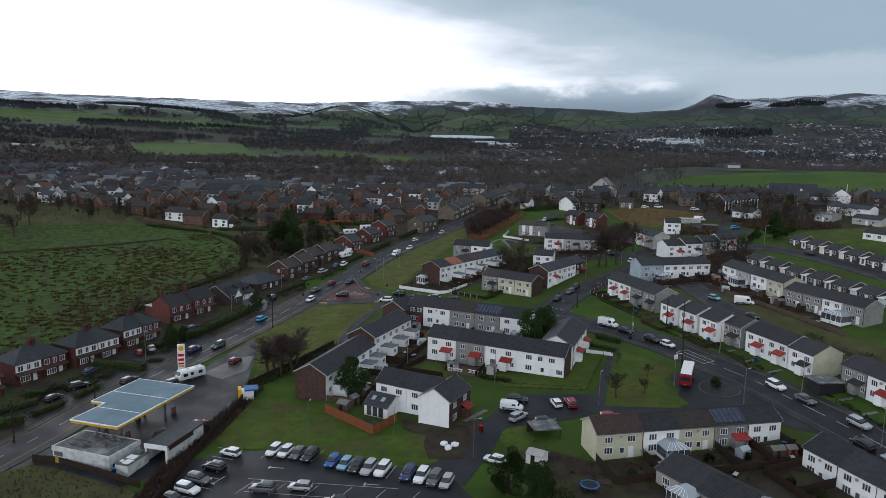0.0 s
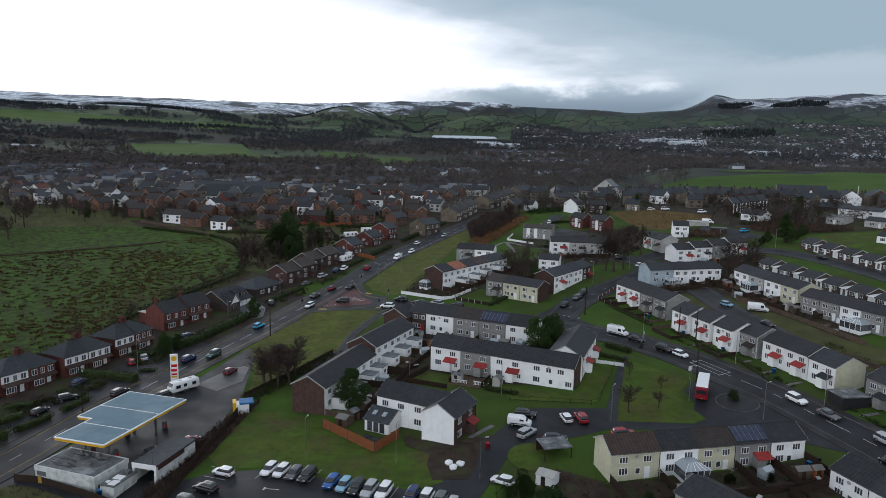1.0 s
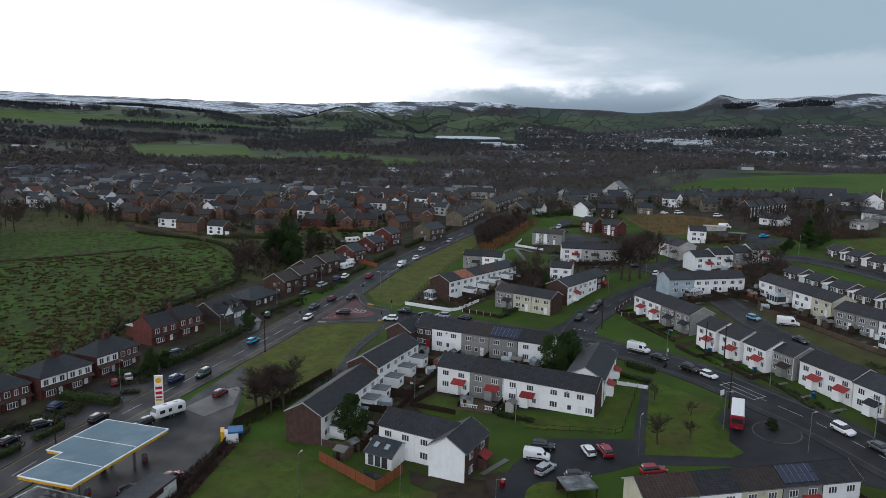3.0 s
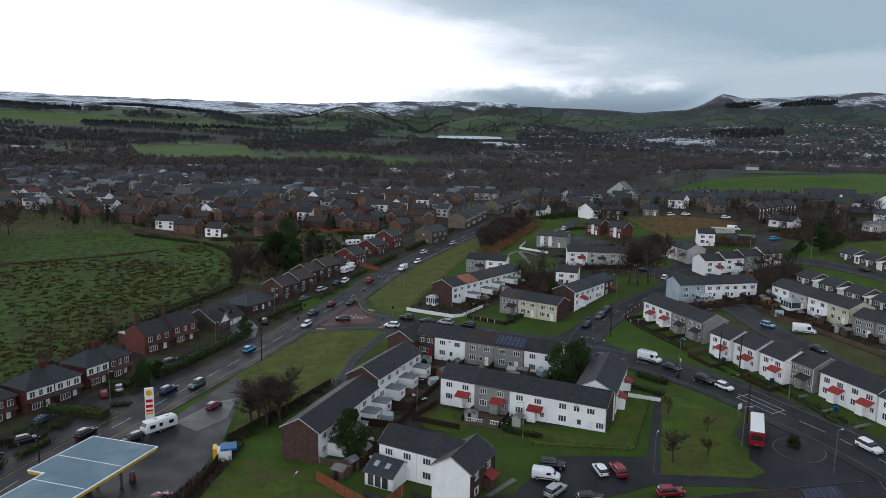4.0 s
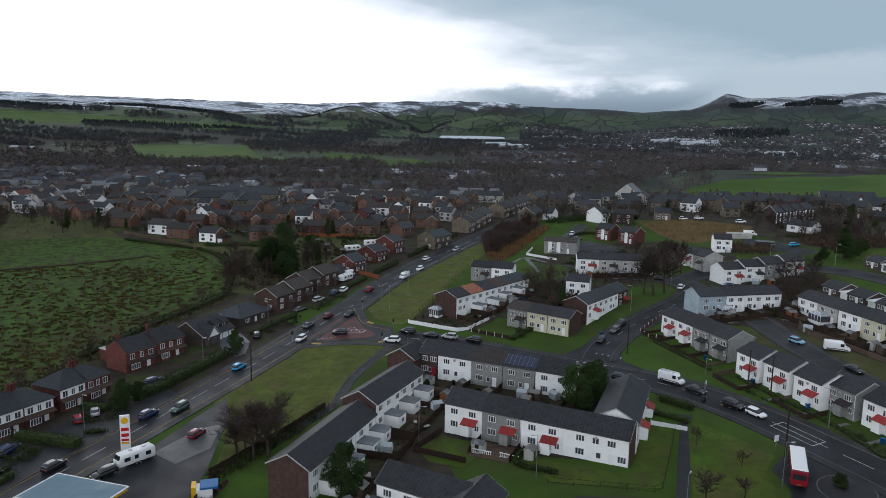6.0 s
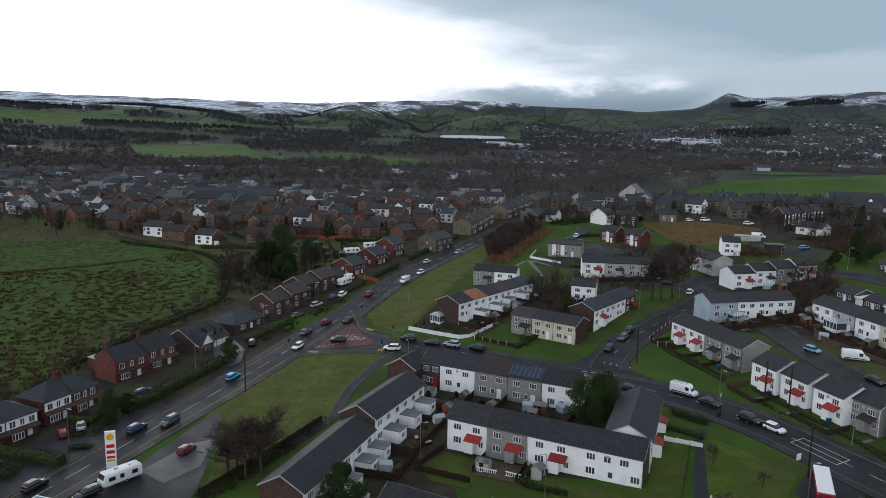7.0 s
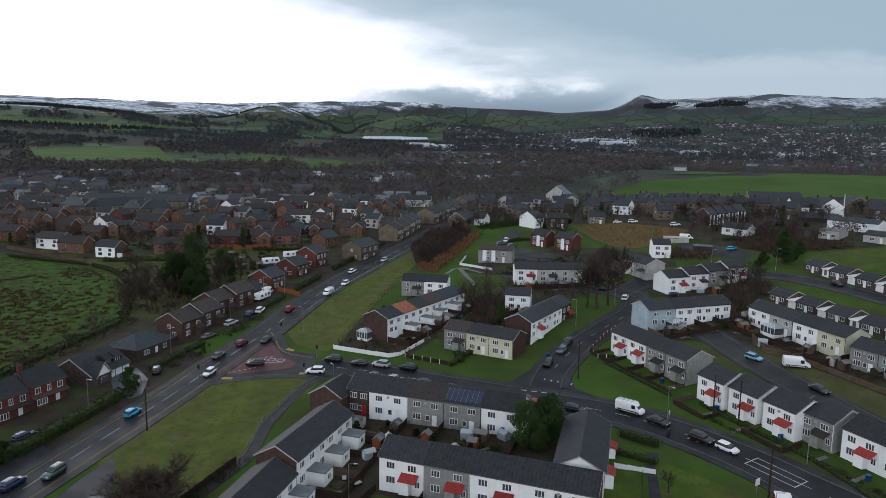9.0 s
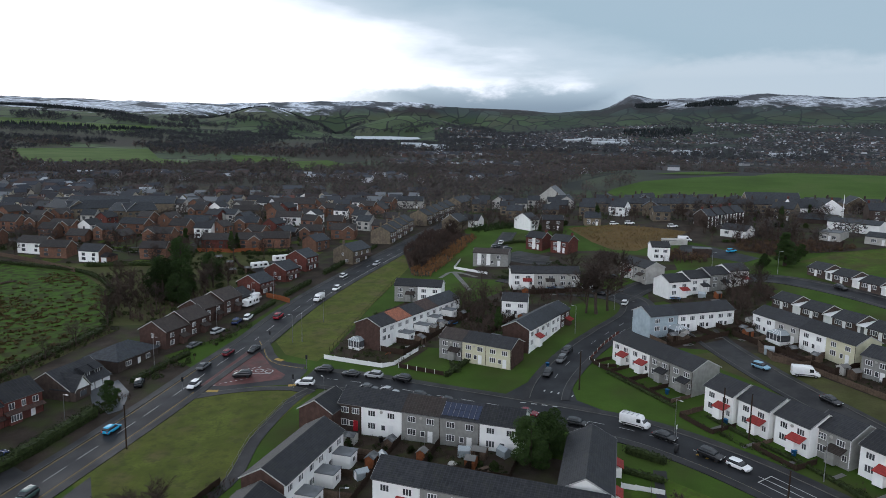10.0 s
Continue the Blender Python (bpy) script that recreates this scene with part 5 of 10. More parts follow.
def wing(ob, x, w, out, d, eave, wall, roof, rise=None):
    """A gabled wing before the front, with white bargeboards and a window."""
    rise = rise or w * 0.36
    zr, k = eave + rise, rise / (w / 2)
    put("wing_wall", cached(("wing_wall", x, w, out, d, eave, wall.name), lambda bm: flip_prism(bm, [(x, -2), (x + w, -2), (x + w, eave), (x + w / 2, zr), (x, eave)], -out, 0.5)), wall, ob)
    put("wing_roof", cached(("wing_roof", x, w, out, d, eave, roof.name), lambda bm: flip_prism(bm, [(x - 0.3, eave - 0.3 * k + 0.16), (x + w / 2, zr + 0.16), (x + w + 0.3, eave - 0.3 * k + 0.16), (x + w + 0.3, eave - 0.3 * k), (x + w / 2, zr), (x - 0.3, eave - 0.3 * k)], -out - 0.25, d * 0.45)), roof, ob)
    put("bargeboard", cached(("wing_barge", x, w, out, eave), lambda bm: flip_prism(bm, [(x - 0.32, eave - 0.32 * k - 0.1), (x - 0.32, eave - 0.32 * k + 0.17), (x + w / 2, zr + 0.18), (x + w + 0.32, eave - 0.32 * k + 0.17), (x + w + 0.32, eave - 0.32 * k - 0.1), (x + w / 2, zr - 0.08)], -out - 0.29, -out - 0.25)), M_pale, ob)
    glazed(ob, x + w / 2, -out, 0.85, 0, 1.8)
    if eave > 4:
        glazed(ob, x + w / 2, -out, eave - 1.9, 0, 1.5)


def barge(ob, w, d, eave, rise, side, v=0.25, over=0.35):
    k, x = rise / (d / 2), -v - 0.04 if side == 0 else w + v
    put("bargeboard", cached(("far_barge", w, d, eave, rise, side), lambda bm: prism(bm, [(-over, eave - k * over - 0.12), (-over, eave - k * over + 0.17), (d / 2, eave + rise + 0.17), (d + over, eave - k * over + 0.17), (d + over, eave - k * over - 0.12), (d / 2, eave + rise - 0.12)], x, x + 0.04)), M_pale, ob)


def estate_house(x, y, ang, w, wall, roof, label, wing_at=None, d=7.2, eave=4.5, rise=2.3, front="two", group="brick estate beside the pasture", white_front=False, garage=None, wing_eave=None):
    ob = house(at(x, y, ang), w, d, WALLS[wall][0], ROOFS[roof][0], label, eave=eave, rise=rise, front=front, chim=False, verge=(0.25, 0.25), ends=(0, 0), plain=True, group=group)
    barge(ob, w, d, eave, rise, 1)
    if white_front:
        put("render_panel", cached(("front_panel", w, eave), lambda bm: box(bm, 0.1, w - 0.1, -0.04, 0.0, -1.0, eave - 0.3)), M_white, ob, "white rendered front")
    if wing_at is not None:
        wing(ob, wing_at, 0.45 * w, 1.6, d, wing_eave or eave, WALLS[wall][0], ROOFS[roof][0])
    if garage is not None:
        gx = w + 0.1 if garage > 0 else -3.3
        put("garage", cached(("garage", gx), lambda bm: prism(bm, [(0.6, -1.5), (6.5, -1.5), (6.5, 2.4), (0.6, 2.4)], gx, gx + 3.2)), WALLS[wall][0], ob)
        put("garage_roof", cached(("garage_roof", gx, roof), lambda bm: prism(bm, [(0.2, 2.3), (0.2, 2.45), (3.6, 3.7), (6.8, 2.45), (6.8, 2.3)], gx - 0.1, gx + 3.35)), ROOFS[roof][0], ob)
        put("garage_door", cached(("garage_door", gx), lambda bm: box(bm, gx + 0.4, gx + 2.8, 0.52, 0.62, 0.0, 2.1)), M_upvc, ob)
    c, s = math.cos(radians(ang)), math.sin(radians(ang))
    placed.append((x + c * w / 2 - s * d / 2, y + s * w / 2 + c * d / 2))
    return ob


VILLAGE = [
    template(7.4, 6.8, "o", "v", "brown brick house with dark grey-brown roof"),
    template(8.1, 6.7, "b", "k", "red brick house with dark tiled roof"),
    template(9.2, 7.0, "o", "v", "wide brown brick house with grey-brown roof", eave=4.6, rise=2.8),
    template(7.0, 6.7, "p", "l", "pale house with grey slate roof"),
    template(8.8, 7.2, "o", "v", "brown brick bungalow with dark roof", "low", 2.8, 2.4),
    template(7.9, 6.8, "w", "k", "white house with dark tiled roof"),
    template(7.6, 7.4, "s", "l", "stone house with grey slate roof", chim=0.5),
    template(8.3, 7.0, "o", "v", "brown brick house with front gable"),
    template(9.2, 7.2, "d", "l", "dark brick bungalow with slate roof and front gable", "low", 2.8, 2.6),
    template(7.6, 7.0, "p", "v", "pale far house with dark roof", "few"),
    template(7.9, 7.0, "w", "k", "white far house with dark roof", "few"),
    template(8.4, 7.2, "d", "l", "far brick house with slate roof", "few"),
    template(8.4, 7.2, "s", "r", "far stone house with red-brown roof", "few"),
]
wing(VILLAGE[7], 0.5, 3.7, 1.5, 7.0, 4.7, M_brick2, M_villageroof)
wing(VILLAGE[8], 4.6, 4.1, 1.5, 7.2, 2.8, M_darkbrick, M_slate2)
for i, (w, d, e, r) in ((0, (7.4, 6.8, 4.7, 2.3)), (2, (9.2, 7.0, 4.6, 2.8)), (3, (7.0, 6.7, 4.7, 2.3)), (7, (8.3, 7.0, 4.7, 2.3))):
    barge(VILLAGE[i], w, d, e, r, 1)
rv = random.Random(12)
placed = []


def inside(poly, x, y):
    n, hit = len(poly), False
    for i in range(n):
        (ax, ay), (bx, by) = poly[i], poly[i - 1]
        if (ay > y) != (by > y) and x < (bx - ax) * (y - ay) / (by - ay) + ax:
            hit = not hit
    return hit


def settle(kind, x, y, ang, group):
    if kind < 0:
        far_plots.append((x, y, ang))
        placed.append((x, y))
        return
    ob = copy_thing(VILLAGE[kind], pose(x, y, height(x, y), 0, 0, ang))
    tagged(ob, group=group)
    placed.append((x, y))


def estate(poly, n, gap, kinds, angles, group, keep=()):
    xs, ys = [p[0] for p in poly], [p[1] for p in poly]
    done = 0
    for _ in range(n * 30):
        if done >= n:
            break
        x, y = rv.uniform(min(xs), max(xs)), rv.uniform(min(ys), max(ys))
        if not inside(poly, x, y) or any((x - a) ** 2 + ((y - b) * 0.85) ** 2 < gap ** 2 for a, b in placed):
            continue
        if any(inside(k, x, y) for k in keep):
            continue
        settle(rv.choice(kinds), x, y, rv.choice(angles) + rv.uniform(-5, 5), group)
        done += 1


# the row along the pasture, then the streets behind it
for x, y, a, w, wl, rf, wg, wf, gr in (
    (-181, 371, -8, 11, "o", "v", None, False, None), (-157, 360, -16, 12.5, "o", "v", None, True, None), (-144.6, 352.7, -10, 11.5, "o", "v", None, False, None),
    (-126.5, 346, -18, 9.5, "o", "k", None, True, 1), (-104, 349, -4, 10.5, "o", "v", None, False, None), (-83, 362, -2, 11, "b", "v", None, False, 1),
    (-68, 361, 2, 10, "o", "v", 5.0, False, None), (-57.5, 362, 2, 11, "o", "v", None, False, None),
    (-178, 402, -14, 11, "o", "v", 5.5, False, None), (-160, 393, -14, 12, "o", "v", 6.2, False, None), (-136, 384, -10, 10, "o", "k", 0.4, False, None),
    (-130, 397, -16, 13, "o", "k", None, False, None), (-112, 376, -6, 12.5, "o", "v", 0.5, False, None), (-102, 401.5, -4, 12.5, "s", "l", None, False, -1),
    (-95, 396, -6, 9, "d", "l", None, False, None), (-77, 397, -8, 11, "o", "l", 0.5, False, None), (-60, 409, -4, 12.5, "o", "v", None, True, None),
    (-91, 420, -14, 10, "p", "l", 0.5, False, None), (-86, 432, -2, 15, "s", "v", None, False, None), (-44, 375, -6, 10, "o", "v", 0.6, False, None),
    (-34, 352, 58, 9, "o", "l", None, False, None), (-30, 375, -4, 11, "o", "v", 5.5, False, None), (-207, 464, -8, 14, "p", "v", None, False, None),
    (-228, 482, -8, 11, "c", "l", None, False, None), (-217, 487, -8, 10, "p", "r", None, False, None), (-196, 483, -6, 15, "w", "r", None, False, None),
    (-183, 489, -4, 7, "w", "l", None, False, None), (-175, 489, -4, 7, "w", "l", None, False, None), (-182, 505, -4, 9, "d", "r", None, False, None),
    (-90, 452, -10, 11, "p", "v", 0.5, False, None), (-74.5, 470, -6, 22, "p", "v", None, True, None)):
    lab = f"{WALLS[wl][1]} house with {ROOFS[rf][1]} roof" + (" and front gable" if wg is not None else " and white front" if wf else " and garage" if gr else "")
    estate_house(x, y, a, w, wl, rf, lab, wg, white_front=wf, garage=gr)
flats_zone = [(-190, 424), (-118, 412), (-112, 442), (-130, 468), (-192, 468)]
estate([(-185, 372), (-100, 378), (-40, 372), (-12, 380), (-2, 400), (-10, 470), (-200, 470), (-235, 385)], 62, 10.8, [0, 7, 8, 7, 2, 4, 1, 3, 5], [-20, -8, 67, 70, -25, -12], "brick estate beside the pasture", [flats_zone])
estate([(-360, 405), (-205, 390), (-200, 420), (-360, 440)], 22, 11.5, [9, 11, 8, 9, 10, 12], [-20, -10, 65], "brick estate beside the pasture")
far_plots = []
before = len(placed)
estate([(-400, 395), (-235, 385), (-200, 470), (-10, 470), (10, 560), (-430, 560)], 200, 11.0, [-1], [-20, -10, 15, 70], "")
estate([(60, 388), (170, 372), (240, 372), (260, 470), (40, 480), (38, 430)], 50, 13.5, [6, 6, 6, 3, 11], [-20, -10, 70], "stone village houses", [[(96, 402), (190, 382), (196, 402), (100, 424)], [(128, 345), (128, 388), (170, 396), (172, 424), (240, 424), (240, 330)], [(80, 370), (80, 392), (98, 416), (118, 412), (118, 384)]])
# the stone terrace with its chimneys
for i in range(15):
    x, y = 96 + 5.9 * i, 424 - 2.3 * i
    settle(6, x, y, -21, "long stone terrace")
# stone-faced flats under wide slate roofs
for x, y, a, w, d in ((-183, 438, -30, 18, 13), (-167, 429, 30, 30, 12), (-146, 425, -17, 10.5, 15), (-135.5, 422, 38, 15, 12), (-180, 456, 4, 56, 14)):
    ob = house(at(x, y, a), w, d, M_stone, M_slate2, "brown stone-faced flats with wide dark slate roof", eave=5.6, rise=3.6, front="", group="stone-faced flats", chim=False, verge=(0.2, 0.2))
    for q in range(int(w / 3.2) if y < 450 else 0):
        for z in (0.9, 3.5):
            glazed(ob, 1.7 + 3.1 * q, 0, z, 0, 1.5)
# old houses and a low white shop right of the upper road
house(at(27.5, 378.3, 60), 10, 8.7, M_stone, M_slate2, "old stone gabled house beside the upper road", eave=5.0, rise=3.0, group="houses along the main road", chim=9, front="", verge=(0.2, 0.2), ends=(1, 0))
house(at(29.5, 391, -28), 9, 7, M_white, M_slate2, "low white house with slate roof", eave=3.6, rise=2.2, front="low", group="houses along the main road", chim=False)
for i in range(3):
    house(at(34 + 3.4 * i, 440 + 7 * i, 64), 7.6, 9, M_stone, M_slate2, "stone terrace house with grey slate roof", eave=5.2, rise=2.6, front="", group="houses along the main road", chim=0.5)
house(at(0, 470, -6), 15, 8, M_pale, M_slate2, "pale rendered house with grey slate roof", eave=4.6, rise=2.4, group="houses along the main road", chim=False)
house(at(108, 512, 68), 20, 17, M_pale, M_flatroof, "pale hall with broad grey roof", eave=5.0, rise=7.0, front="", group="", chim=False, name="hall", cat="hall")
# white inn, its sheds, and the dark stone houses round it
for i in range(4):
    t = house(at(134.0 + 4.9 * i, 357.5 + 1.6 * i, 18), 4.95, 8.4, M_darkbrick, M_slate2, "dark stone terrace house with white bay posts", eave=5.2, rise=2.6, front="", group="dark stone terrace with bays", chim=0.5, verge=(0.2 * (i == 0), 0.2 * (i == 3)))
    for x in (0.5, 2.5, 4.4):
        put("bay_post", cached(("bay_post",), lambda bm: box(bm, -0.16, 0.16, -0.5, -0.05, -1.5, 4.9)), M_white, t).matrix_basis = pose(x, 0, 0)
    for x, z in ((1.5, 0.8), (3.4, 0.8), (1.5, 3.3), (3.4, 3.3)):
        glazed(t, x, 0, z, 0, 1.1)
house(at(176, 405, -10), 26, 9.5, M_stone, M_slate2, "long stone mill house with broad slate roof", eave=6.0, rise=3.6, front="few", group="stone village houses", chim=False, verge=(0.2, 0.2))
house(at(168.5, 369.0, -48), 10, 8, M_stone, M_slate2, "dark stone house with slate roof beside the inn", eave=5.4, rise=2.6, group="stone village houses", chim=0.8)
house(at(180.5, 371.6, 2), 13.5, 9, M_white, M_slate2, "white inn with dark slate roof and chimneys", eave=4.6, rise=3.8, front="low", group="inn", chim=0.15)
house(at(204.4, 372, 86), 12, 10, M_white, M_slate2, "white gabled inn wing with end chimney", eave=4.2, rise=3.4, group="inn", chim=0.3, front="")
house(at(173.5, 356.0, -42), 15, 8, M_darkbrick, M_slate2, "low dark outbuilding with broad slate roof", eave=2.2, rise=2.0, front="", group="inn", chim=False)
house(at(175.2, 337.2, -58), 20, 7, M_white, M_slate2, "long white building with low grey roof", eave=3.7, rise=1.4, group="inn", chim=False)
house(at(162.0, 321.2, -52), 7.5, 9.5, M_pale, M_flatroof, "pale flat-roofed shed beside the inn", eave=3.4, rise=0.35, front="low", group="inn", chim=False)
house(at(173.0, 310.5, -60), 13, 6.5, M_pale, M_slate2, "low pale shed with slate roof", eave=2.9, rise=1.4, front="low", group="inn", chim=False)
house(at(201, 349, -20), 13, 8, M_darkbrick, M_slate2, "dark stone house with slate roof", eave=5.2, rise=2.8, group="stone village houses", chim=0.7)
house(at(226, 384, 72), 13, 10, M_stone, M_slate2, "stone barn with pale gable", eave=4.6, rise=3.4, front="", group="stone village houses", chim=False, verge=(0.2, 0.2))
house(at(104.5, 404, -42), 8.5, 7, M_white, M_slate2, "white gabled house before the stone terrace", eave=4.8, rise=2.6, group="stone village houses", chim=0.5)
house(at(85.6, 379, -12), 7.6, 7.5, M_stone, M_slate2, "brown stone house beside the rough ground", eave=3.8, rise=2.4, group="stone village houses", chim=0.5)
INN = [(144, 362), (188, 405), (174, 366), (188, 376), (200, 378), (180, 356), (182, 330), (167, 322), (179, 306), (207, 349), (222, 390), (133, 336)]
house(at(162, 281, -60), 9, 7, M_white, M_slate, "low white house with dark tiled roof", eave=2.8, rise=1.8, front="low", group="white house beside the bungalows")

for t in VILLAGE:
    for o in (*t.children_recursive, t):
        bpy.data.objects.remove(o)

# garden trees through the village
spots = []
for _ in range(1500):
    x, y = rv.uniform(-300, 240), rv.uniform(345, 560)
    if -60 < x < 60 and y < 380 or (70 < x < 125 and y < 378) or (x < -118 and y < 352 + (-118 - x) * 0.12):
        continue
    if x > 60 and y > 470:
        continue
    if any((x - a - 4) ** 2 + (y - b - 3) ** 2 < 49 for a, b in placed):
        continue
    spots.append((x, y))
spots.sort(key=lambda p: p[1])
for i, (x, y) in enumerate(spots[:140]):
    k = rv.random()
    tree("bare_small" if k < 0.7 else "bush" if k < 0.88 else "conifer", x, y, rv.uniform(0.55, 1.05), rv.uniform(0, 360), "", "village garden trees")
for _ in range(52):
    x, y = rv.uniform(130, 178), rv.uniform(318, 400)
    if any((x - a) ** 2 + (y - b) ** 2 < 110 for a, b in INN) or y < 336 - 0.35 * (x - 130):
        continue
    tree(rv.choice(("bare_small", "bare_small", "bush")), x, y, rv.uniform(0.6, 1.1), rv.uniform(0, 360), "", "trees beside the inn")


# ---- far woods, towns and fields: countless small forms ----
def polar(r, th):
    return r * math.sin(radians(th)), 30 + r * math.cos(radians(th))


FIELDS = [
    [(-560, 1150), (-496, 1037), (-405, 1072), (-283, 1023), (-259, 1090), (-388, 1240), (-470, 1450), (-496, 1508), (-614, 1475), (-700, 1390)],
    [(-300, 1368), (-192, 1305), (-183, 1240), (-250, 1180)],
    [(-183, 1218), (-116, 1271), (-65, 1152), (-61, 1028), (-120, 1047), (-165, 1099)],
    [(-60, 1125), (50, 982), (41, 890), (-34, 963)],
    [(140, 545), (165, 590), (204, 628), (272, 660), (317, 665), (420, 760), (640, 900), (900, 900), (900, 480), (307, 450), (180, 480)],
    [(235, 690), (300, 735), (330, 715), (280, 680)],
    [(-1400, 1800), (-700, 2000), (-760, 2380), (-1500, 2100)],
]


def woods(name, n, r0, r1, t0, t1, thr, seed, label, size=(7, 11), scale=0.006, mat=None, avoid=True, power=1.0):
    rnd = random.Random(seed)
    v, f = [], []
    made = 0
    for _ in range(n * 12):
        if made >= n:
            break
        th, r = rnd.uniform(t0, t1), r0 + (r1 - r0) * rnd.random() ** power
        x, y = polar(r, th)
        if any(inside(p, x, y) for p in FIELDS) or (-5.0 < th < 3.2 and 2150 < r < 3100):
            continue
        if noise.noise((x * scale, y * scale * 1.4, seed)) < thr:
            continue
        if r < 620 and (y < 395 and (-95 < x < 128) or any((x - a - 4) ** 2 + (y - b - 3) ** 2 < 40 for a, b in placed) or (x < -90 and y < 372)):
            continue
        if height(x, y) > 150:
            continue
        made += 1
        z, h = height(x, y), rnd.uniform(*size)
        w = h * rnd.uniform(0.32, 0.5)
        nb = 46 if r < 700 else 34 if r < 1100 else 22 if r < 1800 else 14
        k = len(v)
        v.extend(((x - 0.25, y, z - 0.5), (x + 0.25, y, z - 0.5), (x, y, z + h * 0.7)))
        f.append((k, k + 1, k + 2))
        for _ in range(nb):
            d = Vector((rnd.gauss(0, 1), rnd.gauss(0, 1), rnd.gauss(0, 1))).normalized() * rnd.random() ** 0.4
            c = Vector((x + d.x * w, y + d.y * w, z + h * (0.58 + 0.42 * d.z)))
            a = Vector((rnd.gauss(0, 1), rnd.gauss(0, 1), rnd.gauss(0, 1))).normalized() * h * (0.12 if r < 1100 else 0.13)
            b = a.orthogonal().normalized() * h * (0.035 if r < 700 else 0.055 if r < 1100 else 0.11)
            k = len(v)
            v.extend((tuple(c - a - b), tuple(c - a + b), tuple(c + a)))
            f.append((k, k + 1, k + 2))
    me = bpy.data.meshes.new(name)
    me.from_pydata(v, [], f)
    tagged(put(name, me, mat or (M_wood_hazy if r0 >= 1400 else M_wood_far), None), label, "woodland", "", "stuff")


def island_colour(name, stops, rough=0.9):
    mt = bpy.data.materials.new(name)
    mt.use_nodes = True
    nt = mt.node_tree
    b = nt.nodes["Principled BSDF"]
    g, r = nt.nodes.new("ShaderNodeNewGeometry"), nt.nodes.new("ShaderNodeValToRGB")
    nt.links.new(g.outputs["Random Per Island"], r.inputs[0])
    els = r.color_ramp.elements
    while len(els) < len(stops):
        els.new(0.5)
    for e, (p, c) in zip(els, stops):
        e.position, e.color = p, rgb(c)
    r.color_ramp.interpolation = "CONSTANT"
    nt.links.new(r.outputs[0], b.inputs["Base Color"])
    b.inputs["Roughness"].default_value = rough
    b.inputs["Specular IOR Level"].default_value = 0.2
    return mt


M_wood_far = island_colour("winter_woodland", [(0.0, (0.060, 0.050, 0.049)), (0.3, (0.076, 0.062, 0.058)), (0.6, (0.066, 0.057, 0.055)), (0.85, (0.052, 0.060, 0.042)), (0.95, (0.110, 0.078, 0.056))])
# darker, bluer copy for distant woods: haze put into the twig colour
M_wood_hazy = island_colour("hazy_winter_woodland", [(0.0, (0.036, 0.038, 0.043)), (0.3, (0.046, 0.048, 0.053)), (0.6, (0.041, 0.043, 0.048)), (0.85, (0.034, 0.044, 0.036)), (0.95, (0.062, 0.054, 0.050))])
M_far_wall = island_colour("far_house_walls", [(0.0, (0.13, 0.12, 0.12)), (0.3, (0.24, 0.245, 0.25)), (0.5, (0.12, 0.085, 0.075)), (0.72, (0.16, 0.155, 0.15)), (0.92, (0.52, 0.53, 0.55))])
M_far_roof = island_colour("far_house_roofs", [(0.0, (0.038, 0.042, 0.052)), (0.4, (0.062, 0.068, 0.078)), (0.7, (0.060, 0.045, 0.042)), (0.93, (0.30, 0.32, 0.34))])


def town(n, r0, r1, t0, t1, thr, seed, label, size=1.0):
    rnd = random.Random(seed)
    wv, wf, rv_, rf = [], [], [], []
    made = 0
    for _ in range(n * 10):
        if made >= n:
            break
        th, r = rnd.uniform(t0, t1), rnd.uniform(r0, r1)
        x, y = polar(r, th)
        if any(inside(p, x, y) for p in FIELDS) or (-5.0 < th < 3.2 and 2150 < r < 3100):
            continue
        if noise.noise((x * 0.004, y * 0.005, seed)) < thr:
            continue
        made += 1
        z = height(x, y)
        w, d, e = size * rnd.uniform(7, 16), size * rnd.uniform(7, 9), size * rnd.uniform(4.5, 6)
        a = rnd.choice((0, 20, 70, -25)) + rnd.uniform(-8, 8)
        m = pose(x, y, z, 0, 0, a)
        k = len(wv)
        wv += [tuple(m @ Vector(p)) for p in ((0, 0, -3), (w, 0, -3), (w, d, -3), (0, d, -3), (0, 0, e), (w, 0, e), (w, d, e), (0, d, e), (0, d / 2, e + 2.2), (w, d / 2, e + 2.2))]
        wf += [tuple(k + i for i in q) for q in ((0, 1, 5, 4), (1, 2, 6, 9, 5), (2, 3, 7, 6), (3, 0, 4, 8, 7))]
        k = len(rv_)
        rv_ += [tuple(m @ Vector(p)) for p in ((-0.2, -0.4, e - 0.1), (w + 0.2, -0.4, e - 0.1), (w + 0.2, d / 2, e + 2.4), (-0.2, d / 2, e + 2.4), (w + 0.2, d + 0.4, e - 0.1), (-0.2, d + 0.4, e - 0.1))]
        rf += [tuple(k + i for i in q) for q in ((0, 1, 2, 3), (3, 2, 4, 5))]
    me = bpy.data.meshes.new("far_houses")
    me.from_pydata(wv, [], wf)
    ob = tagged(put("far_houses", me, M_far_wall, None), label, "houses", "", "stuff")
    me = bpy.data.meshes.new("roofs")
    me.from_pydata(rv_, [], rf)
    put("roofs", me, M_far_roof, ob)


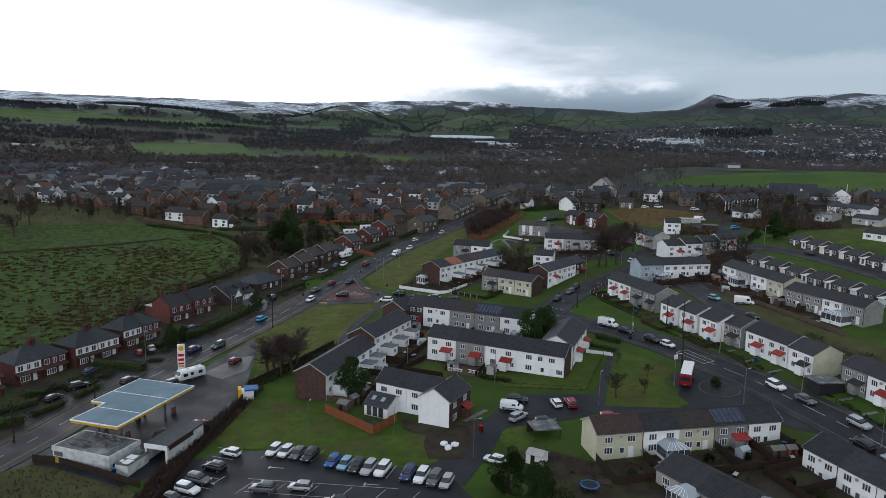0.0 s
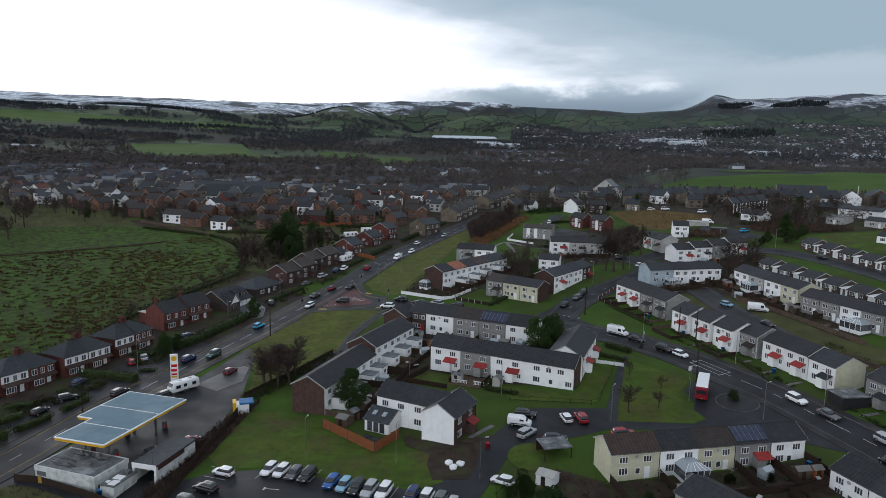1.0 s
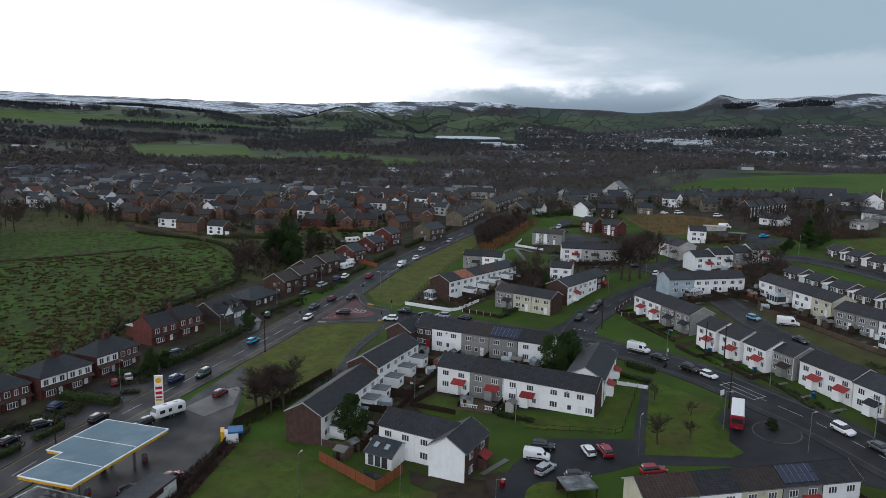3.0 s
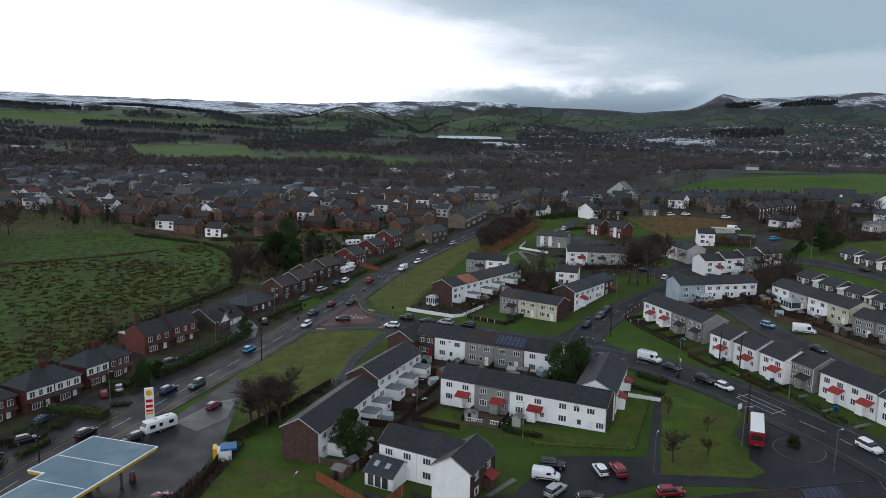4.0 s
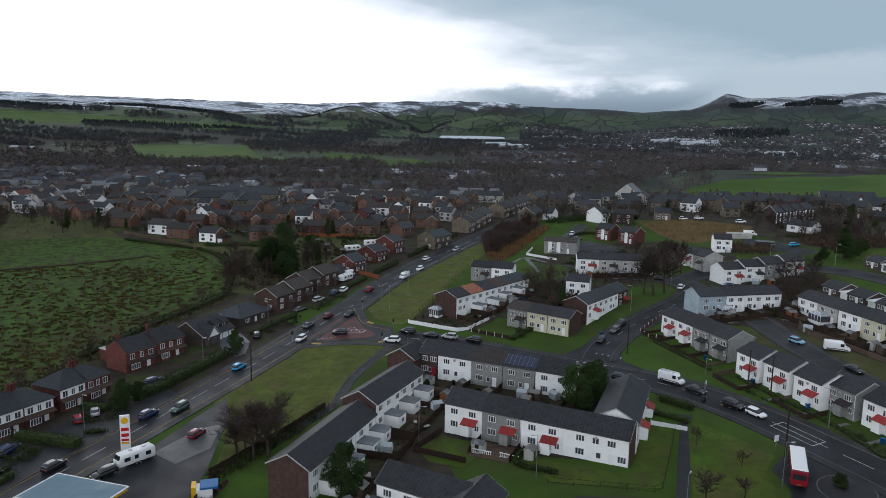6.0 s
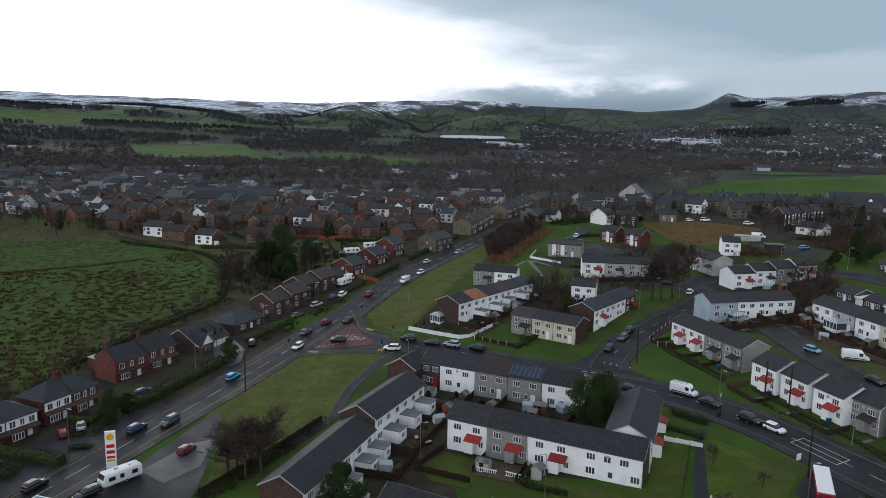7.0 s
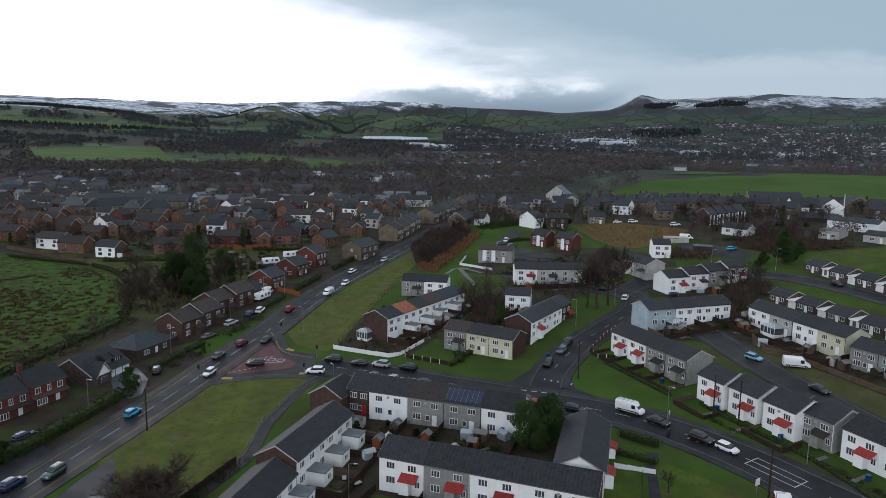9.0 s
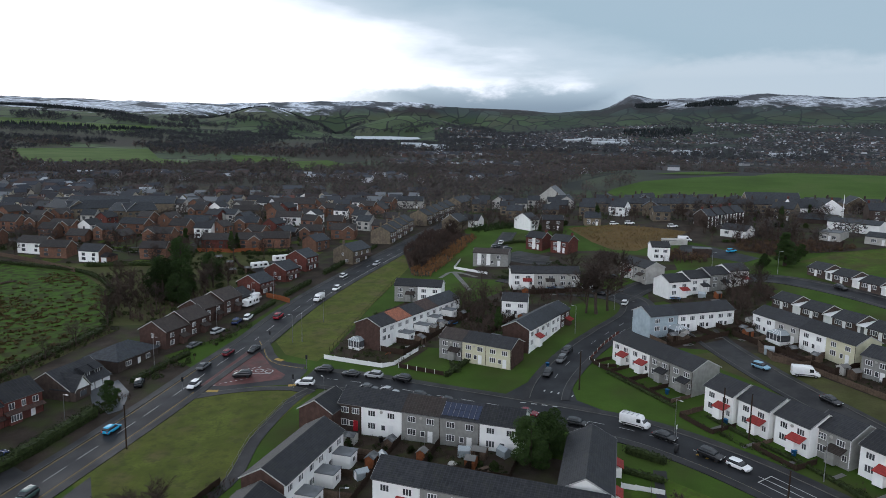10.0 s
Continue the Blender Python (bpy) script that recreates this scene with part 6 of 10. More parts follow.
# the far half of the village, joined
M_village_wall = island_colour("village_walls", [(0.0, (0.17, 0.095, 0.065)), (0.2, (0.38, 0.35, 0.28)), (0.46, (0.12, 0.06, 0.05)), (0.58, (0.26, 0.22, 0.16)), (0.78, (0.70, 0.70, 0.68))])
M_village_roof = island_colour("village_roofs", [(0.0, (0.026, 0.026, 0.030)), (0.35, (0.044, 0.047, 0.054)), (0.55, (0.036, 0.028, 0.026)), (0.74, (0.11, 0.046, 0.036)), (0.79, (0.14, 0.15, 0.16))], 0.7)
wv, wf, qv, qf, fv, ff, gv, gf = [], [], [], [], [], [], [], []
for x, y, a in far_plots:
    m = pose(x, y, height(x, y), 0, 0, a)
    w, d, e = rv.uniform(6.5, 10), rv.uniform(6, 7.4), rv.choice((2.7, 4.5, 4.7))
    zr = e + rv.uniform(1.8, 2.5)
    k = len(wv)
    wv += [tuple(m @ Vector(p)) for p in ((0, 0, -2), (w, 0, -2), (w, d, -2), (0, d, -2), (0, 0, e), (w, 0, e), (w, d, e), (0, d, e), (0, d / 2, zr), (w, d / 2, zr))]
    wf += [tuple(k + i for i in q) for q in ((0, 1, 5, 4), (1, 2, 6, 9, 5), (2, 3, 7, 6), (3, 0, 4, 8, 7))]
    k = len(qv)
    qv += [tuple(m @ Vector(p)) for p in ((-0.3, -0.4, e - 0.15), (w + 0.3, -0.4, e - 0.15), (w + 0.3, d / 2, zr + 0.18), (-0.3, d / 2, zr + 0.18), (w + 0.3, d + 0.4, e - 0.15), (-0.3, d + 0.4, e - 0.15), (-0.3, -0.4, e - 0.32), (w + 0.3, -0.4, e - 0.32))]
    qf += [tuple(k + i for i in q) for q in ((0, 1, 2, 3), (3, 2, 4, 5), (6, 7, 1, 0))]
    for xx in (0.25 * w, 0.72 * w):
        for zz in ((0.9, e - 1.8) if e > 3 else (0.9,)):
            for v_, f_, h0, dy in ((fv, ff, 0.0, -0.03), (gv, gf, 0.12, -0.05)):
                k = len(v_)
                v_ += [tuple(m @ Vector(p)) for p in ((xx - 0.8 + h0, dy, zz + h0), (xx + 0.8 - h0, dy, zz + h0), (xx + 0.8 - h0, dy, zz + 1.25 - h0), (xx - 0.8 + h0, dy, zz + 1.25 - h0))]
                f_.append((k, k + 1, k + 2, k + 3))
village = None
for nm, v_, f_, mt in (("far_village_houses", wv, wf, M_village_wall), ("roofs", qv, qf, M_village_roof), ("window_frames", fv, ff, M_upvc), ("panes", gv, gf, M_glass)):
    me = bpy.data.meshes.new(nm)
    me.from_pydata(v_, [], f_)
    ob = put(nm, me, mt, village)
    village = village or tagged(ob, "far village houses with mixed walls and dark roofs", "houses", "", "stuff")
town(260, 560, 900, -38, 12, -0.12, 3.0, "far village houses among bare trees")
town(1500, 1400, 2600, 3, 40, -0.16, 5.0, "far town on the valley floor", 0.75)
town(2000, 2300, 3150, 8, 42, -0.12, 6.0, "far town on the valley side", 0.65)
town(420, 900, 1600, -1, 21, -0.05, 9.0, "far houses in the valley")
town(160, 2300, 3100, 2, 9, -0.1, 10.0, "far houses below the hills")
town(150, 620, 1150, -39, -21, -0.3, 12.0, "far houses above the pasture", 0.9)
town(40, 900, 1600, -37, -24, 0.1, 11.0, "far houses on the slope")
woods("garden_trees", 700, 330, 560, -44, 36, -0.6, 21.0, "bare garden trees through the village", (4, 8))
woods("village_woods", 1500, 520, 950, -40, 13, -0.12, 2.0, "bare trees among far village roofs", (7, 11))
woods("belt_woods", 1300, 880, 1080, -40, 20, -0.25, 13.0, "belt of bare winter woodland beyond the village", (9, 14))
woods("valley_woods", 1150, 1000, 1700, -40, 22, -0.02, 14.0, "bare winter woodland across the valley", (9, 15))
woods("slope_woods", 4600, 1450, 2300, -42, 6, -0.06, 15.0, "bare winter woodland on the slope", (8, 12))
woods("right_woods", 560, 560, 1500, 2, 18, -0.1, 16.0, "bare trees below the pasture", (8, 13))
woods("crest_woods", 700, 900, 1500, 15, 42, -0.2, 19.0, "bare trees beyond the pasture", (8, 13))
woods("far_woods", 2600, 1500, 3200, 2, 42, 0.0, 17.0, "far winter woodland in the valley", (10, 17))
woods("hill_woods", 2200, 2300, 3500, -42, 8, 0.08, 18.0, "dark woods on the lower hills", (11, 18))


def plantation(name, spots, n, seed, h=(9, 14)):
    """Dark close-set conifers in strips over the moor: (distance, bearing, width, depth) from strip to strip."""
    rnd = random.Random(seed)
    v, f = [], []
    for _ in range(n):
        k = rnd.randrange(len(spots) - 1)
        t = rnd.random()
        r, th, wd = (spots[k][q] + (spots[k + 1][q] - spots[k][q]) * t for q in range(3))
        x, y = polar(r + rnd.uniform(-0.5, 0.5) * wd, th + rnd.gauss(0, 0.05))
        z, hh = height(x, y), rnd.uniform(*h)
        w = hh * rnd.uniform(0.26, 0.4)
        for a in range(3):
            b, c = a * 2.1 + rnd.random(), len(v)
            v.extend(((x + math.cos(b) * w, y + math.sin(b) * w, z - 1), (x + math.cos(b + 2.1) * w, y + math.sin(b + 2.1) * w, z - 1), (x, y, z + hh)))
            f.append((c, c + 1, c + 2))
    me = bpy.data.meshes.new(name)
    me.from_pydata(v, [], f)
    tagged(put(name, me, M_conifers, None), "dark conifer plantation on the moor", "woodland", "", "stuff")


M_conifers = island_colour("dark_conifers", [(0.0, (0.016, 0.021, 0.024)), (0.5, (0.022, 0.028, 0.030)), (0.85, (0.028, 0.034, 0.030))])
plantation("moor_plantation", [(3420, -30.6, 60), (3200, -28.2, 220), (3120, -25.6, 200), (3020, -23.0, 160), (2800, -18.8, 120)], 1300, 41)
plantation("moor_plantation", [(2840, -35.5, 90), (2780, -33.0, 140), (2760, -30.0, 120)], 420, 42)
plantation("moor_plantation", [(3230, -14.6, 30), (3250, -12.4, 30), (3270, -10.2, 40), (3260, -8.0, 50), (3300, -6.4, 90)], 620, 43, (7, 11))
plantation("clough_plantation", [(3050, -5.6, 160), (3300, -4.8, 200), (3600, -4.2, 200)], 480, 44)
plantation("ridge_plantation", [(4020, 18.9, 60), (4060, 20.0, 110), (4100, 21.2, 40)], 330, 45, (10, 15))
plantation("ridge_plantation", [(3990, 22.6, 40), (4020, 24.4, 110), (4060, 26.2, 60)], 420, 46, (10, 15))
plantation("ridge_plantation", [(2760, 18.0, 150), (2700, 20.5, 240), (2740, 23.0, 160)], 520, 47)
plantation("slope_plantation", [(2240, -30.0, 60), (2200, -27.0, 120), (2160, -23.0, 120), (2240, -18.0, 80)], 520, 48, (8, 12))
M_pasture = material("bright_pasture", (0.052, 0.098, 0.014), var=0.3, rough=0.95, scale=0.02, fine=0.35, bump=0.3, stain=(0.06, 0.078, 0.026), stain_scale=0.02, spec=0.1, coords="World")
# water made pale by colour, in place of the bright sky it reflects
M_sky_water = material("sky_tinted_water", (0.46, 0.50, 0.54), var=0.05, rough=0.5, scale=0.02, bump=0, spec=0.6, coords="World")
M_pale_roof = material("pale_metal_roofs", (0.42, 0.45, 0.48), var=0.12, rough=0.5, scale=0.02, bump=0, coords="World")
for i, p in enumerate(FIELDS):
    drape("pasture", p, M_pasture, 0.4, label="bright green pasture beyond the village" if i != 4 else "bright green pasture on the rise", category="field", step=16 if i == 4 else 40)
bm = bmesh.new()
bm.faces.new([bm.verts.new((*polar(r, th), 68 + 0.04 * (r - 2480))) for r, th in ((2520, -3.4), (2480, -1.0), (2490, 0.8), (2560, 2.0), (2760, 1.8), (2830, -0.5), (2780, -3.2))])
tagged(part("reservoir", bm, M_sky_water, None), "pale reservoir below the hills", "water", "", "structure")


# pale works sheds on the valley floor
def works(x, y, w, d, h, ang):
    bm = bmesh.new()
    prism(bm, [(0, -6), (d, -6), (d, h), (d / 2, h + 3), (0, h)], 0, w)
    ob = tagged(part("works_shed", bm, M_pale_roof, None), "large pale metal works shed in the valley", "shed", "works sheds")
    ob.matrix_world = pose(x, y, height(x, y), 0, 0, ang)


for th, r, w, d in ((13.4, 2350, 60, 40), (14.6, 2420, 90, 50), (15.6, 2300, 70, 50), (16.6, 2260, 80, 60), (17.0, 2400, 60, 40), (0.4, 1750, 60, 40), (1.6, 1700, 70, 40), (22, 1750, 60, 35), (28.5, 1720, 60, 35)):
    works(*polar(r, th), w, d, 9, rv.uniform(-15, 15))


# rush tufts in the pasture
def tufts(n, seed):
    rnd = random.Random(seed)
    v, f = [], []
    poly = [(-112, 152), (-101, 190), (-98, 215), (-93, 240), (-86, 262), (-97, 298), (-120, 327), (-160, 343), (-250, 345), (-250, 190), (-180, 130)]
    while len(f) < n * 4:
        x, y = rnd.uniform(-250, -86), rnd.uniform(140, 345)
        above = y - (287 + 0.56 * (x + 192))
        if not inside(poly, x, y) or rnd.random() < 0.985 * smooth(-5, 3, above) * smooth(-118, -132, x) or noise.noise((x * 0.34, y * 0.5, 4.0)) + 0.5 * noise.noise((x * 0.03, y * 0.05, 9.0)) < 0.14:
            continue
        z = height(x, y)
        for _ in range(4):
            a, l = rnd.uniform(0, 6.28), rnd.uniform(0.2, 0.5)
            k = len(v)
            dx, dy = math.cos(a) * 0.48, math.sin(a) * 0.48
            v.extend(((x - dx, y - dy, z), (x + dx, y + dy, z), (x + dy * rnd.uniform(-1, 1), y - dx * rnd.uniform(-1, 1), z + l)))
            f.append((k, k + 1, k + 2))
    me = bpy.data.meshes.new("rush_tufts")
    me.from_pydata(v, [], f)
    tagged(put("rush_tufts", me, M_tuft, None), "brown rush tufts across the pasture", "tufts", "", "stuff")


M_tuft = material("dry_rushes", (0.085, 0.062, 0.026), var=0.4, scale=0.3, bump=0, coords="World")
tufts(15000, 31)


# ---- vehicles ----
PAINTS = {}


def paint(name, c, rough=0.25, metal=0.0):
    if name not in PAINTS:
        PAINTS[name] = material("car_paint_" + name, c, var=0.06, rough=rough, scale=2, bump=0, spec=0.6, metal=metal)
    return PAINTS[name]


COL = {"white": (0.78, 0.78, 0.78), "black": (0.012, 0.013, 0.015), "grey": (0.10, 0.105, 0.11), "silver": (0.38, 0.39, 0.40), "navy": (0.015, 0.03, 0.10), "blue": (0.02, 0.09, 0.30), "sky": (0.03, 0.36, 0.62), "pale blue": (0.22, 0.40, 0.52), "red": (0.26, 0.012, 0.022), "dark red": (0.16, 0.012, 0.02), "green": (0.05, 0.09, 0.08)}
M_tyre = material("black_rubber", (0.015, 0.015, 0.016), rough=0.8, bump=0)
M_rim = material("alloy_rim", (0.35, 0.35, 0.36), rough=0.35, metal=0.8, bump=0)
M_cabin = material("tinted_car_glass", (0.02, 0.024, 0.028), rough=0.06, bump=0, spec=0.7)
M_head = material("headlamp_glass", (0.55, 0.55, 0.55), rough=0.15, bump=0)
M_tail = material("tail_lamp_red", (0.30, 0.01, 0.01), rough=0.2, bump=0)
M_trim = material("black_plastic_trim", (0.02, 0.02, 0.022), rough=0.6, bump=0)


def wheel(parent, x, y, r, rim=True):
    def go(bm):
        bmesh.ops.create_cone(bm, cap_ends=True, segments=16, radius1=r, radius2=r, depth=0.2, matrix=pose(0, 0, 0, 90, 0, 0))
    t = put("wheel", cached(("wheel", r), go), M_tyre, parent)
    t.matrix_basis = pose(x, y, r)
    if rim:
        put("rim", cached(("rim", r), lambda bm: bmesh.ops.create_cone(bm, cap_ends=True, segments=12, radius1=r * 0.62, radius2=r * 0.62, depth=0.22, matrix=pose(0, 0, 0, 90, 0, 0))), M_rim, t)


CARS = {  # length, half width, belt, roof height, cabin front and rear at belt and at roof, bonnet height
    "hatch": (4.0, 0.86, 0.92, 1.47, 1.05, -1.90, 0.25, -1.55, 0.80),
    "saloon": (4.5, 0.88, 0.90, 1.42, 0.95, -1.75, 0.15, -1.15, 0.78),
    "suv": (4.45, 0.92, 1.05, 1.66, 1.05, -2.10, 0.30, -1.75, 0.95),
}


def body_rings(st, hw):
    side = lambda b, t: ((0.86, b), (0.97, b + 0.08), (1.0, b + 0.25), (1.0, b + (t - b) * 0.62), (0.965, b + (t - b) * 0.88), (0.86, b + (t - b) * 0.985), (0.5, t))
    return [[(x, -w * hw * q, z) for q, z in side(b, t)] + [(x, w * hw * q, z) for q, z in reversed(side(b, t))] for x, w, b, t in st]


def soft_ring(x0, x1, hw, z, r):
    """A level ring with rounded corners."""
    out = []
    for cx, cy, a0 in ((x1 - r, hw - r, 0), (x0 + r, hw - r, 90), (x0 + r, r - hw, 180), (x1 - r, r - hw, 270)):
        out += [(cx + r * math.cos(radians(a0 + a)), cy + r * math.sin(radians(a0 + a)), z) for a in (0, 30, 60, 90)]
    return out


def car(x, y, ang, kind="hatch", colour="black", group="parked cars", where="parked on damp asphalt", dz=0.06):
    ln, hw, belt, top, cf, cr, tf, tr, bon = CARS[kind]
    nm = {"hatch": "hatchback car", "saloon": "saloon car", "suv": "sport utility car"}[kind]
    m = at(x, y, ang, dz)
    c, s = math.cos(radians(ang)), math.sin(radians(ang))
    pitch = math.degrees(math.atan2(height(x + c, y + s) - height(x - c, y - s), 2))
    roll = math.degrees(math.atan2(height(x - s, y + c) - height(x + s, y - c), 2))
    ob = thing("car", m @ pose(0, 0, 0, roll, -pitch, 0), f"{colour} {nm} {where}", "car", group)
    L = ln / 2
    pm = paint(colour, COL[colour])
    st = [(-L, 0.74, 0.42, belt * 0.74), (-L + 0.06, 0.88, 0.32, belt * 0.92), (-L + 0.2, 0.96, 0.28, belt * 0.99), (-L * 0.6, 1, 0.24, belt), (cf - 0.1, 1, 0.24, belt * 0.98), (cf + 0.25, 1, 0.24, bon * 1.05), (L - 0.5, 0.97, 0.25, bon * 0.97), (L - 0.18, 0.9, 0.28, bon * 0.86), (L - 0.04, 0.76, 0.32, bon * 0.7), (L, 0.6, 0.38, bon * 0.6)]
    put("body", cached(("body", kind, colour), lambda bm: loft(bm, body_rings(st, hw))), pm, ob)
    put("glasshouse", cached(("glasshouse", kind), lambda bm: loft(bm, [soft_ring(cr, cf, hw * 0.9, belt - 0.05, 0.22), soft_ring(cr * 0.62 + tr * 0.38, cf * 0.6 + tf * 0.4, hw * 0.85, belt + (top - belt) * 0.4, 0.26), soft_ring(tr, tf, hw * 0.72, top - 0.06, 0.3)])), M_cabin, ob, "dark tinted windows")
    put("roof", cached(("car_roof", kind, colour), lambda bm: loft(bm, [soft_ring(tr - 0.07, tf + 0.08, hw * 0.77, top - 0.1, 0.3), soft_ring(tr - 0.03, tf + 0.03, hw * 0.73, top - 0.05, 0.3), soft_ring(tr + 0.12, tf - 0.14, hw * 0.6, top - 0.01, 0.28), soft_ring(tr + 0.4, tf - 0.4, hw * 0.35, top + 0.01, 0.16)])), pm, ob)
    for sy in (-1, 1) if y < 135 else ():
        put("pillar", cached(("car_pillar", kind, colour, sy), lambda bm: loft(bm, [[((cr + cf) / 2 - 0.05 + q, sy * hw * (0.905 + o), belt - 0.03) for q, o in ((0, -0.03), (0.11, -0.03), (0.11, 0.005), (0, 0.005))], [((tr + tf) / 2 + q, sy * hw * (0.745 + o), top - 0.07) for q, o in ((0, -0.03), (0.09, -0.03), (0.09, 0.005), (0, 0.005))]])), pm, ob)
    r = 0.34 if kind == "suv" else 0.31
    for wx in (-L + 0.75, L - 0.8):
        for sy in (-1, 1):
            wheel(ob, wx, sy * (hw - 0.09), r, y < 150)
    for sy in (-1, 1) if y < 205 else ():
        h = put("headlight", cached(("headlight", kind), lambda bm: box(bm, -0.12, 0.05, -0.2, 0.2, -0.07, 0.07)), M_head, ob)
        h.matrix_basis = pose(L - 0.13, sy * hw * 0.62, bon * 0.76)
        h = put("tail_light", cached(("tail_light", kind), lambda bm: box(bm, -0.04, 0.1, -0.14, 0.14, -0.1, 0.1)), M_tail, ob)
        h.matrix_basis = pose(-L + 0.03, sy * hw * 0.68, belt * 0.8)
    return ob


def van(x, y, ang, colour="white", ln=5.4, label="", high=2.3, ladder=False):
    ob = thing("van", at(x, y, ang, 0.06), label or f"{colour} panel van waiting on the road", "van", "vans")
    L, hw = ln / 2, 0.98
    pm = paint(colour, COL[colour])
    st = [(-L, 0.94, 0.4, high * 0.93), (-L + 0.1, 1, 0.32, high), (L - 1.9, 1, 0.3, high), (L - 1.55, 0.99, 0.3, high * 0.97), (L - 0.75, 0.97, 0.3, 1.2), (L - 0.15, 0.94, 0.32, 0.98), (L, 0.8, 0.4, 0.7)]
    put("body", cached(("van_body", ln, high, colour), lambda bm: loft(bm, body_rings(st, hw))), pm, ob)
    ws = [[(L - 1.58, -hw * 0.8, high * 0.92), (L - 1.58, hw * 0.8, high * 0.92), (L - 1.50, hw * 0.8, high * 0.92), (L - 1.50, -hw * 0.8, high * 0.92)], [(L - 0.85, -hw * 0.86, 1.22), (L - 0.85, hw * 0.86, 1.22), (L - 0.73, hw * 0.86, 1.22), (L - 0.73, -hw * 0.86, 1.22)]]
    put("windscreen", cached(("windscreen", ln, high), lambda bm: loft(bm, ws)), M_cabin, ob)
    for sy in (-1, 1):
        w = put("side_window", cached(("side_window", ln), lambda bm: box(bm, L - 2.2, L - 1.4, -0.02, 0.02, 1.2, high * 0.82)), M_cabin, ob)
        w.matrix_basis = pose(0, sy * hw * 0.985, 0)
        w = put("side_trim", cached(("side_trim", ln), lambda bm: box(bm, -L + 0.5, L - 1.2, -0.02, 0.02, 0.55, 0.72)), M_trim, ob)
        w.matrix_basis = pose(0, sy * hw * 0.995, 0)
        h = put("headlight", cached(("van_headlight",), lambda bm: box(bm, -0.15, 0.05, -0.18, 0.18, -0.1, 0.1)), M_head, ob)
        h.matrix_basis = pose(L - 0.14, sy * hw * 0.66, 0.85)
        h = put("tail_light", cached(("van_tail",), lambda bm: box(bm, -0.03, 0.06, -0.07, 0.07, -0.2, 0.2)), M_tail, ob)
        h.matrix_basis = pose(-L - 0.0, sy * hw * 0.84, 1.1)
        for wx in (-L + 1.0, L - 0.95):
            wheel(ob, wx, sy * (hw - 0.1), 0.35)
    if ladder:
        for i in range(4):
            b = put("roof_bar", cached(("roof_bar",), lambda bm: box(bm, -0.05, 0.05, -0.9, 0.9, 0, 0.08)), M_rim, ob)
            b.matrix_basis = pose(-L + 0.6 + i * 0.9, 0, high + 0.01)
    return ob


# car park: the row against the grass, then the others
for (x, y), k, c in zip(((-29.5, 116.2), (-27.2, 115.6), (-24.8, 114.8), (-22.4, 114.0), (-17.9, 111.9), (-15.6, 110.9), (-13.4, 110.0), (-11.2, 109.3), (-8.8, 108.8), (-4.3, 107.3), (-2.0, 106.5), (0.2, 105.6), (2.2, 104.6)), ("hatch", "hatch", "hatch", "suv", "hatch", "hatch", "suv", "suv", "suv", "suv", "suv", "suv", "hatch"), ("white", "white", "grey", "black", "blue", "pale blue", "black", "silver", "white", "navy", "white", "grey", "silver")):
    car(x, y, 73.5 + 180, k, c, "car park cars", "parked in a painted bay")
for x, y, a, k, c in ((-37.2, 115.4, 160, "hatch", "white"), (-38.2, 110.0, 158, "suv", "black"), (-39.3, 105.8, -20, "suv", "grey"), (-39.9, 102.7, -22, "suv", "white"), (-40.9, 99.7, -22, "hatch", "black"), (-27.6, 103.0, 172, "suv", "grey"), (-21.6, 103.5, 172, "hatch", "silver"), (-15, 99.0, 172, "hatch", "black")):
    car(x, y, a, k, c, "car park cars", "parked in a painted bay")
# the close
car(15.7, 137.4, -10, "suv", "black", "cars in the close", "parked in the close")
van(14.3, 133.6, -12, "white", 4.6, "white van parked in the close", 1.9)
car(15.4, 129.2, 48, "suv", "silver", "cars in the close", "parked in the close")
car(23.5, 135.6, 102, "hatch", "white", "cars in the close", "parked in the close")
car(26.4, 135.4, 102, "suv", "red", "cars in the close", "parked in the close")
car(20.4, 126.6, 5, "suv", "black", "cars in the close", "parked in the close")
car(10.2, 112.0, 150, "hatch", "white", "cars in the close", "parked on the lane")
car(33.1, 128.6, 10, "suv", "red", "cars in the close", "parked behind the terrace")


def along(line, x, y):
    i = near_pts(line, x, y)
    d = line[min(i + 1, len(line) - 1)] - line[max(i - 1, 0)]
    return math.degrees(math.atan2(d.y, d.x))


def queue(rows, line, flip, group, where):
    for x, y, k, c in rows:
        car(x, y, along(line, x, y) + (180 if flip else 0), k, c, group, where)


queue(((47.3, 181.2, "saloon", "black"), (52.3, 173.4, "suv", "black"), (55.2, 169.4, "hatch", "white"), (70.3, 142.0, "suv", "white"), (73.3, 135.2, "saloon", "grey"), (78.3, 124.7, "suv", "silver")), side_line, False, "queue on the side road", "queuing on the wet road")
queue(((75.2, 117.6, "suv", "black"), (77.4, 112.0, "saloon", "silver")), side_line, True, "queue on the side road", "queuing on the wet road")
van(43.7, 186.9, along(side_line, 43.7, 186.5), "white", 5.6, "white van with roof rack in the queue", 2.35, True)
queue(((-18.1, 224.2, "suv", "black"), (-11.6, 220.8, "saloon", "black"), (-6.3, 219.2, "suv", "silver"), (0.2, 216.2, "suv", "black")), side_line, True, "queue at the junction", "queuing at the junction")
queue(((-7.1, 212.0, "saloon", "grey"), (-2.6, 209.7, "saloon", "silver"), (4.4, 205.6, "suv", "black"), (9.9, 202.6, "saloon", "black"), (24.8, 194.8, "saloon", "dark red"), (33.2, 189.0, "hatch", "black")), side_line, False, "queue at the junction", "queuing at the junction")
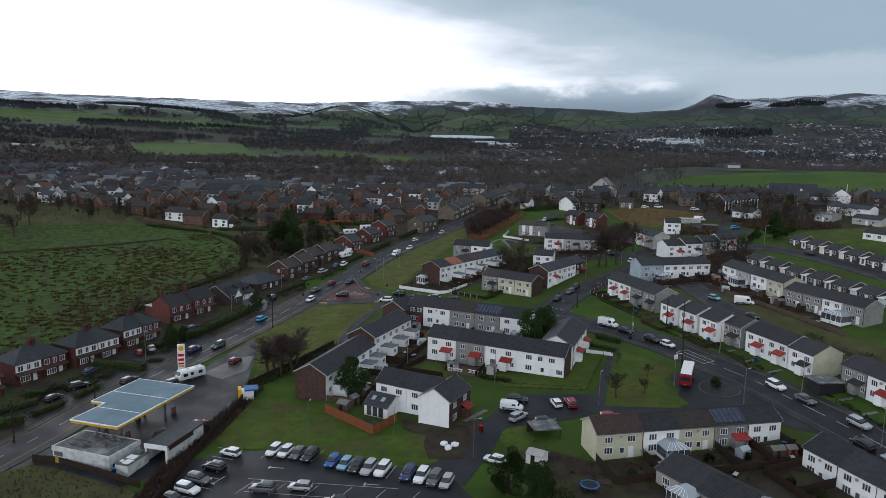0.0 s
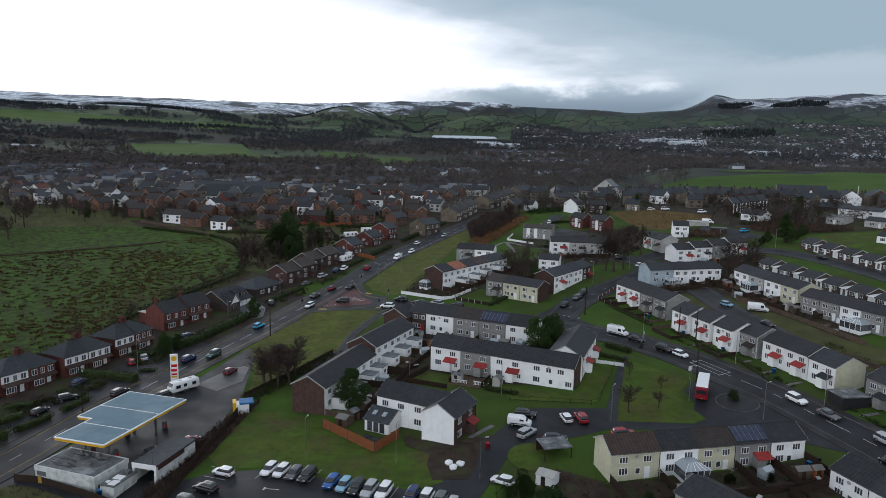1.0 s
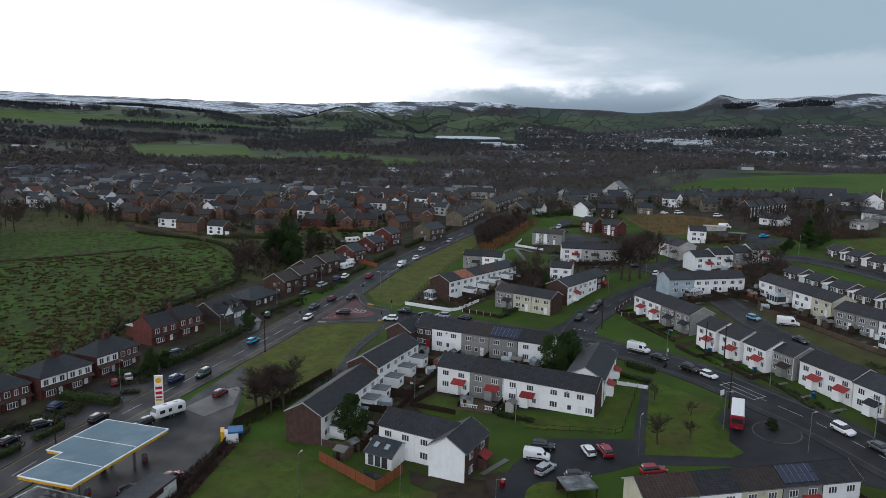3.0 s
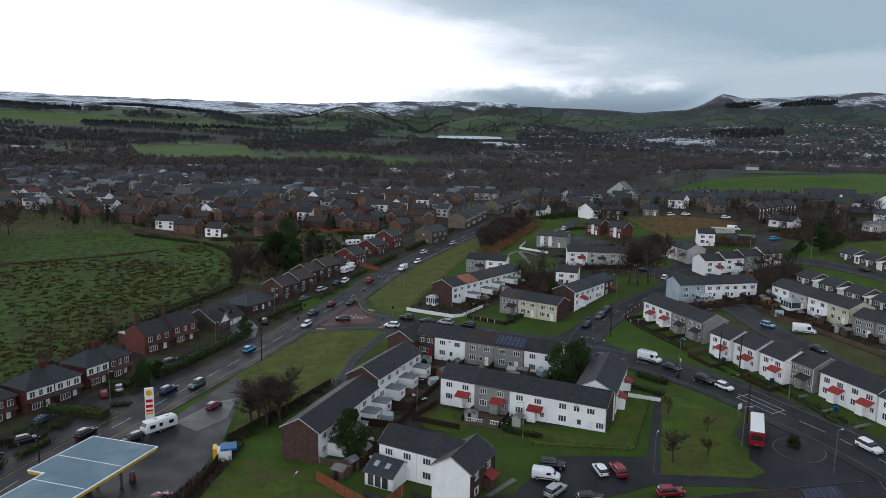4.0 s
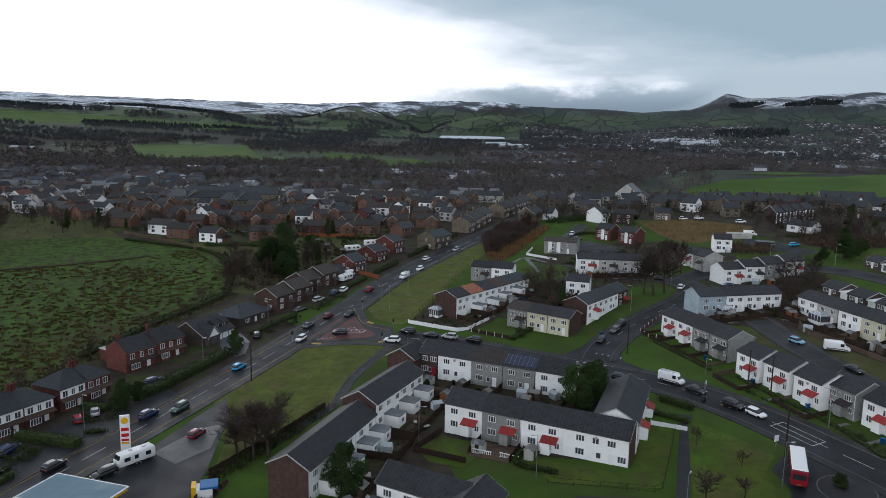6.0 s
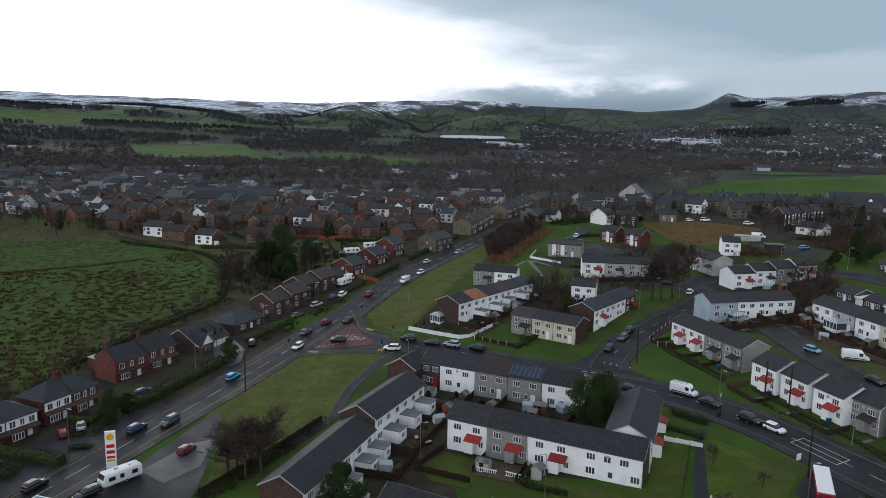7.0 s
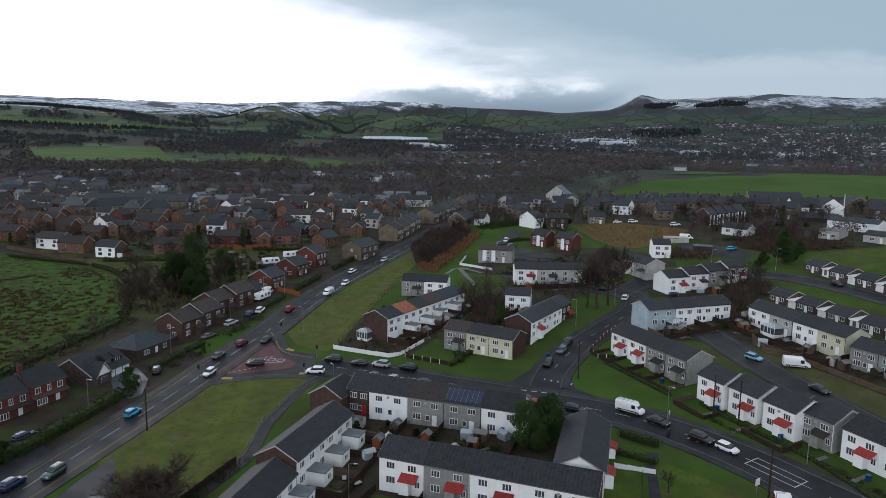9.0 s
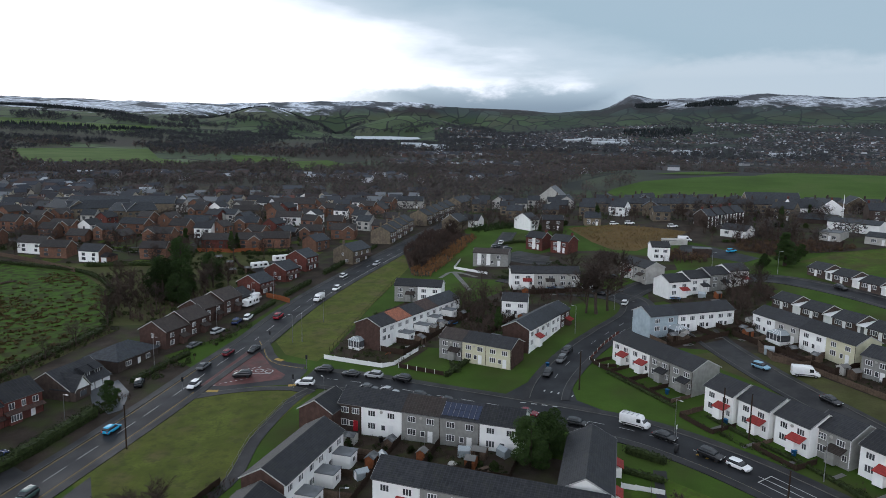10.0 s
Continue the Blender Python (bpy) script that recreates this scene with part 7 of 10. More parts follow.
car(-21.6, 217.0, 170, "suv", "white", "queue at the junction", "waiting at the junction")
queue(((40.4, 226.8, "suv", "black"), (38.0, 222.0, "hatch", "grey"), (33.0, 214.2, "hatch", "black")), north_line, True, "cars on the estate road", "queuing on the estate road")
car(66.6, 262.5, 62, "hatch", "white", "cars on the estate road", "parked on the estate road")
car(62.0, 273.8, 150, "saloon", "black", "cars on the estate road", "parked on the estate road")
car(60.5, 280.5, 10, "suv", "white", "cars on the estate road", "parked on the verge")
car(71.5, 290.5, 140, "hatch", "black", "cars on the estate road", "parked on the estate road")
queue(((-56.6, 198.3, "hatch", "sky"), (-66.2, 171.4, "suv", "navy"), (-73.0, 150.0, "suv", "black"), (-47.4, 230.5, "saloon", "grey"), (-43.6, 239.2, "hatch", "dark red"), (-35.7, 268.0, "suv", "red"), (-19.8, 312.0, "hatch", "white")), main_line, False, "cars on the main road", "driving on the wet main road")
queue(((-46.6, 218.9, "hatch", "white"), (-61.0, 174.6, "suv", "green"), (-37.5, 240.5, "saloon", "black"), (-21.0, 295.5, "hatch", "white"), (-8.5, 327, "hatch", "silver")), main_line, True, "cars on the main road", "driving on the wet main road")
car(-36.9, 223.6, 176, "suv", "black", "cars on the main road", "turning at the junction")
van(-25.6, 284.0, along(main_line, -25, 282) + 180, "white", 5.2, "white van driving on the main road", 2.2)
for x, y, a, k, c in ((-78.2, 172.6, 120, "saloon", "silver"), (-79.8, 169.0, 125, "hatch", "red"), (-73.4, 189.0, 60, "suv", "navy"), (-85.3, 155.7, 80, "suv", "navy"), (-83.0, 147, 40, "suv", "black"), (-85.0, 140, 75, "hatch", "black"), (-59.5, 221.5, 100, "suv", "black"), (-54, 246, 60, "saloon", "grey"), (-50.5, 256.5, 60, "suv", "silver"), (-47.0, 264.5, 80, "suv", "navy"), (-44.5, 268.0, 80, "suv", "white")):
    car(x, y, a, k, c, "cars on front drives", "parked on a front drive")
van(-46.0, 287.0, 75, "white", 5.6, "white motorhome parked on a drive", 2.6)
car(80.0, 209.3, -60, "hatch", "pale blue", "cars on the back road", "parked on the back road")
van(86.6, 203.2, -20, "white", 5.6, "white van parked on the back road", 2.4)
car(84.0, 190.0, -75, "saloon", "black", "cars on the back road", "parked on the back road")
for x, y, a, c, k in ((106, 279, 15, "grey", "suv"), (43, 352, 70, "white", "suv"), (40, 346, 20, "grey", "hatch"), (44, 341, 20, "grey", "hatch"), (121, 363, -10, "white", "suv"), (99, 377, -10, "white", "hatch"), (106, 376, -10, "white", "suv"), (134, 366, 0, "white", "suv"), (112, 236, -74, "black", "suv"), (132, 261, -74, "black", "hatch"), (121, 214, -74, "silver", "suv")):
    car(x, y, a, k, c, "cars in the upper streets", "parked in the upper streets")


def bus(x, y, ang):
    ob = thing("bus", at(x, y, ang, 0.06), "red single-deck bus with a white roof at the stop", "bus")
    L, hw, h = 5.0, 1.24, 3.0
    red = paint("bus red", (0.21, 0.010, 0.022))
    st = [(-L, 0.93, 0.45, h * 0.93), (-L + 0.12, 1, 0.36, h * 0.985), (L - 0.3, 1, 0.36, h * 0.985), (L, 0.95, 0.45, h * 0.9)]
    put("body", cached(("bus_body",), lambda bm: loft(bm, body_rings(st, hw))), red, ob)
    rr = [[(-L + 0.15, -hw * 0.93, h * 0.985), (L - 0.3, -hw * 0.93, h * 0.985), (L - 0.3, hw * 0.93, h * 0.985), (-L + 0.15, hw * 0.93, h * 0.985)], [(-L + 0.3, -hw * 0.8, h + 0.14), (L - 0.5, -hw * 0.8, h + 0.14), (L - 0.5, hw * 0.8, h + 0.14), (-L + 0.3, hw * 0.8, h + 0.14)]]
    put("roof", cached(("bus_roof",), lambda bm: loft(bm, rr)), M_upvc, ob, "white roof panel")
    for sy in (-1, 1):
        for i in range(6):
            w = put("side_window", cached(("bus_window",), lambda bm: box(bm, -0.66, 0.66, -0.02, 0.02, 1.25, 2.3)), M_cabin, ob)
            w.matrix_basis = pose(-L + 1.1 + 1.5 * i, sy * hw * 1.003, 0)
        for wx in (-L + 2.4, L - 2.5):
            wheel(ob, wx, sy * (hw - 0.12), 0.48)
        for e, mat in ((-1, M_tail), (1, M_head)):
            q = put("lamp", cached(("bus_lamp", e), lambda bm: box(bm, -0.04, 0.04, -0.13, 0.13, -0.25, 0.25)), mat, ob)
            q.matrix_basis = pose(e * (L + 0.0), sy * hw * 0.78, 1.0)
    for e in (-1, 1):
        q = put("end_window", cached(("bus_end",), lambda bm: box(bm, -0.03, 0.03, -0.95, 0.95, 1.45, 2.3)), M_cabin, ob)
        q.matrix_basis = pose(e * (L + 0.005), 0, 0)
        q = put("number_plate", cached(("bus_plate",), lambda bm: box(bm, -0.02, 0.02, -0.28, 0.28, 0.55, 0.68)), M_ypaint if e < 0 else M_upvc, ob)
        q.matrix_basis = pose(e * (L + 0.01), 0, 0)


bus(53.3, 147.2, 69)


# ---- filling station ----
M_canopy_top = material("blue_grey_sheet_roof", (0.15, 0.22, 0.26), var=0.1, rough=0.8, spec=0.1, scale=0.3, stain=(0.24, 0.30, 0.33), stain_scale=0.15)
M_yellow = material("yellow_fascia", (0.72, 0.40, 0.01), rough=0.4, bump=0)
M_signred = material("red_sign", (0.5, 0.01, 0.01), rough=0.4, bump=0)
M_bluesheet = material("blue_sheet", (0.02, 0.13, 0.32), rough=0.5)
M_felt = material("grey_roof_felt", (0.13, 0.135, 0.14), var=0.4, scale=0.8, stain=(0.33, 0.34, 0.33), stain_scale=0.5, stain_amt=0.8)
M_rustsheet = material("rusty_sheet", (0.060, 0.030, 0.024), var=0.4, rough=0.7, scale=2, stain=(0.03, 0.02, 0.02), stain_scale=1.5)
M_dirtywhite = material("dirty_white_render", (0.60, 0.62, 0.60), var=0.12, scale=0.9, stain=(0.30, 0.30, 0.25), stain_scale=0.7, stain_amt=0.75)


def filling_station():
    # canopy: long axis towards the road sign
    ob = thing("station_canopy", at(-57.0, 113.7, 76.5), "flat blue-grey filling station canopy with yellow fascia", "canopy")
    ln, w, nx, z = 22.2, 10.2, 8.6, 5.65

    def sheet(o, z0, z1):
        def go(bm):
            plan = ((-o, -o), (ln + o, -o), (ln + o, w + 3.2 + o), (nx - o, w + 3.2 + o), (nx - o, w + o), (-o, w + o))
            v = [bm.verts.new((x, y, zz)) for zz in (z0, z1) for x, y in plan]
            bm.faces.new(v[5::-1])
            bm.faces.new(v[6:])
            for i in range(6):
                bm.faces.new((v[i], v[(i + 1) % 6], v[6 + (i + 1) % 6], v[6 + i]))
        return go
    put("soffit", cached(("canopy_soffit",), sheet(-0.3, z - 0.06, z)), M_dirtywhite, ob, "dirty white soffit")
    put("fascia", cached(("canopy_slab",), sheet(0, z, z + 0.46)), M_yellow, ob, "yellow fascia")
    put("rim", cached(("canopy_rim",), sheet(0.1, z + 0.4, z + 0.6)), M_upvc, ob, "white rim along the roof edge")
    put("roof_sheet", cached(("canopy_top",), sheet(-0.16, z + 0.5, z + 0.64)), M_canopy_top, ob, "blue-grey sheet roof")
    for x, y1 in ((6.4, w - 0.3), (14.2, w + 2.9)):
        put("roof_seam", cached(("roof_seam", x), lambda bm: box(bm, x - 0.05, x + 0.05, 0.3, y1, z + 0.64, z + 0.69)), M_upvc, ob)
    for x in (4.5, 17.0):
        for y in (3.2, 8.2):
            put("column", cached(("canopy_column", x, y), lambda bm: box(bm, x - 0.17, x + 0.17, y - 0.17, y + 0.17, -1.0, z)), M_gutter, ob)
    for x, y in ((6.2, 3.2), (19.6, 3.2), (6.2, 8.2), (15.0, 8.2)):
        p = thing("fuel_pump", ob.matrix_world @ pose(x, y, 0.1), "grey fuel pump with red panel under the canopy", "fuel pump", "fuel pumps")
        put("body", cached(("pump",), lambda bm: loft(bm, [[(-0.45 * k, -0.3 * k, zz), (0.45 * k, -0.3 * k, zz), (0.45 * k, 0.3 * k, zz), (-0.45 * k, 0.3 * k, zz)] for k, zz in ((1, -0.5), (1, 1.5), (0.9, 1.9), (0.9, 2.2))])), M_gutter, p)
        put("panel", cached(("pump_panel",), lambda bm: box(bm, -0.38, 0.38, -0.33, -0.29, 0.9, 1.4)), M_signred, p)
        put("nozzle", cached(("pump_nozzle",), lambda bm: box(bm, 0.45, 0.55, -0.12, 0.12, 0.7, 1.2)), M_trim, p)
    # kiosk and workshop
    k = thing("kiosk", at(-68.4, 112.6, -16), "low dirty white filling station shop with patched felt roof", "shop")
    kw, kd = 12.6, 7.4
    put("wall", cached(("kiosk_wall",), lambda bm: box(bm, 0, kw, 0, kd, -2.5, 2.4)), M_dirtywhite, k)
    put("roof", cached(("kiosk_roof",), lambda bm: box(bm, 0.15, kw - 0.15, 0.15, kd - 0.15, 2.4, 3.12)), M_felt, k, "patched grey felt roof")
    for x0, x1, y0, y1, hi in ((-0.1, kw + 0.1, -0.1, 0.15, 3.22), (-0.1, kw + 0.1, kd - 0.15, kd + 0.1, 3.18), (-0.1, 0.15, 0.16, kd - 0.16, 3.18), (kw - 0.15, kw + 0.1, 0.16, kd - 0.16, 3.22)):
        put("parapet", cached(("kiosk_parapet", x0, y0), lambda bm: box(bm, x0, x1, y0, y1, 2.38, hi)), M_dirtywhite, k)
    window(k, 0.02, 3, 0.6, -90, 2.0, 1.4, 2)
    put("notice", cached(("kiosk_notice",), lambda bm: box(bm, 0.5, 1.5, -0.06, -0.012, 0.1, 1.3)), M_ypaint, k, "faded yellow notice board")
    put("window_board", cached(("kiosk_board",), lambda bm: box(bm, 0.4, 2.3, -0.06, -0.012, 1.5, 2.3)), M_gutter, k, "grey boarded window")
    put("side_door", cached(("kiosk_door",), lambda bm: box(bm, kw + 0.012, kw + 0.06, 0.7, 1.7, -0.9, 1.5)), M_trim, k, "dark side door")
    rk = random.Random(71)
    for i in range(26):
        q = put("felt_strip", cached(("felt_strip", i % 7), lambda bm: box(bm, 0, 0.5 + 0.45 * (i % 7), 0, 0.14 + 0.05 * (i % 4), 0, 0.03 + 0.02 * (i % 3))), M_trim if i % 3 else M_concrete, k)
        q.matrix_basis = pose(rk.uniform(0.4, kw - 4), rk.uniform(0.5, kd - 0.8), 3.12 + 0.001 * i, rz=rk.uniform(-12, 12))
    for i in range(4):
        q = put("roof_vent", cached(("roof_vent",), lambda bm: loft(bm, [[(-0.35 * a, -0.25 * a, zz), (0.35 * a, -0.25 * a, zz), (0.35 * a, 0.25 * a, zz), (-0.35 * a, 0.25 * a, zz)] for a, zz in ((1, 0), (1, 0.3), (0.7, 0.45))])), M_concrete, k)
        q.matrix_basis = pose(3.4 + 1.9 * i, kd - 0.9 - 0.5 * (i % 2), 3.12)
    put("roof_dish", cached(("kiosk_dish",), lambda bm: bmesh.ops.create_cone(bm, cap_ends=True, segments=14, radius1=0.5, radius2=0.42, depth=0.3, matrix=pose(8.2, 3.2, 3.27))), M_concrete, k, "round grey roof cowl")
    s = thing("outbuilding", at(-52.3, 107.6, 77), "small dirty white store with pale patched roof", "outbuilding")
    put("wall", cached(("store_wall",), lambda bm: box(bm, 0, 5.4, 0, 2.6, -2, 2.0)), M_dirtywhite, s)
    put("roof", cached(("store_roof",), lambda bm: box(bm, -0.12, 5.5, -0.12, 2.72, 2.0, 2.14)), M_gutter, s, "grey felt roof")
    for x0, x1, y0, y1 in ((0.3, 1.9, 0.2, 1.5), (2.2, 3.6, 0.5, 2.2), (0.8, 1.5, 1.7, 2.4)):
        put("roof_panel", cached(("store_panel_top", x0), lambda bm: box(bm, x0, x1, y0, y1, 2.14, 2.2)), M_upvc, s, "pale roof panel")
    put("cooler", cached(("store_cooler",), lambda bm: box(bm, 3.9, 4.9, 0.5, 1.3, 2.14, 2.7)), M_gutter, s)
    g = thing("car_wash", at(-47.4, 112.2, 78), "drive-through car wash with grey roof and stained walls", "car wash")
    for y in (0.0, 4.2):
        put("wall", cached(("wash_wall", y), lambda bm: box(bm, 0, 11.0, y, y + 0.3, -2, 3.0)), M_dirtywhite, g, "stained pale wall")
    put("roof", cached(("wash_roof",), lambda bm: box(bm, -0.1, 11.2, -0.1, 4.6, 3.0, 3.3)), M_slate2, g, "flat dark grey roof")
    put("rust_band", cached(("wash_band",), lambda bm: box(bm, 0.4, 7.6, -0.14, -0.012, 2.3, 3.2)), M_rustsheet, g, "rust brown sheet along the wall head")
    put("header", cached(("wash_header",), lambda bm: box(bm, -0.2, -0.1, -0.1, 4.6, 2.5, 3.35)), M_upvc, g)
    for y in (0.0, 4.2):
        put("door_jamb", cached(("wash_jamb", y), lambda bm: box(bm, -0.14, -0.004, y - 0.04, y + 0.34, -1.5, 2.5)), M_upvc, g)
    put("lamp_pole", cached(("wash_pole",), lambda bm: box(bm, 0.5, 0.58, 1.0, 1.08, 3.3, 4.8)), M_gutter, g)
    # price sign
    p = thing("price_sign", at(-63.6, 157.0, 20), "tall white fuel price sign with red panels", "sign")
    put("pylon", cached(("pylon",), lambda bm: box(bm, -0.85, 0.85, -0.2, 0.2, -0.6, 6.9)), M_upvc, p)
    put("emblem", cached(("emblem",), lambda bm: bmesh.ops.create_cone(bm, cap_ends=True, segments=20, radius1=0.6, radius2=0.6, depth=0.06, matrix=pose(0, -0.225, 5.9, 90, 0, 0))), M_yellow, p, "yellow round emblem")
    for z, mat in ((3.9, M_signred), (2.8, M_signred), (1.95, M_signred), (1.35, M_yellow)):
        put("price_panel", cached(("price_panel", z), lambda bm: box(bm, -0.65, 0.65, -0.235, -0.2, z, z + (0.62 if z > 2 else 0.42))), mat, p)
    t = thing("storage_tank", at(-42.2, 141.3, 20), "blue-roofed white store box with yellow side", "store box")
    put("box", cached(("store_box",), lambda bm: box(bm, -1.5, 1.0, -1.2, 1.2, -0.8, 2.0)), M_upvc, t)
    put("lid", cached(("store_lid",), lambda bm: box(bm, -0.9, 1.9, -1.3, 1.6, 2.0, 2.35)), M_bluesheet, t, "blue sheet lid")
    put("panel", cached(("store_panel",), lambda bm: box(bm, -2.2, -1.5, -1.0, 1.3, -0.8, 2.4)), M_yellow, t)
    b = thing("wheeled_bin", at(-54.9, 108.4, 20), "blue wheeled bin beside the shop wall", "bin")
    put("body", cached(("bin",), lambda bm: loft(bm, [[(-0.5 * a, -0.4 * a, zz), (0.5 * a, -0.4 * a, zz), (0.5 * a, 0.4 * a, zz), (-0.5 * a, 0.4 * a, zz)] for a, zz in ((0.85, -0.3), (1, 1.15), (1.08, 1.18), (1.0, 1.3))])), M_bluesheet, b)


filling_station()


def caravan(x, y, ang):
    ob = thing("caravan", at(x, y, ang, 0.06), "white touring caravan on the forecourt", "caravan")
    st = [(-3.4, 0.9, 0.5, 2.2), (-3.2, 1, 0.45, 2.55), (2.8, 1, 0.45, 2.6), (3.3, 0.95, 0.5, 1.7), (3.45, 0.9, 0.6, 1.2)]
    put("body", cached(("caravan_body",), lambda bm: loft(bm, body_rings(st, 1.12))), M_upvc, ob)
    for sy in (-1, 1):
        for wx, ww in ((-2.0, 0.5), (0.2, 0.35), (1.9, 0.55)):
            w = put("side_window", cached(("caravan_window", ww), lambda bm: box(bm, -ww, ww, -0.02, 0.02, 1.25, 1.95)), M_cabin, ob)
            w.matrix_basis = pose(wx, sy * 1.125, 0)
        for wx in (-0.5, 0.3):
            wheel(ob, wx, sy * 1.02, 0.33)
    w = put("front_window", cached(("caravan_front",), lambda bm: loft(bm, [[(3.26, -0.85, 1.75), (3.26, 0.85, 1.75), (3.34, 0.85, 1.72), (3.34, -0.85, 1.72)], [(2.96, -0.8, 2.4), (2.96, 0.8, 2.4), (3.04, 0.8, 2.38), (3.04, -0.8, 2.38)]])), M_cabin, ob)
    for x0 in (-2.0, 0.4):
        put("roof_hatch", cached(("roof_hatch", x0), lambda bm: box(bm, x0, x0 + 0.6, -0.3, 0.3, 2.55, 2.68)), M_rim, ob)
    put("drawbar", cached(("drawbar",), lambda bm: loft(bm, [[(3.3, -0.7, 0.5), (3.3, 0.7, 0.5), (3.3, 0.7, 0.6), (3.3, -0.7, 0.6)], [(4.6, -0.06, 0.5), (4.6, 0.06, 0.5), (4.6, 0.06, 0.6), (4.6, -0.06, 0.6)]])), M_trim, ob)


caravan(-59.6, 152.4, 55 + 180)
car(-62.6, 147.6, 235, "suv", "black", "station cars", "towing a caravan on the forecourt")
car(-52.6, 163.0, 72, "hatch", "dark red", "station cars", "parked on the forecourt")
car(-52.5, 122.5, 60, "suv", "black", "station cars", "parked under the canopy")
car(-47.8, 127.0, 60, "hatch", "dark red", "station cars", "parked beside the car wash")


# ---- small things round the estate ----
def simple(name, m, label, cat, parts, group=""):
    """A thing out of boxes: (part name, material, x0, x1, y0, y1, z0, z1)."""
    ob = thing(name, m, label, cat, group)
    for nm, mat, *b in parts:
        put(nm, cached((nm, mat.name, *b), lambda bm: box(bm, *b)), mat, ob)
    return ob


def lamp_post(x, y, ang, h=7.5, dark=False, label=""):
    ob = thing("lamp_post", at(x, y, ang), label or ("dark street lamp post beside the road" if dark else "grey steel street lamp beside the road"), "street lamp", "street lamps")
    mat = M_trim if dark else M_rim
    put("pole", cached(("pole", h, dark), lambda bm: loft(bm, [[(r * math.cos(a * 1.047), r * math.sin(a * 1.047), z) for a in range(6)] for r, z in ((0.11, -0.3), (0.1, 1.2), (0.065, 1.3), (0.045, h))])), mat, ob)
    put("arm", cached(("arm", h, dark), lambda bm: box(bm, 0.0, 0.9, -0.03, 0.03, h - 0.06, h)), mat, ob)
    put("lantern", cached(("lantern", h), lambda bm: loft(bm, [[(0.75, -0.12, h - 0.08), (1.35, -0.1, h - 0.05), (1.35, 0.1, h - 0.05), (0.75, 0.12, h - 0.08)], [(0.8, -0.1, h + 0.06), (1.3, -0.06, h + 0.06), (1.3, 0.06, h + 0.06), (0.8, 0.1, h + 0.06)]])), M_head, ob)


def pole(x, y, h=8.5, label="dark timber telegraph pole beside the road"):
    ob = thing("telegraph_pole", at(x, y), label, "pole", "telegraph poles")
    put("shaft", cached(("shaft", h), lambda bm: loft(bm, [[(r * math.cos(a * 1.047), r * math.sin(a * 1.047), z) for a in range(6)] for r, z in ((0.17, -0.4), (0.12, h))])), M_darkwood, ob)
    put("cap", cached(("cap", h), lambda bm: box(bm, -0.16, 0.16, -0.16, 0.16, h, h + 0.12)), M_trim, ob)


for x, y, a in ((11.3, 147.4, 200), (-9.3, 159.2, 0), (31.9, 134.3, 60), (-8.0, 118.6, 80), (-24.5, 121.5, 80), (6.5, 113.2, 10), (48.9, 181.0, 300), (49.6, 143.9, 0), (-66.0, 199.6, -25), (-76.2, 165, -25), (-60, 233, -25), (-51, 257.5, -25), (-46, 281, -25), (-28.5, 246, 150), (-22, 262, 150), (-15.8, 202, 120), (46, 240.5, 140), (66, 163.6, 150), (74.5, 139.5, 150), (-40.5, 288, -25), (-26, 246, 100), (60.9, 134.8, 30), (78, 117, 150), (62, 258, 140), (124, 282, 0), (104, 287, 0)):
    lamp_post(x, y, a)
for x, y in ((-51.0, 190.6), (53.9, 153.2), (37.9, 205.3), (-74, 137), (-80.5, 120), (61.5, 178.5), (58.2, 182.0)):
    pole(x, y)


def traffic_light(x, y, ang):
    simple("traffic_light", at(x, y, ang), "black traffic light on a grey pole", "traffic light", (("pole", M_rim, -0.06, 0.06, -0.06, 0.06, -0.2, 2.3), ("signal_head", M_trim, -0.2, 0.2, -0.18, 0.12, 2.3, 3.3)), "traffic lights")


for x, y, a in ((-48.5, 216.8, 60), (-34.5, 246.5, 250), (-22.5, 227, 160), (-24.0, 215.3, 0)):
    traffic_light(x, y, a)
simple("bus_stop_sign", at(49.0, 180.4, 50), "white bus stop flag on a pole", "bus stop", (("pole", M_rim, -0.05, 0.05, -0.05, 0.05, -0.2, 2.9), ("flag", M_upvc, -0.25, 0.25, -0.04, 0.04, 2.1, 2.9)))
simple("road_sign", at(53.0, 155.0, 30), "white square road sign on a pole", "road sign", (("pole", M_rim, -0.05, 0.05, -0.05, 0.05, -0.2, 3.0), ("plate", M_upvc, -0.55, 0.55, -0.06, -0.02, 2.0, 3.1)))
simple("telephone_cabinet", at(47.4, 176.3, 50), "dark green street cabinet beside the path", "street cabinet", (("body", M_trim, -0.5, 0.5, -0.22, 0.22, -0.2, 1.25),))

# junction and bay markings
def mark(x, y, ang, w, ln, mat=None, name="road_mark", label="white painted road marking", dz=0.085):
    c, s = math.cos(radians(ang)), math.sin(radians(ang))
    bm = bmesh.new()
    n = max(1, int(ln / 2.0))
    row = None
    for i in range(n + 1):
        t = ln * (i / n - 0.5)
        px, py = x + c * t, y + s * t
        cur = [bm.verts.new((px + s * q, py - c * q, height(px + s * q, py - c * q) + dz)) for q in (-w / 2, w / 2)]
        if row:
            bm.faces.new((row[0], row[1], cur[1], cur[0]))
        row = cur
    return tagged(part(name, bm, mat or M_paint, None), label, "road marking", "", "structure")


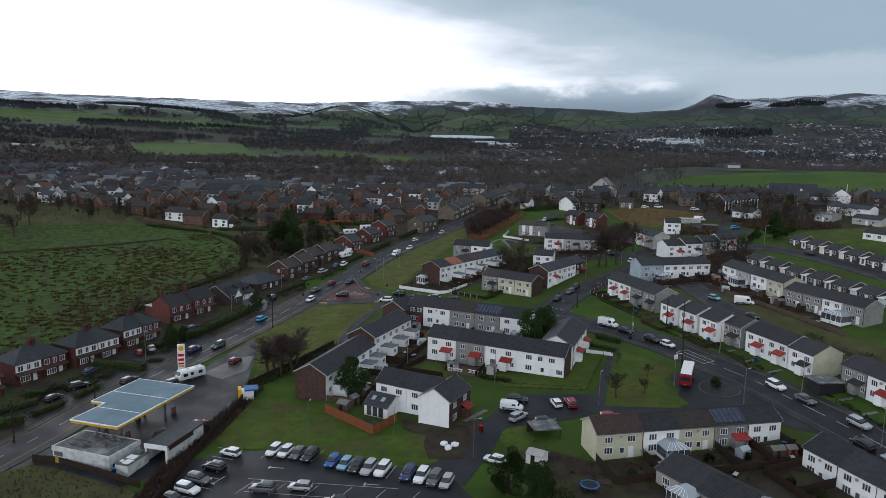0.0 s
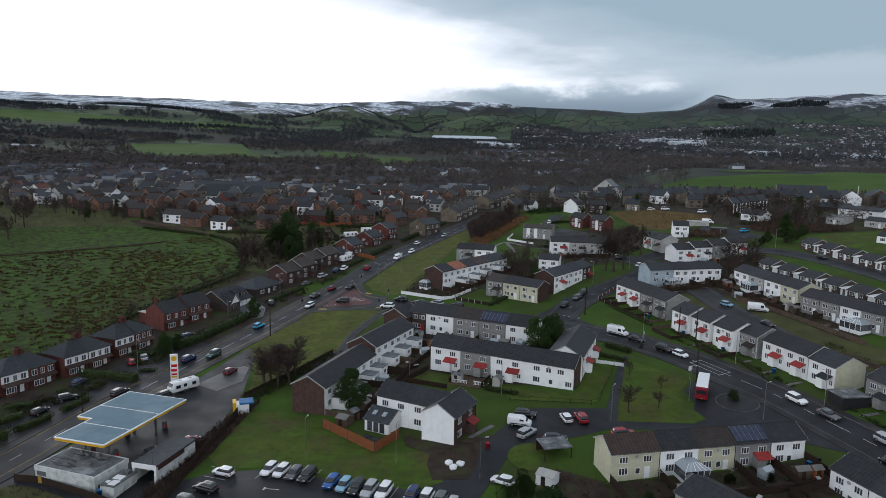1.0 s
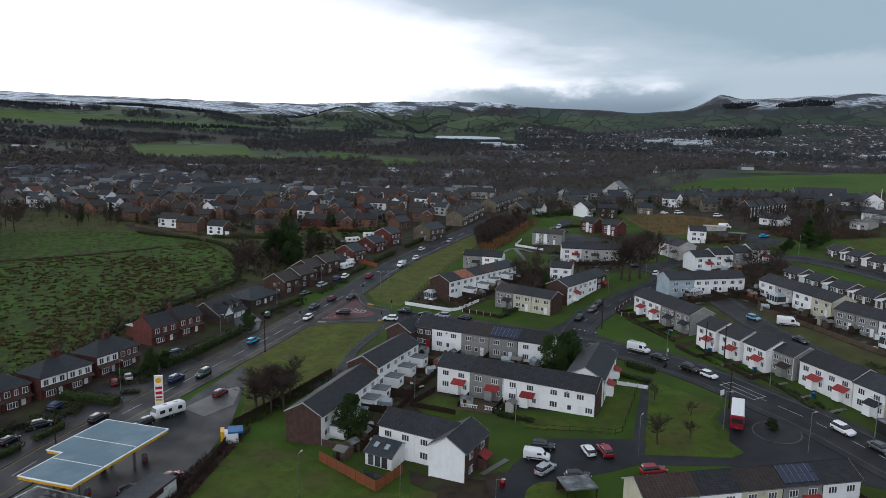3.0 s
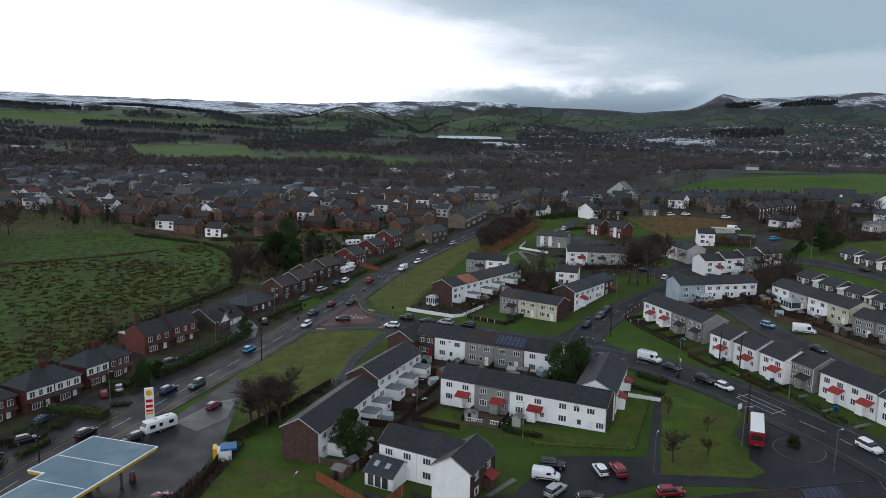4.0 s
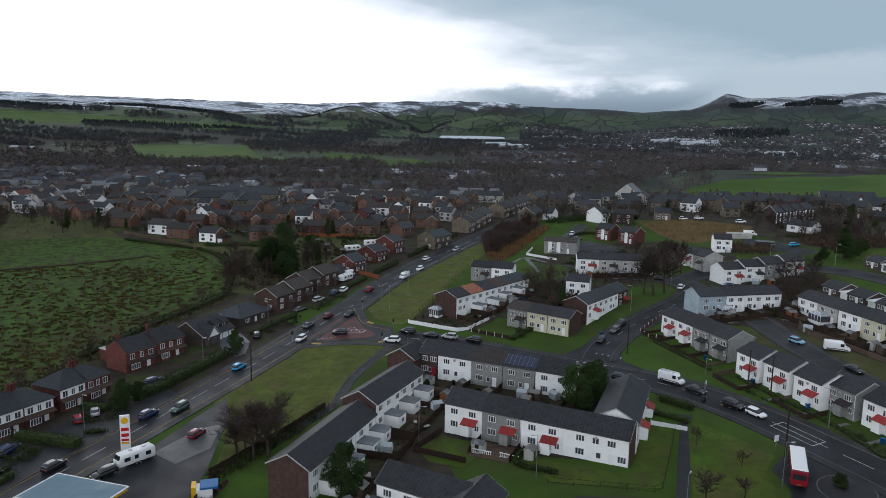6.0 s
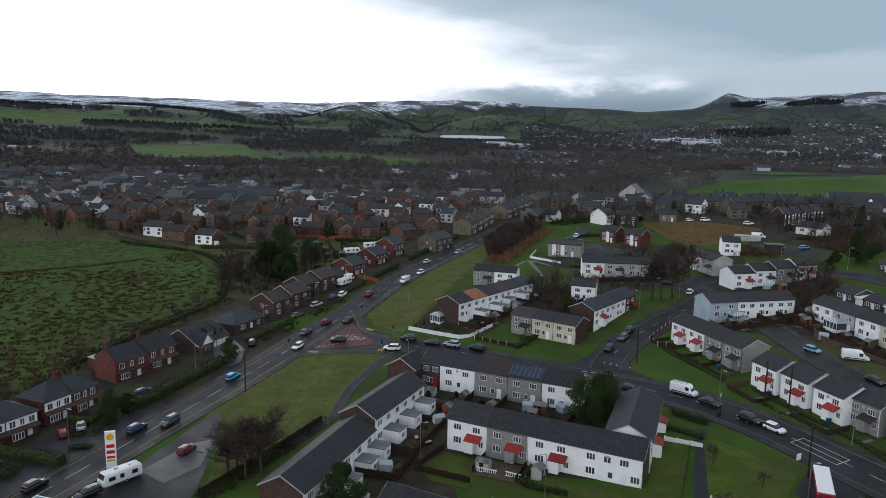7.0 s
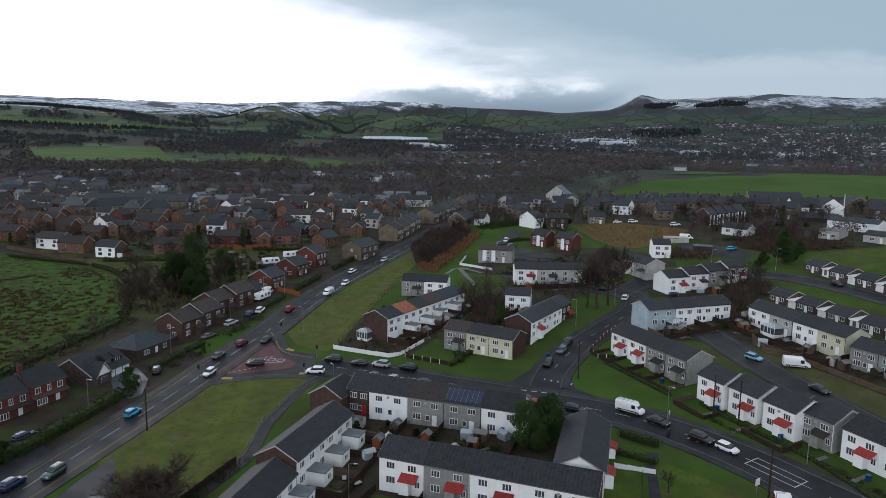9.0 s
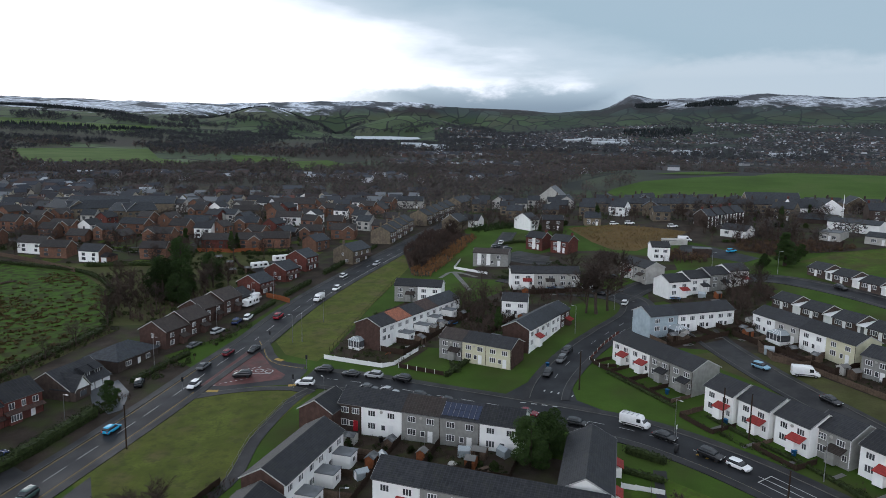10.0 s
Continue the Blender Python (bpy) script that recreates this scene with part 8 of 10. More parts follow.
for k in range(14):
    if k != 5:
        t = -31.0 + 2.35 * k if k < 5 else -19.2 + 2.3 * (k - 5)
        mark(t + 0.3, 116.8 - max(0, (t + 25)) * 0.42 - 0.6, 73.5, 0.1, 4.6, label="white painted parking bay line", dz=0.07)
for k in range(6):
    mark(-38.4, 117.6 - 3.35 * k, -18, 0.1, 4.5, label="white painted parking bay line", dz=0.07)
for k in range(6):
    mark(-31.0 + 5.6 * k, 104.2 - 0.75 * k, 65, 0.1, 4.4, label="white painted parking bay line", dz=0.07)
mark(-18.5, 105.2, -7.8, 0.1, 26, label="white painted parking bay line", dz=0.07)
mark(-17.0, 101.0, -7.8, 0.1, 28, label="white painted parking bay line", dz=0.07)
for x, y, a in ((-27.5, 110.6, -8), (-10.0, 104.8, -8), (-36.2, 106.5, 62)):
    mark(x, y, a, 0.18, 2.6, label="white painted arrow shaft", dz=0.07)
    mark(x - 1.3 * math.cos(radians(a)), y - 1.3 * math.sin(radians(a)), a + 90, 0.35, 0.9, label="white painted arrow head", dz=0.07)
# the give-way and stop lines, hatching by the bus bay
for k in range(6):
    mark(25.0 + 2.0 * k, 200.6 - 0.95 * k, -25, 0.35, 1.2)
for k in range(5):
    mark(30.5 + 1.3 * k, 205.8 - 0.9 * k, 62, 0.3, 0.9)
a0 = along(side_line, 59, 162)
for q in (-1.6, 0.0, 1.6):
    mark(59.5 + 0.9 * q, 161.5 + 0.4 * q, a0, 0.15, 9.0, label="white bus bay line")
for q in (-4.5, 4.5):
    mark(59.5 + q * math.cos(radians(a0)), 161.5 + q * math.sin(radians(a0)), a0 + 90, 0.2, 3.4, label="white bus bay line")
for q in range(3):
    mark(51.0 + 1.0 * q, 175.0 - 1.4 * q, along(side_line, 51, 175) + 90, 0.5, 1.6, M_ypaint, label="yellow bus stop lettering bar")
for q in range(6):
    mark(-34.0 - 1.3 * q, 229.0 - 0.4 * q, 60, 0.25, 1.2, label="white junction marking")
mark(-33.0, 225.0, -5, 0.18, 5.0, label="white turn arrow")
mark(-35.8, 226.6, 60, 0.5, 2.0, label="white turn arrow")
mark(-43.0, 219.3, 62, 0.5, 3.0, M_ypaint, label="yellow box at the crossing")
# traffic islands and turning circle
def disc_patch(name, x, y, rx, ry, mat, dz, label, cat):
    pts = [(x + rx * math.cos(t * 0.3142), y + ry * math.sin(t * 0.3142)) for t in range(20)]
    drape(name, pts, mat, dz, label=label, category=cat)


disc_patch("turning_island", 58.8, 142.5, 4.0, 4.2, M_tarmac2, 0.16, "dark paved island in the turning circle", "traffic island")
disc_patch("island_kerb", 58.8, 142.5, 4.25, 4.45, M_kerb, 0.12, "pale kerb ring round the turning island", "kerb")
tree("bush", 58.4, 143.8, 0.9, 0, "small yellow-green bush on the island")
disc_patch("oval_green", 15.4, 121.0, 4.0, 5.0, M_grass, 0.1, "oval grass patch beside the lane", "grass")
drape("green", [(42.0, 168.5), (33.2, 134.8), (47.6, 133.6), (50.4, 135.4), (49.6, 138), (48.2, 142), (48.6, 148), (52.5, 153.5), (48.5, 160)], M_grass, 0.06, label="mown triangular green beside the road", category="grass")
drape("verge", [(-58, 182), (-52, 205), (-46, 216), (-31, 219), (-19.5, 212), (-23, 204), (-27.5, 190), (-29, 177.5), (-36, 165), (-44.2, 149), (-45.6, 158), (-49.5, 170)], M_verge, 0.044, label="rough grass verge with bare trees", category="grass")
drape("verge", [(-33, 247), (-29, 237), (-20.5, 231), (-18.2, 236), (-15.4, 248), (-8.2, 278), (-0.2, 306), (4.4, 324), (2, 352), (-10, 322), (-22, 292)], M_verge, 0.044, label="long grass verge beside the upper road", category="grass")
drape("lawn", [(-9.6, 157.6), (-5.2, 163), (4, 158.6), (-1, 150.5), (-7, 153)], M_grass, 0.07, label="mown lawn before the terrace", category="grass")
drape("deck_yard", [(2.0, 160.6), (9.0, 157.5), (6.8, 152.2), (-0.3, 155.2)], M_wood, 0.08, label="brown timber decking before a house", category="decking")
drape("lawn", [(10, 154.5), (26.5, 148.0), (29.5, 155), (33, 165), (39, 165.5), (30.8, 143.5), (13.5, 145.7)], M_grass, 0.07, label="mown lawn before the terrace", category="grass")
drape("grass_bank", [(-38.5, 117.2), (-42.5, 122), (-42.6, 140), (-33, 141.5), (-24.5, 135), (-12.5, 122.6), (-2, 123.5), (0.5, 112.5), (-3, 110.8), (-20, 115), (-31, 117.8)], M_grass, 0.06, label="mown grass between car park and houses", category="grass")

# extensions, conservatories, sheds


def outhouse(x, y, ang, w=3.0, d=3.4, h=2.5, wall=None, roof=None, label="white flat-roofed back extension", win=True):
    ob = simple("outhouse", at(x, y, ang), label, "extension", (("wall", wall or M_white, 0, w, -d, -0.01, -1.2, h), ("roof", roof or M_flatroof, -0.15, w + 0.15, -d - 0.15, -0.005, h, h + 0.16)), "back extensions")
    if win:
        window(ob, w * 0.5, -d, 1.0, 0, 1.1, 0.9, 2)
    return ob


for x, y, a in ((-24.0, 142.5, 73.5), (-22.1, 149.2, 73.5), (-20.4, 155.3, 73.5), (-18.9, 160.2, 73.5), (-16.9, 167.2, 69.5), (-14.6, 173.4, 69.5), (-12.2, 179.4, 69.5)):
    outhouse(x, y, a)


def conservatory(x, y, ang, w=4.2, d=3.2):
    """White frame, glass sides and a ridged glass roof."""
    ob = thing("conservatory", at(x, y, ang), "white-framed glass conservatory with pitched glass roof", "conservatory", "conservatories")
    put("base", cached(("cons_base", w, d), lambda bm: box(bm, 0, w, -d, -0.01, -1.0, 0.6)), M_upvc, ob)
    for i in range(5):
        xx = w * i / 4
        put("post", cached(("cons_post", round(xx, 2), d), lambda bm: box(bm, max(0, xx - 0.06), min(w, xx + 0.06), -d, -d + 0.1, 0.6, 2.2)), M_upvc, ob)
    for i in range(4):
        put("pane", cached(("cons_pane", i, w, d), lambda bm: box(bm, w * i / 4 + 0.06, w * (i + 1) / 4 - 0.06, -d + 0.03, -d + 0.06, 0.6, 2.2)), M_glass, ob)
    for xx in (0.0, w - 0.06):
        put("side_pane", cached(("cons_side", xx, d), lambda bm: box(bm, xx, xx + 0.06, -d + 0.1, -0.02, 0.6, 2.2)), M_glass, ob)
    rg = [[(-0.1, -d - 0.1, 2.2), (w + 0.1, -d - 0.1, 2.2), (w + 0.1, -0.02, 2.2), (-0.1, -0.02, 2.2)], [(w * 0.3, -d * 0.6, 3.0), (w * 0.7, -d * 0.6, 3.0), (w * 0.7, -0.02, 3.0), (w * 0.3, -0.02, 3.0)]]
    put("glass_roof", cached(("cons_roof", w, d), lambda bm: loft(bm, rg)), M_pale_glass, ob, "pale glass roof")
    for i in range(6):
        t = i / 5
        b = [[(-0.1 + (w + 0.2) * t + o, -d - 0.12, 2.22 + q) for o, q in ((-0.04, 0), (0.04, 0), (0.04, 0.06), (-0.04, 0.06))], [(w * (0.3 + 0.4 * t) + o, -d * 0.6, 3.02 + q) for o, q in ((-0.04, 0), (0.04, 0), (0.04, 0.06), (-0.04, 0.06))]]
        put("glazing_bar", cached(("cons_bar", i, w, d), lambda bm: loft(bm, b)), M_upvc, ob)


M_pale_glass = material("pale_glass", (0.32, 0.36, 0.38), var=0.1, rough=0.2, bump=0, spec=0.5)
conservatory(38.6, 115.2, 14.4, 4.4, 3.4)
conservatory(68.4, 233.9, 16, 4.4, 2.8)
conservatory(92.8, 226.4, -76.2, 4.6, 3.0)
conservatory(103.6, 186.6, -66, 6.0, 4.0)
conservatory(38.6, 101.6, -57, 4.0, 3.0)
# garden room of the white house: slate roof with roof lights
g = house(at(-15.6, 132.4, -26), 5.6, 6.2, M_white, M_slate2, "white garden room with slate roof and roof lights", eave=2.5, rise=1.5, front="", chim=False, name="garden_room", cat="garden room", verge=(0.15, 0.15))
for x in (0.9, 2.3, 3.7):
    window(g, x + 0.3, 0, 0.1, 0, 1.3, 2.1, 1)
for x in (1.4, 3.6):
    w = put("roof_light", cached(("roof_light",), lambda bm: box(bm, -0.4, 0.4, -0.55, 0.55, 0.0, 0.08)), M_pale_glass, g)
    w.matrix_basis = pose(x, 1.5, 2.5 + 1.5 * 1.5 / 3.1 + 0.17, math.degrees(math.atan2(1.5, 3.1)), 0, 0)
simple("glass_balustrade", at(-15.2, 128.4, -26), "dark glass balustrade round the patio", "balustrade", (("panel", M_glass, 0, 5.0, -0.03, 0.03, 0, 1.1), ("rail", M_trim, 0, 5.0, -0.05, 0.05, 1.1, 1.16)))


def shed(x, y, ang, w=2.4, d=1.8, mat=None, roof=None, label="small timber garden shed", h=1.8):
    ob = thing("garden_shed", at(x, y, ang), label, "shed", "garden sheds")
    put("wall", cached(("shed_wall", w, d, h, (mat or M_wood).name), lambda bm: prism(bm, [(0, -0.5), (d, -0.5), (d, h), (d / 2, h + 0.5), (0, h)], 0, w)), mat or M_wood, ob)
    put("roof", cached(("shed_roof", w, d, h, (roof or M_felt).name), lambda bm: prism(bm, roof_section(d, h, 0.5, 0.15, 0.07), -0.1, w + 0.1)), roof or M_felt, ob)
    put("door", cached(("shed_door", w, h), lambda bm: box(bm, w * 0.3, w * 0.3 + 0.75, -0.04, -0.003, 0.0, h - 0.1)), M_darkwood, ob)


shed(-28.0, 141.2, -15, 2.0, 1.8, M_pale, M_pale, "pale plastic garden shed beside the gable")
shed(-21.6, 134.2, -26, 2.4, 2.4, M_wood, M_concrete, "grey timber garden shed inside the fence")
shed(-18.6, 136.0, 60, 2.2, 1.8)
shed(15.5, 111.8, -30, 3.0, 2.6, M_upvc, M_pale, "white garden shed beside the lane")
rs = random.Random(77)
for bx, by, a, ln, n in ((-12, 192.9, -22.5, 36, 9), (63.0, 232.4, 16, 31, 5), (90.8, 234.2, -73, 45, 8), (-5.2, 236.1, 55.2, 40, 7), (27.5, 112.4, 14.4, 34, 6), (-4.8, 164.3, -23.9, 30, 2), (62.6, 112.8, -69, 18, 3)):
    c, s = math.cos(radians(a)), math.sin(radians(a))
    for i in range(n):
        u, v = ln * (i + rs.random()) / n, rs.uniform(3.5, 7.0)
        px, py = bx + c * u + s * v, by + s * u - c * v
        k = rs.random()
        if k < 0.5:
            shed(px, py, a + rs.choice((0, 90)), rs.uniform(1.8, 2.6), rs.uniform(1.4, 2.0), rs.choice((M_wood, M_darkwood, M_pale)), rs.choice((M_felt, M_concrete)))
        else:
            tree("bush", px, py, rs.uniform(0.4, 0.8), rs.uniform(0, 360), "", "yard shrubs")

# solar panels on the terrace roof
def solar(house_x, house_y, ang, d, x0, n, rows, z, label, rise=2.0):
    ob = thing("solar_array", pose(house_x, house_y, z, 0, 0, ang), label, "solar panels", "solar arrays")
    tilt = math.degrees(math.atan2(rise, d / 2))
    for i in range(n):
        for j in range(rows):
            p = put("panel", cached(("solar_panel",), lambda bm: box(bm, 0.03, 0.97, 0.03, 1.55, 0.0, 0.05)), M_solar, ob)
            t = 0.1 + 1.58 * j
            p.matrix_basis = pose(x0 + i, t * math.cos(radians(tilt)), 5.3 + t * math.sin(radians(tilt)) + 0.24, tilt, 0, 0)
            f = put("frame", cached(("solar_frame",), lambda bm: box(bm, 0.0, 0.03, 0.0, 1.58, 0.0, 0.07)), M_rim, p)


M_solar = material("solar_cells", (0.018, 0.028, 0.060), var=0.2, rough=0.3, scale=3, bump=0, spec=0.35)
c8, s8 = math.cos(radians(14.4)), math.sin(radians(14.4))
zf = height(27.5 + c8 * 18 - s8 * 3.1, 112.4 + s8 * 18 + c8 * 3.1) - 0.5 - 0.5
solar(27.5, 112.4, 14.4, 6.2, 22.9, 6, 2, zf, "blue solar panels with pale frames on a roof", 1.7)
zb = height(-12.0 + 17.7 * math.cos(radians(-22.5)) + 1.4, 192.9 - 6.8 + 3.3)
solar(-12.0, 192.9, -22.5, 7.2, 20.6, 7, 2, zb, "dark blue solar panels on a terrace roof")

# dormers of the chalet house, porches and balustrade
chalet = next(o for o in bpy.data.objects if str(o.get("label", "")).startswith("white-gabled chalet"))
wing(chalet, 0.2, 4.4, 1.4, 11.5, 2.6, M_darkbrick, M_slate, 2.7)
put("gable_panel", cached(("chalet_panel",), lambda bm: flip_prism(bm, [(0.5, 2.7), (4.3, 2.7), (2.4, 5.0)], -1.46, -1.41)), M_white, chalet, "white rendered gable")
for gx in (5.0, 7.4, 9.8):
    put("garage_door", cached(("chalet_garage", gx), lambda bm: box(bm, gx, gx + 2.1, -0.08, -0.004, 0.0, 2.1)), M_upvc, chalet, "white garage door")
for x in (5.6, 8.6):
    o = house(at(-71.4, 213.6, 70) @ pose(x, 1.4, 3.1), 2.6, 3.0, M_slate, M_slate, "dark gabled dormer on the chalet roof", eave=1.6, rise=0.8, front="", chim=False, name="dormer", cat="dormer", low=0.6)
    window(o, 1.1, 0, 0.3, 0, 1.4, 1.0, 2)
for x, y, a in ((0.6, 156.2, -20), (5.4, 154.6, -24)):
    ob = thing("balustrade", at(x, y, a), "white stone balustrade round a small terrace", "balustrade", "balustrades")
    put("rail", cached(("bal_rail",), lambda bm: box(bm, 0, 3.6, -0.1, 0.1, 0.75, 0.87)), M_upvc, ob)
    put("plinth", cached(("bal_plinth",), lambda bm: box(bm, 0, 3.6, -0.1, 0.1, -0.3, 0.12)), M_upvc, ob)
    for i in range(10):
        b = put("baluster", cached(("baluster",), lambda bm: loft(bm, [[(r * math.cos(t * 1.047), r * math.sin(t * 1.047), z) for t in range(6)] for r, z in ((0.05, 0.12), (0.09, 0.3), (0.045, 0.55), (0.07, 0.75))])), M_upvc, ob)
        b.matrix_basis = pose(0.18 + i * 0.36, 0, 0)
for x, y in ((2.0, 117.0), (1.2, 118.6), (3.2, 118.2)):
    bm = bmesh.new()
    bmesh.ops.create_icosphere(bm, subdivisions=2, radius=0.75)
    for v in bm.verts:
        v.co *= 1 + 0.25 * noise.noise(v.co * 2 + Vector((x, y, 0)))
        v.co.z = max(v.co.z * 0.7, -0.35)
    o = part("rubble_bag", bm, M_upvc, None)
    o.matrix_world = at(x, y, 0, 0.3)
    tagged(o, "full white rubble bag on muddy ground", "bag", "rubble bags")
for x, y, c in ((72, 157, M_bluesheet), (66, 172, M_bluesheet), (12.5, 184, M_trim), (-4, 187.5, M_trim), (60.3, 185, M_bluesheet), (34, 219, M_bluesheet), (62, 118.5, M_bluesheet), (64, 119.5, M_trim), (8, 124.3, M_reddoor), (55, 200, M_bluesheet)):
    b = thing("wheeled_bin", at(x, y, 30), "plastic wheeled bin beside a house", "bin", "wheeled bins")
    put("body", cached(("wbin", c.name), lambda bm: loft(bm, [[(-0.3 * q, -0.36 * q, zz), (0.3 * q, -0.36 * q, zz), (0.3 * q, 0.36 * q, zz), (-0.3 * q, 0.36 * q, zz)] for q, zz in ((0.8, 0), (1, 1.0), (1.1, 1.02), (1.0, 1.1))])), c, b)
# roofs behind the road houses
for x, y, a, w, d in ((-98.5, 152.5, 72, 5, 4), (-95.5, 168, 72, 5.5, 4), (-91, 202, 62, 7, 4), (-87.5, 208.5, 62, 6, 4)):
    simple("flat_extension", at(x, y, a), "flat-roofed brick extension behind a house", "extension", (("wall", M_brick, 0, w, 0, d, -1, 3.0), ("roof", M_pale, -0.15, w + 0.15, -0.15, d + 0.15, 3.0, 3.2)), "back extensions")

# car port and dark garage
simple("car_port", at(17.6, 119.2, 14), "timber car port with flat grey roof", "car port", (("roof", M_felt, 0, 5.2, 0, 4.4, 2.2, 2.4), ("post", M_darkwood, 0.1, 0.25, 0.1, 0.25, -1, 2.2), ("post", M_darkwood, 4.95, 5.1, 0.1, 0.25, -1, 2.2), ("back_wall", M_darkwood, 0, 5.2, 4.3, 4.4, -1, 2.2)))
simple("garage", at(76.2, 142.0, -80), "black timber garage with flat roof beside a house", "garage", (("wall", M_trim, 0, 4.6, 0, 5.6, -1, 2.3), ("roof", M_felt, -0.2, 4.8, -0.2, 5.8, 2.3, 2.5)))


# ---- undergrowth, gardens and lanes beyond the estate ----
M_thicket = material("brown_thicket", (0.070, 0.047, 0.038), var=0.4, scale=0.6, bump=0, coords="World")
M_bracken = material("orange_bracken", (0.20, 0.105, 0.045), var=0.35, scale=0.3, bump=0, coords="World")
M_drytuft = material("pale_dead_tufts", (0.17, 0.12, 0.05), var=0.35, scale=0.2, bump=0, coords="World")
M_scrubland = material("rank_winter_grass", (0.066, 0.070, 0.026), var=0.35, rough=0.95, scale=0.12, fine=2.0, stain=(0.055, 0.042, 0.028), stain_scale=0.1, spec=0.1, coords="World")


def pick(poly, n, seed, clear=0.0):
    rnd = random.Random(seed)
    xs, ys = [p[0] for p in poly], [p[1] for p in poly]
    out = []
    for _ in range(n * 20):
        if len(out) >= n:
            break
        x, y = rnd.uniform(min(xs), max(xs)), rnd.uniform(min(ys), max(ys))
        if inside(poly, x, y) and not (clear and any((x - a) ** 2 + (y - b) ** 2 < clear ** 2 for a, b in placed)):
            out.append((x, y))
    return rnd, out


def twigs(name, poly, n, h, mat, label, seed, per=26, wide=0.9, thin=0.035, clear=0.0):
    """Clumps of thin bare stems, too many to count."""
    rnd, pts = pick(poly, n, seed, clear)
    v, f = [], []
    for x, y in pts:
        z, hh = height(x, y), rnd.uniform(*h)
        for _ in range(per):
            a, q = rnd.uniform(0, 6.28), rnd.random()
            s = rnd.uniform(0.0, 0.75)
            bx, by, bz = x + math.cos(a) * wide * q * s, y + math.sin(a) * wide * q * s, z + hh * s
            tx, ty, tz = bx + rnd.gauss(0, 0.28) * hh * 0.5, by + rnd.gauss(0, 0.28) * hh * 0.5, bz + hh * rnd.uniform(0.12, 0.45)
            k = len(v)
            w = thin * rnd.uniform(0.7, 1.6)
            c, d = math.cos(a + 1.3) * w, math.sin(a + 1.3) * w
            v.extend(((bx - c, by - d, bz), (bx + c, by + d, bz), (tx, ty, tz)))
            f.append((k, k + 1, k + 2))
    me = bpy.data.meshes.new(name)
    me.from_pydata(v, [], f)
    tagged(put(name, me, mat, None), label, "undergrowth", "", "stuff")


def scrub(name, poly, n, h, mat, label, seed, per=60, leaf=0.2, clear=0.0):
    rnd, pts = pick(poly, n, seed, clear)
    cv, cf = [], []
    for x, y in pts:
        hh = rnd.uniform(*h)
        leafy(cv, cf, rnd, Vector((x, y, height(x, y) + hh * 0.4)), (hh * rnd.uniform(0.5, 1.1), hh * rnd.uniform(0.5, 1.1), hh * 0.55), per, leaf * rnd.uniform(0.8, 1.3))
    me = bpy.data.meshes.new(name)
    me.from_pydata([tuple(p) for p in cv], [], cf)
    tagged(put(name, me, mat, None), label, "shrubs", "", "stuff")


# thicket and bracken beside the upper road
bank = [(2, 344), (4.5, 310), (10, 307), (15, 318), (24, 344), (33, 364), (34, 372), (25, 381), (14, 379)]
drape("thicket_ground", bank, M_soil, 0.07, label="brown leaf litter under the thicket", category="ground")
twigs("thicket", [(2, 346), (4, 318), (10, 320), (26, 360), (30, 374), (22, 383), (12, 378)], 620, (1.6, 3.6), M_thicket, "dense bare brown thicket beside the road", 51, 55, 1.3, 0.05)
twigs("bracken", [(4, 318), (4.5, 309), (11, 306), (16, 318), (26, 344), (34, 364), (33, 372), (22, 356), (12, 330)], 560, (0.9, 1.8), M_bracken, "orange-brown dead bracken on the bank", 52, 36, 1.0, 0.06)
# rough land behind the houses on the main road
rough = [(-86, 266), (-96, 300), (-119, 330), (-150, 347), (-126, 343), (-104, 345), (-92, 346), (-84, 358), (-62, 357), (-40, 340), (-48, 312), (-58, 286), (-68, 266)]
drape("rough_ground", rough, M_scrubland, 0.08, label="rank winter grass and scrub behind the houses", category="ground", step=10)
twigs("scrub_stems", [(-84, 268), (-94, 298), (-112, 322), (-98, 326), (-84, 318), (-66, 312), (-62, 290), (-70, 270)], 420, (1.0, 2.6), M_thicket, "bare brown scrub behind the gardens", 53, 34, 1.2, 0.05)
scrub("brambles", rough, 150, (0.7, 1.6), M_hedge, "dark bramble and shrub clumps behind the gardens", 54, 70)
hedge([(-120, 338), (-106, 338), (-94, 338), (-84, 341)], 1.8, 2.0, "tall dark clipped hedge behind the estate", None, 0.22)
hedge([(-62, 352), (-50, 350), (-40, 346)], 1.5, 1.6, "clipped hedge behind the gardens", None, 0.22)
fence([(-168, 358), (-150, 349), (-138, 342), (-121, 330)], 1.5, M_wood, "weathered timber fence beside the pasture", "pasture fence", bay=4)
fence([(-84, 359), (-70, 356), (-56, 357)], 1.7, M_orangewood, "orange-stained timber garden fence", "garden fences", bay=3.5)
fence([(-66, 345), (-60, 330), (-52, 318), (-46, 305)], 1.4, M_darkwood, "dark timber garden fence behind houses", bay=3.5)
fence([(-43.2, 290.2), (-38, 286), (-34.6, 282.5)], 1.6, M_orangewood, "orange-stained fence beside a drive", "garden fences", bay=2.6)
for x, y, a in ((-62, 321, 20), (-57, 323, 10), (-66, 333, -5), (-72, 342, 30)):
    shed(x, y, a)
tree("evergreen", -84, 336, 1.25, 60, "tall dark evergreen behind the houses", "evergreens behind the houses")
tree("cone", -69.5, 357.5, 1.0, 0, "slim dark conifer between two houses", "garden conifers")
tree("cone", -67.5, 359, 0.85, 80, "slim dark conifer between two houses", "garden conifers")
